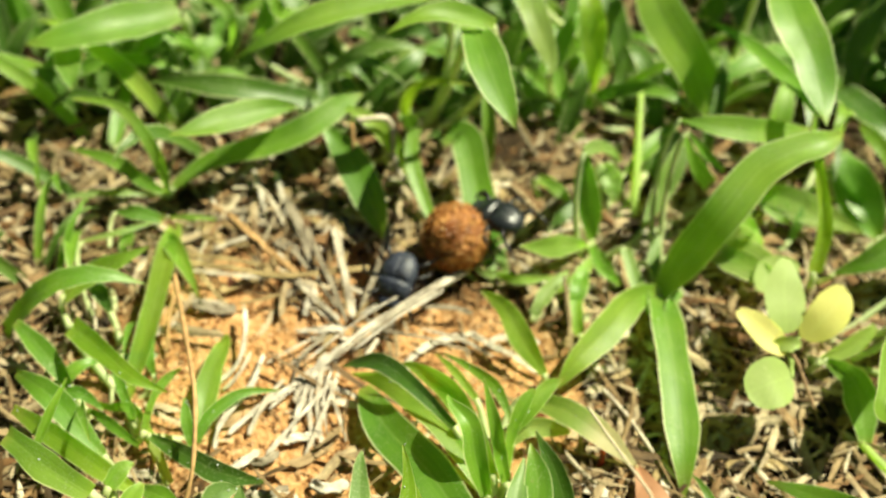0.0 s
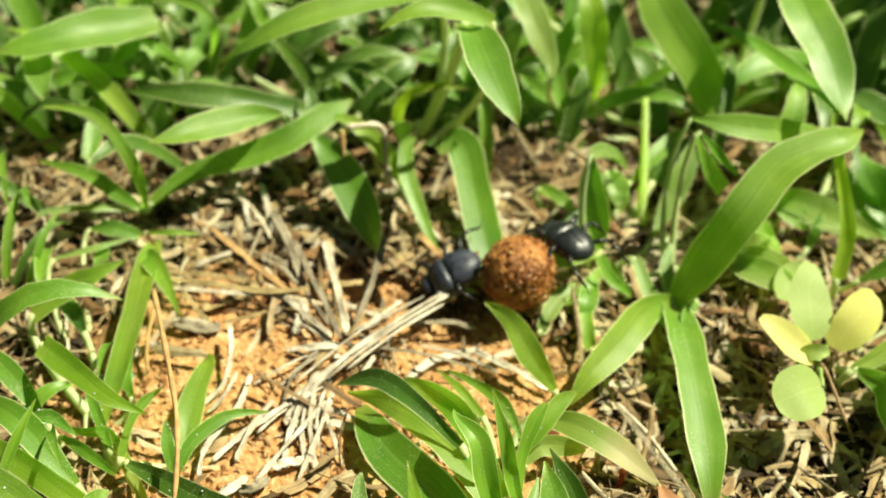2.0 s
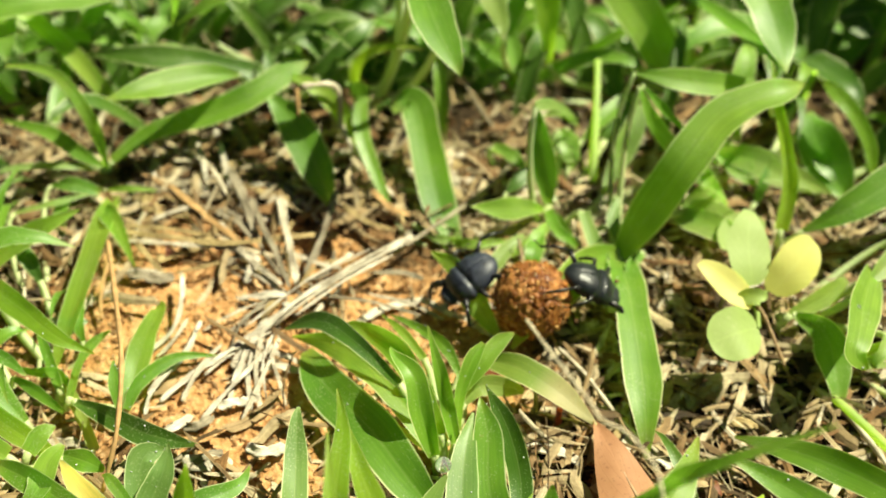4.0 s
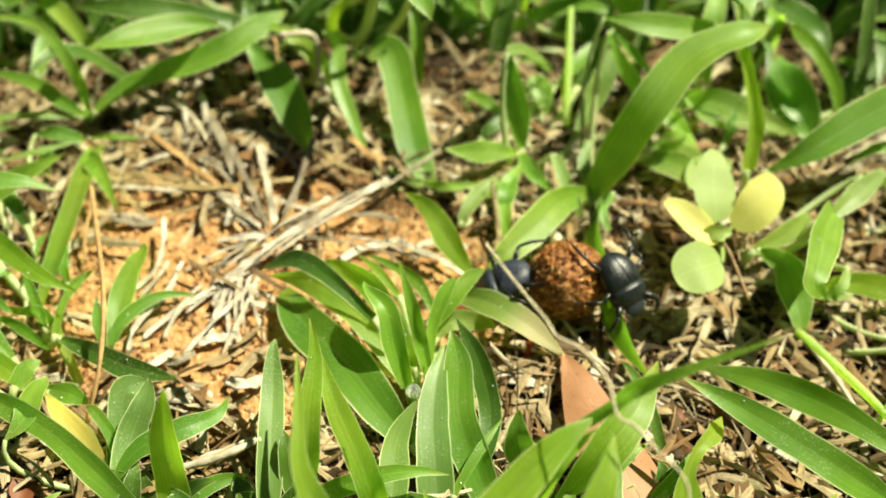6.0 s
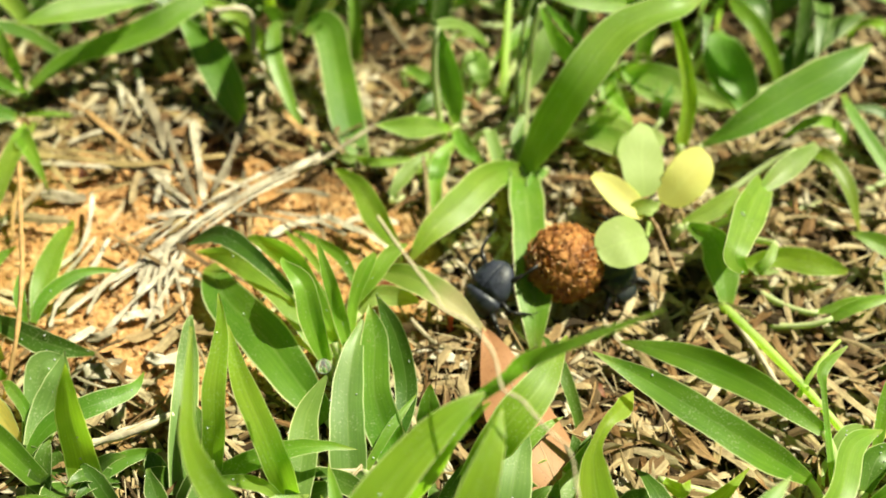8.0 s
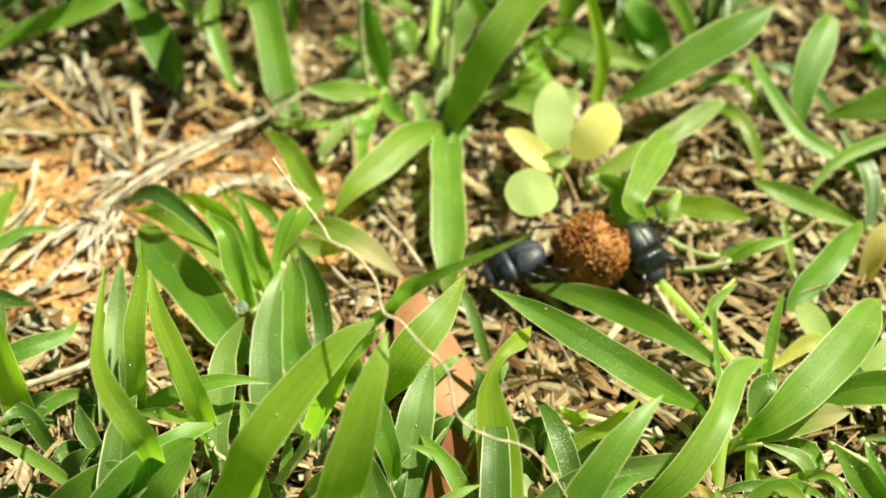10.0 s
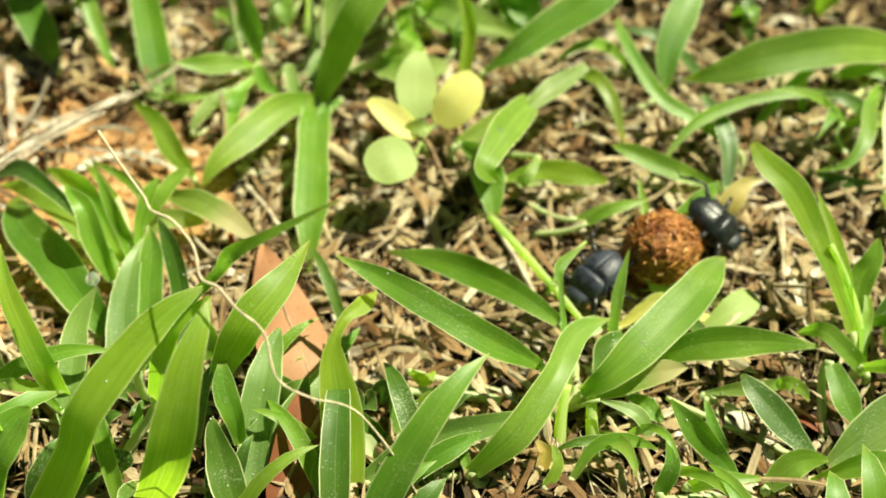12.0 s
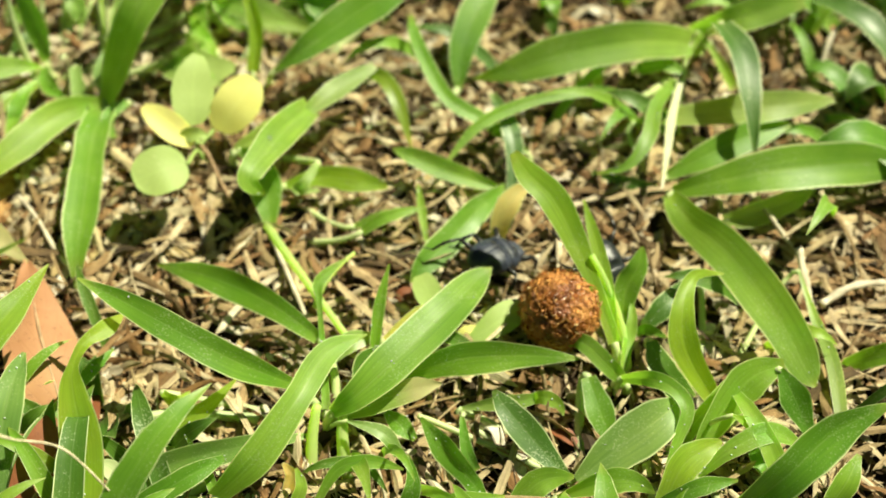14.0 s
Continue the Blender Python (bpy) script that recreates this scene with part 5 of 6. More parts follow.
def leaf_crumbs(count):
    """Torn reddish scraps of dead leaves."""
    rnd = random.Random(78)
    for k in range(count):
        x, y = rnd.uniform(-0.06, 0.21), rnd.uniform(-0.105, 0.01)
        q, ln = rnd.uniform(0, 6.28), rnd.uniform(0.003, 0.0075)
        d = Vector((math.cos(q), math.sin(q), rnd.gauss(0, 0.25))) * ln
        bm = bmesh.new()
        ribbon(bm, d * -0.5, Vector((0, 0, rnd.uniform(0.0, 0.0012))), d * 0.5, ln * rnd.uniform(0.45, 0.9), 7, rnd.uniform(-0.2, 0.5), (rnd.gauss(0, 0.2), rnd.gauss(0, 0.2), 1), 0.08, 0, obovate)
        ob = new("leaf_fragment", mesh_of("leaf_fragment", bm, BRICK_LEAF))
        ob.location = (x, y, relief(x, y) + 0.0022)
        tagged(ob, "small reddish brown scrap of dead leaf on litter", "leaf", "leaf scraps")


def glass_material(name, clear):
    m, nt = nodes_of(name)
    p = node(nt, "ShaderNodeBsdfPrincipled", Roughness=0.03, IOR=1.33)
    p.inputs["Base Color"].default_value = (0.95, 0.97, 1.0, 1.0)
    p.inputs["Transmission Weight"].default_value = clear
    out = nt.nodes.new("ShaderNodeOutputMaterial")
    nt.links.new(p.outputs[0], out.inputs[0])
    return m


WATER = glass_material("water", 0.88)
# low transmission leaves the beads white, a painted sparkle
DEW_BEAD = glass_material("dew_bead_sparkle", 0.35)


def droplet(x, y, z, r, squash=0.9):
    bm = bmesh.new()
    bmesh.ops.create_uvsphere(bm, u_segments=20, v_segments=12, radius=r * MM)
    bmesh.ops.scale(bm, vec=(1, 1, squash), verts=bm.verts)
    ob = new("water_droplet", mesh_of("water_droplet", bm, WATER))
    ob.location = (x * MM, y * MM, z * MM)
    return tagged(ob, "clear round dew droplet hanging on a blade", "droplet", "dew droplets")



def dew():
    """Tiny beads of dew on the blades."""
    bm = bmesh.new()
    for p, r in DEW:
        res = bmesh.ops.create_icosphere(bm, subdivisions=1, radius=r)
        bmesh.ops.translate(bm, vec=p + Vector((0, 0, r * 0.6)), verts=res["verts"])
    tagged(new("dew", mesh_of("dew", bm, DEW_BEAD)), "tiny beads of dew on grass blades", "dew", kind="stuff")


dew()

loose_straws(290)
leaf_crumbs(12)

# placed things
herb = thing("herb_seedling", "pale green seedling with two yellowing leaves", "herb", (89 * MM, -37 * MM, 0))
leaf(herb, (79, -22, 13), (78, -15, 17), (79, -6, 20), 9.8, HERB, fold=0.06, lean=(0.2, -0.45, 0.9))
leaf(herb, (84, -21, 10), (88, -17, 15), (92.5, -12, 18), 10.2, HERB_YELLOW, disc, fold=0.06, label="yellow leaf", lean=(0.3, -0.6, 0.75))
leaf(herb, (79, -26, 11), (73, -23, 14), (67.5, -20, 17), 6.6, HERB_YELLOW, fold=0.3, label="yellow folded leaf")
leaf(herb, (79, -34, 13), (74, -37, 14), (68.5, -40, 14), 11.2, HERB, disc, fold=0.08)
leaf(herb, (76, -25, 11), (79, -25, 13), (82, -25, 13), 3.4, HERB, fold=0.4)
leaf(herb, (76, -6, 7), (79, -1, 9), (85, 0, 10), 7.4, HERB)
strand(herb, [(80, -26, 11), (82, -27, 9), (85, -32, 5), (89, -37, -1)], 0.42, PINK_STEM, "stem")
strand(herb, [(78, -22, 12), (80, -26, 10), (81, -28, 8)], 0.5, HERB, "leaf_stalk")
strand(herb, [(83, -20, 10), (80, -26, 10), (81, -28, 8)], 0.5, HERB, "leaf_stalk")
strand(herb, [(79, -34, 13), (80, -28, 11), (81, -28, 8)], 0.5, HERB, "leaf_stalk")
strand(herb, [(79, -22, 11), (80, -26, 10), (81, -28, 8)], 0.5, HERB, "leaf_stalk")
herb = thing("small_herb", "small pale herb with rounded leaves under the grass", "herb", (140 * MM, -71 * MM, 0))
leaf(herb, (138, -70, 3), (134, -65, 6), (131, -59, 7), 5.8, HERB, obovate)
leaf(herb, (141, -73, 3), (147, -70, 5), (153, -65, 5), 6.4, HERB, obovate)
leaf(herb, (140, -72, 2), (141, -71, 3), (144, -70, 3), 3.1, HERB_YELLOW)
strand(herb, [(138, -70, 3), (139, -70, 1), (140, -70, -1)], 0.5, HERB, "leaf_stalk")
strand(herb, [(141, -73, 3), (141, -72, 1), (140, -70, -1)], 0.5, HERB, "leaf_stalk")
dead = thing("dead_leaf", "dry brown dead leaf lying on the litter", "leaf", (55 * MM, -81 * MM, 0))
leaf(dead, (65, -98, 4), (55, -77, 8), (46, -55, 5), 15.0, DEAD_LEAF, acute, fold=-0.2, name="blade", lean=(0.1, -0.1, 1.0), wave=0.07)
strand(dead, [(65, -98, 4.2), (55, -77, 8.1), (47, -57, 5.1)], 0.35, PINK_STEM, "midrib")
dead = thing("dead_leaf", "brick red curled dead leaf lying under grass", "leaf", (62 * MM, -105 * MM, 0))
leaf(dead, (57, -116, 1), (63, -101, 5), (66, -86, 4), 11.5, BRICK_LEAF, fold=0.4, name="blade", wave=0.06)
strand(dead, [(57, -115, 1.4), (63, -101, 5.3), (66, -88, 4.4)], 0.5, PINK_STEM, "midrib")
stalk("red_twig", "short red twig standing beside a dead leaf", "twig", [(38, -55, -1), (39, -54, 2), (39, -53, 6)], 0.8, RED_TWIG)
stalk("dry_tendril", "thin pale dry tendril arching over the grass", "tendril", [(28.8, -78.6, 62), (31.6, -82.2, 61), (35.2, -86.7, 60), (38.6, -90.8, 59), (40.3, -93.4, 58.5), (43.6, -94.7, 58), (46.8, -97.7, 57), (48.3, -99.9, 56), (49.6, -103.7, 54), (52.4, -104.7, 53), (55.7, -107.8, 51.5), (60, -110, 48), (62, -115, 43), (67, -116, 39), (74, -115, 34), (80, -118, 26), (84, -120, 16), (87, -122, 2)], 0.23, TENDRIL)
stalk("dry_needle", "tan dry needle leaning beside grass", "straw", [(-61.0, -20.1, 10.0), (-52.6, -40.8, 15.0), (-46.8, -56.7, 16.0), (-44.6, -70.5, 12.0), (-46.3, -78.9, 4.0)], 0.55, TAN)
stalk("dry_needle", "tan dry needle leaning beside grass", "straw", [(-61, -21, 6), (-61, -29, 4), (-60, -35, 1)], 0.5, TAN)
clump = thing("dry_grass_clump", "bleached clump of dead grass stalks on bare soil", "dry grass", (-23 * MM, -23 * MM, 0))
shred(clump, [(5.2, -6.6, 5.0), (-5.2, -17.5, 5.0), (-15.2, -26.2, 5.0), (-21.4, -33.5, 4.0), (-27.5, -39.8, 3.0), (-34.1, -48.7, 2.0)], 0.95, BLEACHED)
shred(clump, [(-1.3, -12.2, 4.0), (-11.0, -21.2, 5.0), (-19.4, -31.1, 5.0), (-25.4, -38.9, 3.0), (-29.2, -44.2, 2.0)], 0.85, BLEACHED)
shred(clump, [(2.8, -8.5, 4.0), (-8.7, -18.9, 4.0), (-16.8, -27.9, 5.0), (-23.5, -35.2, 4.0), (-30.4, -40.8, 2.0)], 0.65, BLEACHED)
shred(clump, [(-15.3, -25.5, 4.0), (-21.0, -32.0, 4.0), (-25.6, -37.5, 3.0), (-27.6, -46.8, 2.0), (-27.9, -55.4, 1.0)], 0.9, BLEACHED)
shred(clump, [(-21.6, -32.8, 3.0), (-24.8, -38.9, 3.0), (-25.1, -47.9, 2.0), (-22.7, -56.2, 1.0)], 0.9, BLEACHED)
shred(clump, [(-27.5, -39.8, 3.0), (-32.4, -45.2, 3.0), (-37.3, -49.7, 2.0), (-41.9, -55.4, 1.0)], 1.1, BLEACHED)
shred(clump, [(-32.0, -41.0, 3.0), (-35.3, -48.2, 3.0), (-37.5, -55.0, 1.0)], 1.0, PALE)
shred(clump, [(-25.3, -39.6, 2.0), (-17.9, -42.4, 2.0), (-11.9, -43.9, 1.0)], 1.0, BLEACHED)
shred(clump, [(-62.9, -10.3, 3.0), (-51.0, -11.9, 4.0), (-37.0, -12.6, 4.0), (-22.4, -9.0, 4.0), (-12.1, -5.0, 2.0)], 1.3, STRAW)
shred(clump, [(-60.9, -13.1, 3.0), (-49.3, -14.0, 4.0), (-38.3, -13.0, 3.0), (-29.3, -14.2, 2.0)], 1.0, PALE)
shred(clump, [(-63.0, -7.7, 2.0), (-53.1, -8.4, 3.0), (-41.5, -9.4, 3.0)], 1.0, STRAW)
shred(clump, [(-61.0, -10.1, 3.0), (-54.3, -17.0, 3.0), (-48.3, -22.2, 1.0)], 1.1, STRAW)
shred(clump, [(-60.7, -22.2, 2.0), (-53.0, -20.8, 2.0), (-47.3, -22.0, 1.0)], 0.7, PALE)
shred(clump, [(-44.5, -23.3, 5.0), (-42.5, -31.9, 5.0), (-43.4, -39.2, 3.0), (-49.0, -44.3, 1.0)], 0.9, BLEACHED)
shred(clump, [(-40.8, -34.7, 3.0), (-42.4, -41.3, 3.0), (-45.5, -44.3, 1.0)], 0.8, PALE)
shred(clump, [(-37.8, -35.1, 3.0), (-38.8, -43.0, 3.0), (-41.4, -47.4, 1.0)], 1.2, BLEACHED)
shred(clump, [(-20.3, -24.4, 4.0), (-25.3, -14.7, 5.0), (-29.7, -6.9, 5.0), (-34.9, 4.8, 2.5)], 1.2, GREY_STRAW)
shred(clump, [(-19.0, -23.1, 4.0), (-21.5, -15.2, 5.0), (-25.2, -4.3, 5.0), (-28.0, 5.0, 3.0)], 1.5, PALE)
shred(clump, [(-17.8, -20.3, 4.0), (-15.3, -10.5, 6.0), (-13.7, 3.3, 8.0)], 1.2, GREY_STRAW)
shred(clump, [(-22.2, -23.9, 4.0), (-29.9, -17.6, 4.0), (-35.4, -11.6, 3.0), (-40.7, -3.7, 2.0)], 1.1, PALE)
shred(clump, [(-20.2, -25.2, 3.0), (-26.1, -26.5, 3.0), (-30.9, -27.0, 2.0)], 1.4, BLEACHED)
shred(clump, [(-21.2, -25.3, 3.0), (-28.3, -20.6, 3.0), (-32.7, -17.0, 1.0)], 1.1, PALE)
shred(clump, [(-15.4, -25.0, 3.0), (-3.2, -25.8, 3.0), (9.1, -27.9, 2.0)], 0.6, GREY_STRAW)
shred(clump, [(-54.7, 5.4, 4.0), (-43.7, -4.0, 4.0), (-33.5, -11.4, 3.0)], 1.2, TAN)
shred(clump, [(-41.7, -1.2, 3.0), (-36.0, -4.1, 3.0), (-30.1, -9.4, 2.0)], 2.1, GREY_STRAW)
shred(clump, [(-41.0, 10.5, 6.0), (-35.5, 1.2, 5.0), (-31.7, -7.0, 3.0)], 1.8, GREY_STRAW)
shred(clump, [(-45.6, 20.5, 5.0), (-42.9, 14.1, 4.0), (-40.0, 7.1, 2.0)], 1.2, BLEACHED)
shred(clump, [(-51.2, 20.9, 4.0), (-47.6, 12.7, 3.0), (-45.7, 5.6, 2.0)], 1.1, BLEACHED)
shred(clump, [(-26.1, 3.1, 4.0), (-24.5, -5.5, 4.0), (-22.0, -12.7, 3.0)], 1.0, PALE)
shred(clump, [(-6.3, 8.8, 4.0), (-2.0, 3.8, 4.0), (3.4, 1.8, 3.0)], 1.2, TAN)
shred(clump, [(-12.3, 2.8, 4.0), (-6.7, -1.0, 3.0), (0.6, -2.8, 2.0)], 1.0, STRAW)
shred(clump, [(-12.8, -26.7, 2.0), (-14.6, -31.4, 2.0), (-15.7, -32.2, 1.0)], 1.0, PALE)
shred(clump, [(-29.1, -15.1, 3.0), (-30.2, -20.0, 3.0), (-30.5, -22.3, 2.0)], 1.7, BLEACHED)
shred(clump, [(-22.0, -12.7, 3.0), (-16.6, -15.4, 3.0), (-10.3, -15.6, 2.0)], 0.9, PALE)
shred(clump, [(-4.0, -16.5, 2.0), (3.4, -15.8, 2.0), (8.5, -16.1, 1.0)], 1.0, GREY_STRAW)
shred(clump, [(14.0, -28.6, 2.0), (6.5, -24.8, 2.0), (-3.5, -22.0, 1.0)], 0.7, PALE)
shred(clump, [(-65.3, 5.2, 3.0), (-53.2, 3.8, 3.0), (-41.6, 5.1, 2.0)], 1.2, GREY_STRAW)
shred(clump, [(-59.9, -1.3, 3.0), (-51.5, -4.0, 3.0), (-44.5, -0.6, 2.0)], 0.9, STRAW)
shred(clump, [(-56.2, -6.2, 3.0), (-50.3, -3.0, 4.0), (-45.9, 0.1, 3.0)], 0.8, PALE)
shred(clump, [(-37.4, -17.5, 3.0), (-40.8, -19.4, 3.0), (-46.8, -20.8, 2.0)], 0.7, STRAW)
shred(clump, [(-33.4, -70.6, 2.0), (-28.8, -70.3, 3.0), (-23.9, -69.7, 2.0)], 2.9, BLEACHED)
shred(clump, [(-23.3, -87.3, 4.0), (-16.9, -83.8, 5.0), (-10.0, -80.6, 6.0)], 1.5, TAN)
shred(clump, [(-24.1, -86.3, 4.0), (-17.1, -83.1, 5.0), (-10.6, -79.9, 6.0)], 1.1, BLEACHED)
shred(clump, [(-42.0, -68.3, 2.0), (-38.7, -64.8, 3.0), (-34.0, -59.7, 3.0)], 1.6, BLEACHED)
shred(clump, [(-43.6, -59.8, 2.0), (-43.3, -53.1, 3.0), (-39.3, -44.9, 3.0)], 1.2, BLEACHED)
shred(clump, [(-35.4, -62.0, 2.0), (-31.8, -61.7, 3.0), (-30.3, -58.6, 2.0)], 1.8, GREY_STRAW)
shred(clump, [(-22.0, -65.1, 2.0), (-18.1, -66.9, 3.0), (-14.0, -64.4, 2.0)], 2.0, BLEACHED)
shred(clump, [(-29.2, -74.0, 2.0), (-24.3, -76.3, 2.0), (-24.2, -82.1, 1.0)], 1.3, BLEACHED)
fan = random.Random(19)
# fine stalks that run with the bundle
for _ in range(4):
    u, v, off = fan.uniform(0, 0.3), fan.uniform(0.65, 1.0), fan.gauss(0, 2.4)
    ends = [(6 - 35 * k + 0.75 * off, -5.5 - 35 * k - 0.75 * off, z + fan.uniform(0, 1.5)) for k, z in ((u, 3.5), ((u + v) / 2, 4.5), (v, 2.0))]
    shred(clump, ends, fan.uniform(0.35, 0.6), fan.choice((PALE, BLEACHED)))
for _ in range(8):
    q, far = fan.uniform(3.6, 5.2), fan.uniform(10, 24)
    root = (-24 + fan.gauss(0, 2), -37 + fan.gauss(0, 2))
    ends = [(root[0] + math.cos(q) * far * k + fan.gauss(0, 1), root[1] + math.sin(q) * far * k, z) for k, z in ((0, 3.0), (0.5, 3.2), (1, 1.0))]
    shred(clump, ends, fan.uniform(0.5, 1.1), fan.choice((PALE, BLEACHED, BLEACHED)))
# splayed stalks round its crown
for _ in range(26):
    q, far, near = fan.uniform(0, 6.28), fan.uniform(8, 22), fan.uniform(1, 7)
    if math.cos(q) > 0.2 and math.sin(q) < 0.3:
        far *= 0.6
    bow, high = fan.gauss(0, 2.0), fan.uniform(1.0, 3.0)
    tip, mid, root = ((-20.6 + math.cos(q) * r - math.sin(q) * b, -22.4 + math.sin(q) * r + math.cos(q) * b, z) for r, b, z in ((far, 0, 1.0), ((far + near) / 2, bow, high), (near, 0, fan.uniform(1.0, 2.5))))
    shred(clump, [root, mid, tip], fan.uniform(0.4, 1.0), fan.choice((PALE, BLEACHED, GREY_STRAW, GREY_STRAW, STRAW)))
stalk("dry_stalk", "thin dry stalk standing among grass blades", "straw", [(-26, 25, 20), (-25, 20, 13), (-25, 16, 2)], 0.5, TAN, "dry stalks")
stalk("dry_stalk", "pale curved dry stalk among grass blades", "straw", [(-25, 26, 20), (-17, 29, 18), (-15, 23, 10), (-9, 17, 5), (-1, 9, 2)], 0.7, PALE, "dry stalks")
stalk("dry_stalk", "thin grey dry stalk among grass blades", "straw", [(14, 41, 12), (18, 38, 7), (25, 33, 1)], 0.45, GREY_STRAW, "dry stalks")
stalk("dry_stalk", "pale dry stalk lying on the litter", "straw", [(39, -35, 3), (45, -42, 3), (52, -52, 2), (59, -58, 1)], 0.5, PALE, "dry stalks")
stalk("dry_stalk", "pale dry stalk lying on the litter", "straw", [(-26, -89, 6), (-18, -87, 8), (-11, -83, 9)], 0.8, PALE, "dry stalks")
stalk("dry_stalk", "grey dry stalk lying across the soil", "straw", [(27, 21, 4), (19, 9, 4), (9, -2, 3), (0, -11, 2)], 0.6, GREY_STRAW, "dry stalks")
stalk("dry_stalk", "pale dry stalk lying beside a green stem", "straw", [(96, -42, 2), (102, -56, 4), (108, -69, 2)], 0.6, PALE, "dry stalks")
stalk("dry_stalk", "bleached dry stalk leaning behind a grass blade", "straw", [(212, -52, 8), (213, -65, 5), (216, -77, 2), (217, -89, 1)], 0.9, PALE, "dry stalks")
stalk("dry_stalk", "bleached forked dry stalk on the litter", "straw", [(206, -36, 6), (209, -42, 5), (213, -47, 2)], 0.6, PALE, "dry stalks")
stalk("dry_stalk", "bleached dry stalk on the litter", "straw", [(216, -63, 3), (223, -59, 4), (231, -57, 3)], 0.9, PALE, "dry stalks")
stalk("dry_stalk", "pale hooked dry stalk among dark grass", "straw", [(229, 7, 3), (232, 15, 9), (241, 22, 12)], 0.7, PALE, "dry stalks")
dry = thing("dry_grass", "yellow dying grass blade beside green grass", "grass blade", (-46 * MM, -85 * MM, 0))
blade(dry, (-42, -88, 2), (-47, -82, 6), (-55, -75, 8), 6.0, YELLOW_BLADE)
dry = thing("dry_grass", "curved orange-tan dead grass blade", "grass blade", (149 * MM, -45 * MM, 0))
blade(dry, (148, -47, 1), (150, -40, 10), (157, -37, 11), 5.5, TAN_BLADE)
dry = thing("dry_grass", "white tipped dead grass blade", "grass blade", (112 * MM, -105 * MM, 0))
blade(dry, (77, -107, 1), (73, -104, 4), (71, -104, 5), 3.7, DRY)
dry = thing("dry_grass", "tan dying grass blade at the foot of a green tuft", "grass blade", (15 * MM, -63 * MM, 0))
frond(dry, [(15, -64, 2), (12, -61, 3), (6, -58, 2)], (1.4, 3.0, 0.5), TAN_BLADE)
dry = thing("dry_grass", "yellow-brown dead blade among green blades", "grass blade", (16 * MM, -56 * MM, 0))
frond(dry, [(17, -60, 2), (16, -59, 4), (14, -53, 4)], (1.2, 2.5, 0.7), TAN_BLADE)
dry = thing("dry_grass", "yellow-tipped dying grass blade on the litter", "grass blade", (126 * MM, -68 * MM, 0))
frond(dry, [(124, -73, 3), (131, -68, 5), (136, -66, 5)], (1.2, 3.5, 0.5), YELLOW_BLADE)
dry = thing("dry_grass", "bleached curled dead blade on the litter", "grass blade", (107 * MM, -105 * MM, 0))
frond(dry, [(107, -107, 2), (108, -105, 5), (106, -103, 6)], (2.1, 2.8, 0.6), TAN_BLADE)
droplet(17.3, -77.5, 19.8, 1.5)
droplet(11.9, 13.2, 43.5, 0.80)
droplet(13.9, 14.5, 42.0, 0.50)
droplet(84.3, 20.0, 35.6, 0.90)
droplet(65.1, 11.0, 26.6, 1.00)
droplet(-42.5, 39.7, 38.5, 0.60)
droplet(15.0, -82.2, 15.0, 0.45)
droplet(-5.3, 42.4, 47.0, 0.60)
droplet(97.7, -32.0, 19.5, 0.70)
t = tuft(96, -41)
culm(t, (96, -42, 2), (107, -60, 5), (118, -75, 3), 1.1)
culm(t, (109, -65, 3), (112, -61, 8), (117, -55, 9), 0.6)
blade(t, (118, -46, 5), (124, -44, 8), (132, -41, 8), 3.0, LIGHT)
t = tuft(103, 86)
culm(t, (80, 92, 6), (88, 82, 7), (101, 80, 4), 1.6)
culm(t, (80, 92, 6), (69, 83, 9), (58, 71, 6), 1.3)
t = tuft(48, 22)
culm(t, (47, 21, 0), (47, 33, 9), (47, 50, 16), 1.2)
culm(t, (174, -79, 0), (172, -70, 8), (166, -62, 18), 1.0)
t = tuft(114, -102)
culm(t, (111, -102, -1), (111, -97, 4), (112, -92, 9), 1.4)
culm(t, (118, -102, -1), (117, -98, 4), (117, -92, 8), 1.5)

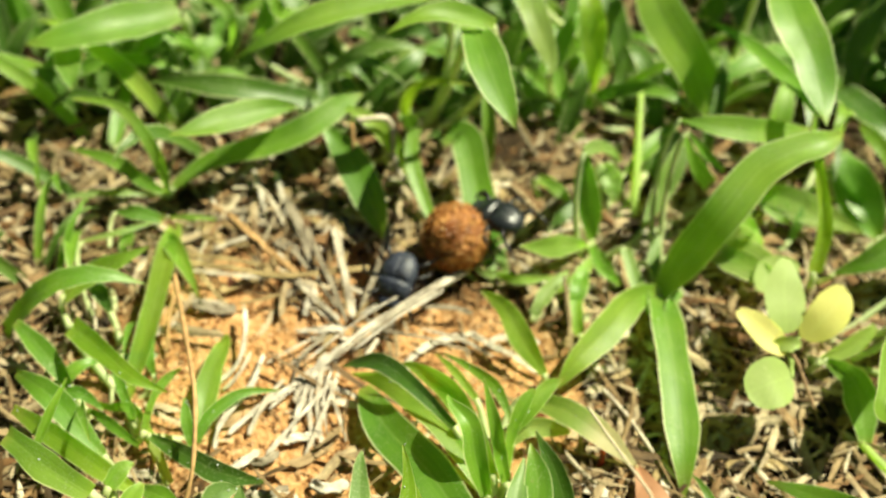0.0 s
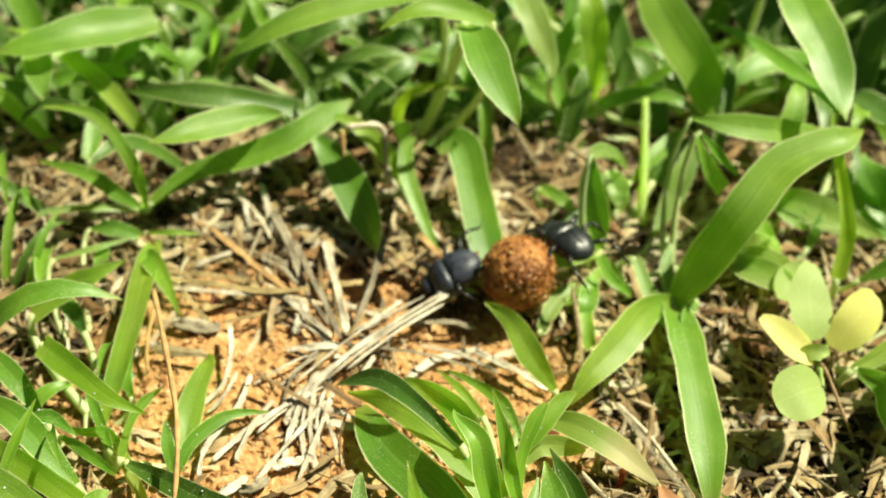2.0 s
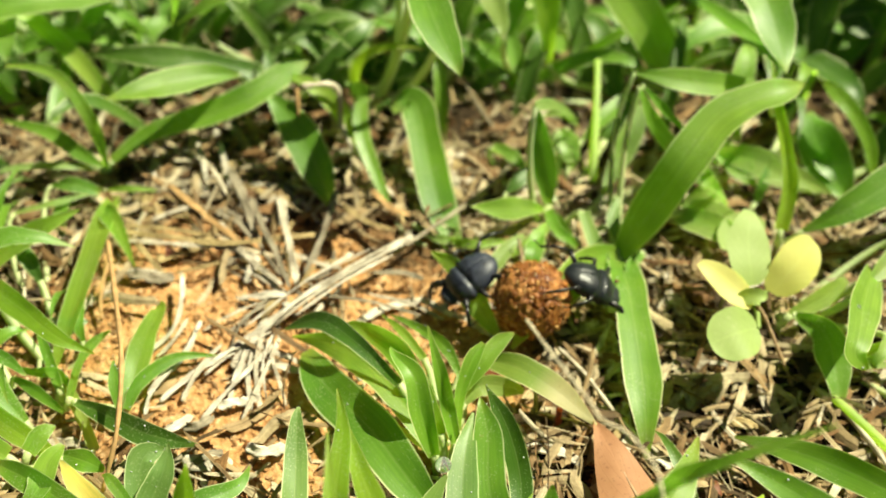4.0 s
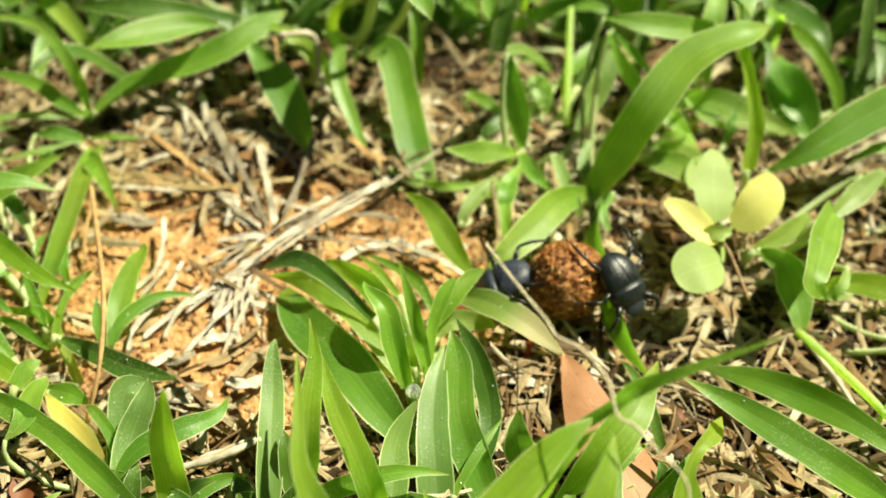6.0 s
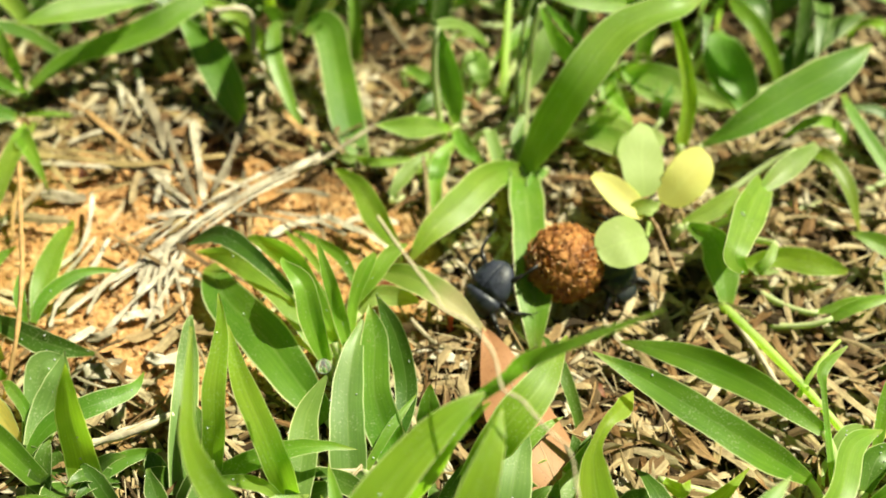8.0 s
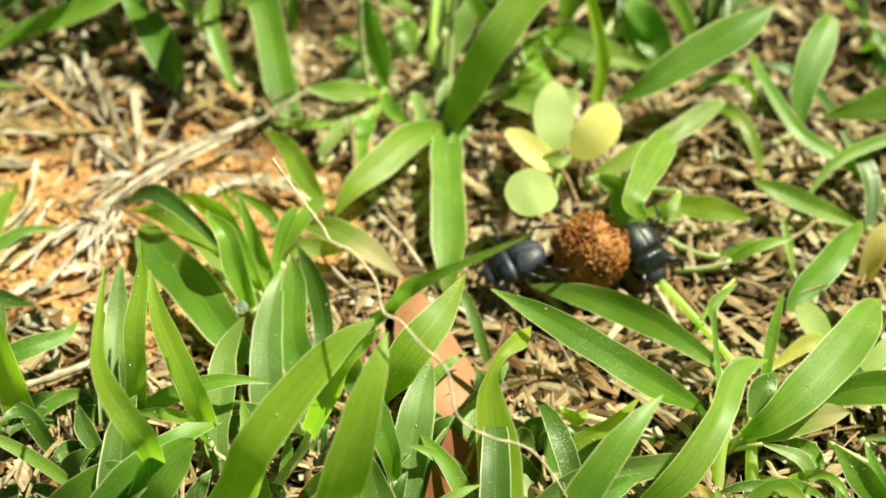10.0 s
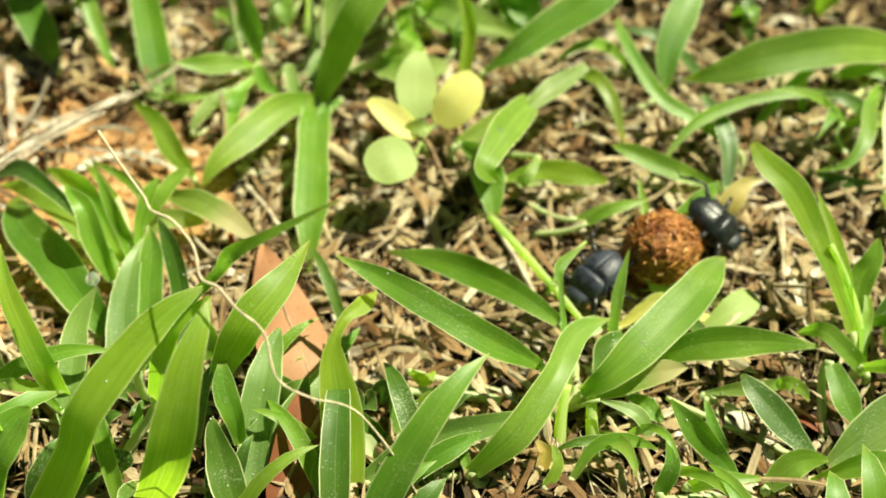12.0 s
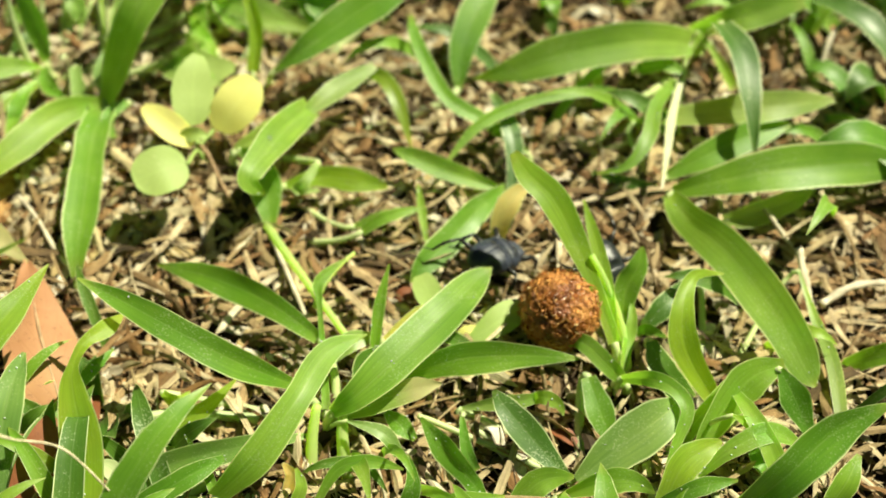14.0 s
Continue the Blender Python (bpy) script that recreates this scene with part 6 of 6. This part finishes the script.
# ---- litter and fill ----
def scatter(name, count, area, length, radius, material, label, category, lift=0.0015, bare=0.25, seed=1, sides=4, tilt=0.25, flats=(0.3, 0.9)):
    rnd = random.Random(seed)
    verts, faces = [], []
    x0, x1, y0, y1 = area
    made = 0
    while made < count:
        x, y = rnd.uniform(x0, x1), rnd.uniform(y0, y1)
        if ((x + 0.020) * 17) ** 2 + ((y + 0.036) * 27) ** 2 < 1.0 and rnd.random() > bare:
            continue
        # litter is halved on the far side; the dark ground stands in for shade
        if y > 0.028 and rnd.random() < 0.5:
            continue
        made += 1
        ln = rnd.uniform(*length)
        q = rnd.uniform(0, 6.28)
        d = Vector((math.cos(q), math.sin(q), rnd.gauss(0, tilt))).normalized()
        n = d.cross(Vector((0, 0, 1))).normalized()
        u = n.cross(d)
        spin = rnd.gauss(0, 0.5)
        n, u = n * math.cos(spin) + u * math.sin(spin), u * math.cos(spin) - n * math.sin(spin)
        r = rnd.uniform(*radius)
        flat = rnd.uniform(*flats)
        c = Vector((x, y, relief(x, y) + rnd.uniform(0, lift)))
        bend = n * rnd.gauss(0, 0.06) * ln + u * rnd.gauss(0, 0.035) * ln
        base = len(verts)
        curl = rnd.gauss(0, 0.9)
        cut = (rnd.uniform(0.1, 0.9), rnd.uniform(0.05, 0.6))
        steps = (-0.5, -0.4, -0.2, 0.0, 0.2, 0.4, 0.5)
        rings = len(steps)
        for k, s in enumerate(steps):
            w = r * (cut[0] if k == 0 else cut[1] if k == rings - 1 else rnd.uniform(0.75, 1.15))
            p = c + d * ln * s + bend * (1 - 4 * s * s) + n * rnd.gauss(0, 0.12) * r
            g = curl * s
            nn, uu = n * math.cos(g) + u * math.sin(g), u * math.cos(g) - n * math.sin(g)
            for j in range(sides):
                a = 6.2832 * j / sides
                slant = d * math.cos(a) * r * (0.9 if k in (0, rings - 1) else 0.0)
                verts.append(p + slant + nn * math.cos(a) * w + uu * math.sin(a) * w * flat)
        for k in range(rings - 1):
            for j in range(sides):
                faces.append((base + k * sides + j, base + k * sides + (j + 1) % sides, base + (k + 1) * sides + (j + 1) % sides, base + (k + 1) * sides + j))
        faces.append(tuple(base + j for j in reversed(range(sides))))
        faces.append(tuple(base + (rings - 1) * sides + j for j in range(sides)))
    me = bpy.data.meshes.new(name)
    me.from_pydata(verts, [], faces)
    me.materials.append(material)
    uvs = me.uv_layers.new(name="UVMap")
    where = np.empty(len(me.loops), dtype=np.int32)
    me.loops.foreach_get("vertex_index", where)
    around = np.abs((where % sides) / sides * 2 - 1)
    along = (where // sides) % 7 / 6
    uvs.data.foreach_set("uv", np.stack([around, along], 1).astype(np.float32).ravel())
    return tagged(new(name, me), label, category, kind="stuff")


AREA = (-0.20, 0.33, -0.19, 0.18)
scatter("grass_litter", 14000, AREA, (0.004, 0.015), (0.00035, 0.0013), LITTER, "brown flat dry grass litter matted on the soil", "litter", 0.0034, 0.05, 1, 4, 0.15, (0.10, 0.28))
scatter("litter_fibre", 6500, AREA, (0.007, 0.026), (0.00010, 0.0003), LITTER, "fine brown litter fibres matted on the soil", "litter", 0.003, 0.05, 4, 4, 0.16, (0.4, 0.9))
scatter("straw_litter", 3600, AREA, (0.005, 0.022), (0.0003, 0.0009), PALE_LITTER, "bleached flat straw pieces lying on the soil", "straw", 0.0050, 0.22, 2, 4, 0.20, (0.15, 0.45))
scatter("soil_crumbs", 7000, (-0.10, 0.08, -0.10, 0.04), (0.0003, 0.0016), (0.0002, 0.0008), CRUMB, "orange crumbs of sandy soil", "soil", 0.0003, 1.0, 3)


def far_grass(name, count, seed, material, keep, spread=0.55):
    rnd = random.Random(seed)
    bm = bmesh.new()
    made = 0
    while made < count:
        x, y = rnd.gauss(0.07, spread), rnd.gauss(0.0, spread)
        if not keep(x, y, rnd):
            continue
        made += 1
        q = rnd.uniform(0, 6.28)
        ln = rnd.uniform(0.02, 0.055)
        d = Vector((math.cos(q), math.sin(q), 0))
        z = relief(x, y)
        a = Vector((x, y, z - 0.001))
        b = a + d * ln * rnd.uniform(0.5, 0.95) + Vector((0, 0, ln * rnd.uniform(0.15, 0.7)))
        m = a.lerp(b, 0.5) + Vector((0, 0, ln * 0.22))
        ribbon(bm, a, m, b, rnd.uniform(0.005, 0.010), 6, 0.2, (0, -0.3, 0.95))
    ob = new(name, mesh_of(name, bm, material))
    return tagged(ob, "green grass blades of the surrounding lawn", "grass", kind="stuff")


def outside(x, y, rnd):
    seen = -0.10 < x < 0.235 and -0.125 < y < 0.06
    return not seen


def beyond(x, y, rnd):
    return math.hypot(x - 0.07, y) > 0.6


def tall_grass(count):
    """Taller blades behind the tufts, mostly unseen, added to shade the far corner."""
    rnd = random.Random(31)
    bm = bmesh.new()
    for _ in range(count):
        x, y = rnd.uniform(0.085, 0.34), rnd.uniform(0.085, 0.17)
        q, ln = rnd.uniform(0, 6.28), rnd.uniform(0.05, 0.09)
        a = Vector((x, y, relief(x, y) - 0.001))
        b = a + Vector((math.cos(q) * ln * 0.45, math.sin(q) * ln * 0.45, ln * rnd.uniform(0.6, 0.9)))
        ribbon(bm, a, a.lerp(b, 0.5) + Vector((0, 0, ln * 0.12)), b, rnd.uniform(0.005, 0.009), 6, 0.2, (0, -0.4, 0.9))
    tagged(new("tall_grass", mesh_of("tall_grass", bm, DEEP_SHADED)), "tall deep green grass added behind the tufts to cast shade", "grass", kind="stuff")


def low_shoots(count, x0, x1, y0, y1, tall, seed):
    """Short blades closing the gaps at tuft feet, darkened to stand for shade."""
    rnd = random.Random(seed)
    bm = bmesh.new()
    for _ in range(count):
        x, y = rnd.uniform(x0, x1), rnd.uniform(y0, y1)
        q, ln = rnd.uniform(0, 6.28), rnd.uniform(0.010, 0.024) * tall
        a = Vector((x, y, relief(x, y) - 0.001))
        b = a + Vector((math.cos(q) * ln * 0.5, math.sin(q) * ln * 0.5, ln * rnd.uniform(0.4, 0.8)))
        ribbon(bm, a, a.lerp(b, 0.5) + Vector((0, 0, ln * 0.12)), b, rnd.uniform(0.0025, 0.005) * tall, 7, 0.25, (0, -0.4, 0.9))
    tagged(new("low_grass_shoots", mesh_of("low_grass_shoots", bm, DEEP_SHADED)), "short green shoots at the foot of tufts, darkened to imitate shade", "grass", kind="stuff")


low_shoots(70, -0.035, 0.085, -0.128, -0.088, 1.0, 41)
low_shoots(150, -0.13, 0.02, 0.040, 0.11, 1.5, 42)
tall_grass(420)
far_grass("lawn", 3400, 11, GREEN, outside)
far_grass("lawn_grass", 3800, 12, DEEP_SHADED, outside)
far_grass("lawn_blades", 500, 13, LIGHT, outside)
far_grass("far_lawn", 9000, 14, GREEN, beyond, 1.6)


def undergrowth(name, count, seed, material):
    """Short blades between the tufts."""
    rnd = random.Random(seed)
    bm = bmesh.new()
    made = 0
    while made < count:
        x, y = rnd.uniform(-0.13, 0.26), rnd.uniform(-0.13, 0.10)
        green = y > 0.012 or x < -0.065 or y < -0.095 or (x > 0.15 and y > -0.02) or x > 0.2
        if not green and rnd.random() > 0.035:
            continue
        q = rnd.uniform(0, 6.28)
        if -0.03 < x < 0.085 and (-0.02 < y < 0.02 or (y < 0.05 and math.sin(q) < 0.1)):
            continue
        made += 1
        big = 1.8 if y > 0.02 else 1.25
        ln = rnd.uniform(0.014, 0.034) * big
        a = Vector((x, y, relief(x, y) - 0.001))
        b = a + Vector((math.cos(q) * ln * rnd.uniform(0.4, 0.95), math.sin(q) * ln * rnd.uniform(0.4, 0.95), ln * rnd.uniform(0.15, 0.7)))
        m = a.lerp(b, 0.5) + Vector((0, 0, ln * 0.2))
        ribbon(bm, a, m, b, rnd.uniform(0.0016, 0.0036) * big, 7, 0.25, (0, -0.4, 0.9))
    ob = new(name, mesh_of(name, bm, material))
    return tagged(ob, "short green grass shoots between larger tufts", "grass", kind="stuff")


undergrowth("grass_shoots", 60, 21, DEEP_SHADED)
undergrowth("grass_shoots", 70, 22, GREEN)
undergrowth("grass_shoots", 40, 23, LIGHT)

# ---- what moves ----
def motions():
    pushed_at = Vector((53, -7, 2)) * MM - pushed.parent.location
    walk(beetle_a, [
        (0.0, pose(-9.8 * MM, -10.2 * MM, 4.1 * MM, 0, 26, 255)),
        (0.5, pose(-2.7 * MM, -8.3 * MM, 4.3 * MM, 0, 26, 245)),
        (1.0, pose(-0.9 * MM, -5.0 * MM, 4.7 * MM, 0, 28, 225)),
        (1.5, pose(0.5 * MM, -3.1 * MM, 4.8 * MM, 0, 28, 215)),
        (2.0, pose(3.6 * MM, -4.4 * MM, 4.9 * MM, 0, 26, 205)),
        (2.5, pose(5.2 * MM, -3.9 * MM, 5.2 * MM, 0, 28, 232)),
        (2.7, pose(8.2 * MM, -4.8 * MM, 5.3 * MM, 0, 28, 222)),
        (3.4, pose(14.7 * MM, -14.0 * MM, 6.7 * MM, 0, 28, 220)),
        (4.1, pose(21.2 * MM, -23.3 * MM, 7.9 * MM, 0, 28, 217)),
        (4.8, pose(27.6 * MM, -32.7 * MM, 9.3 * MM, 0, 28, 215)),
        (5.0, pose(28.6 * MM, -32.6 * MM, 8.9 * MM, 0, 30, 209)),
        (5.5, pose(29.6 * MM, -31.8 * MM, 7.5 * MM, 0, 30, 195)),
        (6.0, pose(34.5 * MM, -38.4 * MM, 5.9 * MM, 0, 32, 195)),
        (6.5, pose(36.2 * MM, -39.1 * MM, 5.5 * MM, 0, 38, 215)),
        (7.0, pose(39.2 * MM, -44.8 * MM, 6.5 * MM, 0, 48, 240)),
        (7.5, pose(42.3 * MM, -45.4 * MM, 6.6 * MM, 0, 48, 240)),
        (7.7, pose(43.6 * MM, -39.0 * MM, 6.4 * MM, 0, 44, 237)),
        (8.0, pose(47.5 * MM, -45.0 * MM, 5.6 * MM, 0, 36, 232)),
        (8.4, pose(52.8 * MM, -50.7 * MM, 5.2 * MM, 0, 30, 226)),
        (9.1, pose(62.1 * MM, -54.1 * MM, 4.7 * MM, 0, 24, 216)),
        (9.8, pose(71.3 * MM, -48.7 * MM, 4.4 * MM, 0, 20, 205)),
        (10.0, pose(71.8 * MM, -51.7 * MM, 6.2 * MM, 0, 20, 204)),
        (10.5, pose(88.2 * MM, -60.1 * MM, 11.4 * MM, 0, 20, 201)),
        (11.0, pose(110.2 * MM, -64.7 * MM, 11.3 * MM, 0, 10, 198)),
        (11.5, pose(112.7 * MM, -66.9 * MM, 9.4 * MM, 0, 2, 205)),
        (12.0, pose(120.0 * MM, -62.0 * MM, 5.0 * MM, 0, 16, 225)),
        (12.5, pose(127.5 * MM, -61.2 * MM, 4.5 * MM, 0, 30, 252)),
        (13.0, pose(133.4 * MM, -56.4 * MM, 5.0 * MM, 0, 32, 230)),
        (13.2, pose(139.6 * MM, -57.9 * MM, 4.5 * MM, 0, 26, 155)),
        (13.3, pose(139.5 * MM, -56.5 * MM, 4.0 * MM, 0, 22, 90)),
        (13.5, pose(139.4 * MM, -55.5 * MM, 3.9 * MM, 0, 20, 45)),
        (14.0, pose(146.1 * MM, -54.1 * MM, 4.2 * MM, 0, 20, 38)),
    ])
    walk(beetle_b, [
        (0.0, pose(13.0 * MM, 4.9 * MM, 10.4 * MM, 0, 8, 150)),
        (0.5, pose(18.6 * MM, 4.4 * MM, 12.0 * MM, 0, 8, 150)),
        (1.0, pose(19.6 * MM, 6.1 * MM, 13.0 * MM, 0, 8, 150)),
        (1.5, pose(23.1 * MM, 3.3 * MM, 11.8 * MM, 0, 8, 140)),
        (2.0, pose(28.2 * MM, 0.8 * MM, 10.9 * MM, 0, 8, 130)),
        (2.5, pose(32.0 * MM, 3.6 * MM, 8.7 * MM, 0, 8, 116)),
        (2.7, pose(38.3 * MM, -0.6 * MM, 5.7 * MM, 0, 8, 110)),
        (3.4, pose(41.3 * MM, -13.1 * MM, 7.4 * MM, 0, 28, 30)),
        (4.1, pose(44.2 * MM, -25.1 * MM, 9.2 * MM, 0, 32, 0)),
        (4.8, pose(47.2 * MM, -37.2 * MM, 11.0 * MM, 0, 36, -46)),
        (5.0, pose(45.9 * MM, -37.5 * MM, 12.3 * MM, 0, 36, -48)),
        (5.5, pose(50.6 * MM, -37.2 * MM, 10.4 * MM, 0, 36, -48)),
        (6.0, pose(56.6 * MM, -39.6 * MM, 10.9 * MM, 0, 38, -48)),
        (6.5, pose(58.4 * MM, -36.1 * MM, 11.7 * MM, 0, 38, -48)),
        (7.0, pose(58.5 * MM, -36.5 * MM, 10.9 * MM, 0, 38, -50)),
        (7.5, pose(65.6 * MM, -29.6 * MM, 10.6 * MM, 0, 38, -50)),
        (7.7, pose(67.9 * MM, -29.4 * MM, 9.4 * MM, 0, 36, -50)),
        (8.0, pose(71.6 * MM, -36.4 * MM, 4.8 * MM, 0, 34, -50)),
        (8.4, pose(76.5 * MM, -42.9 * MM, 2.7 * MM, 0, 32, -50)),
        (9.1, pose(85.2 * MM, -47.5 * MM, 4.2 * MM, 0, 32, -50)),
        (9.8, pose(93.8 * MM, -43.1 * MM, 7.7 * MM, 0, 32, -52)),
        (10.0, pose(97.5 * MM, -46.4 * MM, 7.1 * MM, 0, 32, -54)),
        (10.5, pose(111.2 * MM, -51.6 * MM, 5.9 * MM, 0, 34, -62)),
        (11.0, pose(128.4 * MM, -49.1 * MM, 5.4 * MM, 0, 28, -52)),
        (11.5, pose(131.2 * MM, -49.4 * MM, 5.7 * MM, 0, 24, -42)),
        (12.0, pose(144.7 * MM, -46.2 * MM, 5.6 * MM, 0, 24, -38)),
        (12.5, pose(152.1 * MM, -48.9 * MM, 5.1 * MM, 0, 24, -42)),
        (13.0, pose(160.0 * MM, -47.6 * MM, 4.7 * MM, 0, 26, -48)),
        (13.2, pose(161.2 * MM, -54.9 * MM, 4.6 * MM, 0, 26, -50)),
        (13.5, pose(170.2 * MM, -54.5 * MM, 4.5 * MM, 0, 26, -52)),
        (14.0, pose(169.6 * MM, -54.7 * MM, 4.2 * MM, 0, 26, -60)),
    ])
    # the ball turns by the way it rolls
    way = [
        (0.0, 2.6, 0.6),
        (0.5, 10.8, -3.2),
        (1.0, 14.7, -3.7),
        (1.5, 15.3, -5.3),
        (2.0, 17.3, -5.5),
        (2.5, 19.0, 0.9),
        (2.7, 24.2, -9.3),
        (3.4, 28.7, -18.7),
        (4.1, 33.2, -28.1),
        (4.8, 37.6, -37.4),
        (5.0, 38.1, -38.9),
        (5.5, 39.8, -36.3),
        (6.0, 46.8, -37.7),
        (6.5, 49.7, -34.4),
        (7.0, 47.3, -35.0),
        (7.5, 55.3, -31.5),
        (7.7, 58.2, -31.4),
        (8.0, 62.1, -38.7),
        (8.4, 67.3, -45.6),
        (9.1, 76.4, -50.8),
        (9.8, 85.5, -46.9),
        (10.0, 87.2, -48.1),
        (10.5, 101.6, -56.7),
        (11.0, 121.7, -61.5),
        (11.5, 122.3, -63.6),
        (12.0, 133.4, -56.1),
        (12.5, 139.4, -54.8),
        (13.0, 147.7, -55.1),
        (13.2, 156.9, -67.5),
        (13.5, 160.4, -68.0),
        (14.0, 160.0, -68.8),
    ]
    turn = Matrix.Identity(3)
    rows, last = [], way[0]
    fine = [way[0]]
    for (t0, x0, y0), (t1, x1, y1) in zip(way, way[1:]):
        n = max(1, math.ceil(math.hypot(x1 - x0, y1 - y0) / 6.5))
        fine += [(t0 + (t1 - t0) * k / n, x0 + (x1 - x0) * k / n, y0 + (y1 - y0) * k / n) for k in range(1, n + 1)]
    for t, x, y in fine:
        step = Vector(((x - last[1]) * MM, (y - last[2]) * MM, 0))
        if step.length > 1e-6:
            turn = Matrix.Rotation(step.length / BALL_R, 3, Vector((0, 0, 1)).cross(step)) @ turn
        rows.append((t, Matrix.Translation((x * MM, y * MM, BALL_R + 0.0003)) @ turn.to_4x4()))
        last = (t, x, y)
    walk(ball, rows)
    # the legs swing fore and aft in turn
    for n, legs in enumerate((legs_a, legs_b)):
        for k, (leg, hip, s, name) in enumerate(legs):
            swing = 16 if name == "hind_leg" else 22
            rows = []
            for i in range(57):
                a = swing * math.sin(i * 1.25 + k * 2.1 + n)
                rows.append((i * 0.25, pose(*hip, s * 6 * math.cos(i * 1.25 + k * 2.1 + n), 0, a)))
            walk(leg, rows)

    # one hanging blade is pressed edge-on while the ball rolls past it
    axis = Vector((0.003, -0.054, 0.002)).normalized()
    hold = Matrix.Translation(pushed_at)
    rows = []
    for t, a in ((0, 0), (4.8, 0), (5.2, 25), (5.6, 60), (6.2, 74), (6.9, 74), (7.3, 55), (7.6, 20), (8.2, 0), (14, 0)):
        rows.append((t, hold @ Matrix.Translation((a * 0.00004, 0, 0)) @ Matrix.Rotation(radians(a * 0.04), 4, 'Z') @ Matrix.Rotation(radians(a), 4, axis) @ hold.inverted()))
    walk(pushed, rows)


motions()
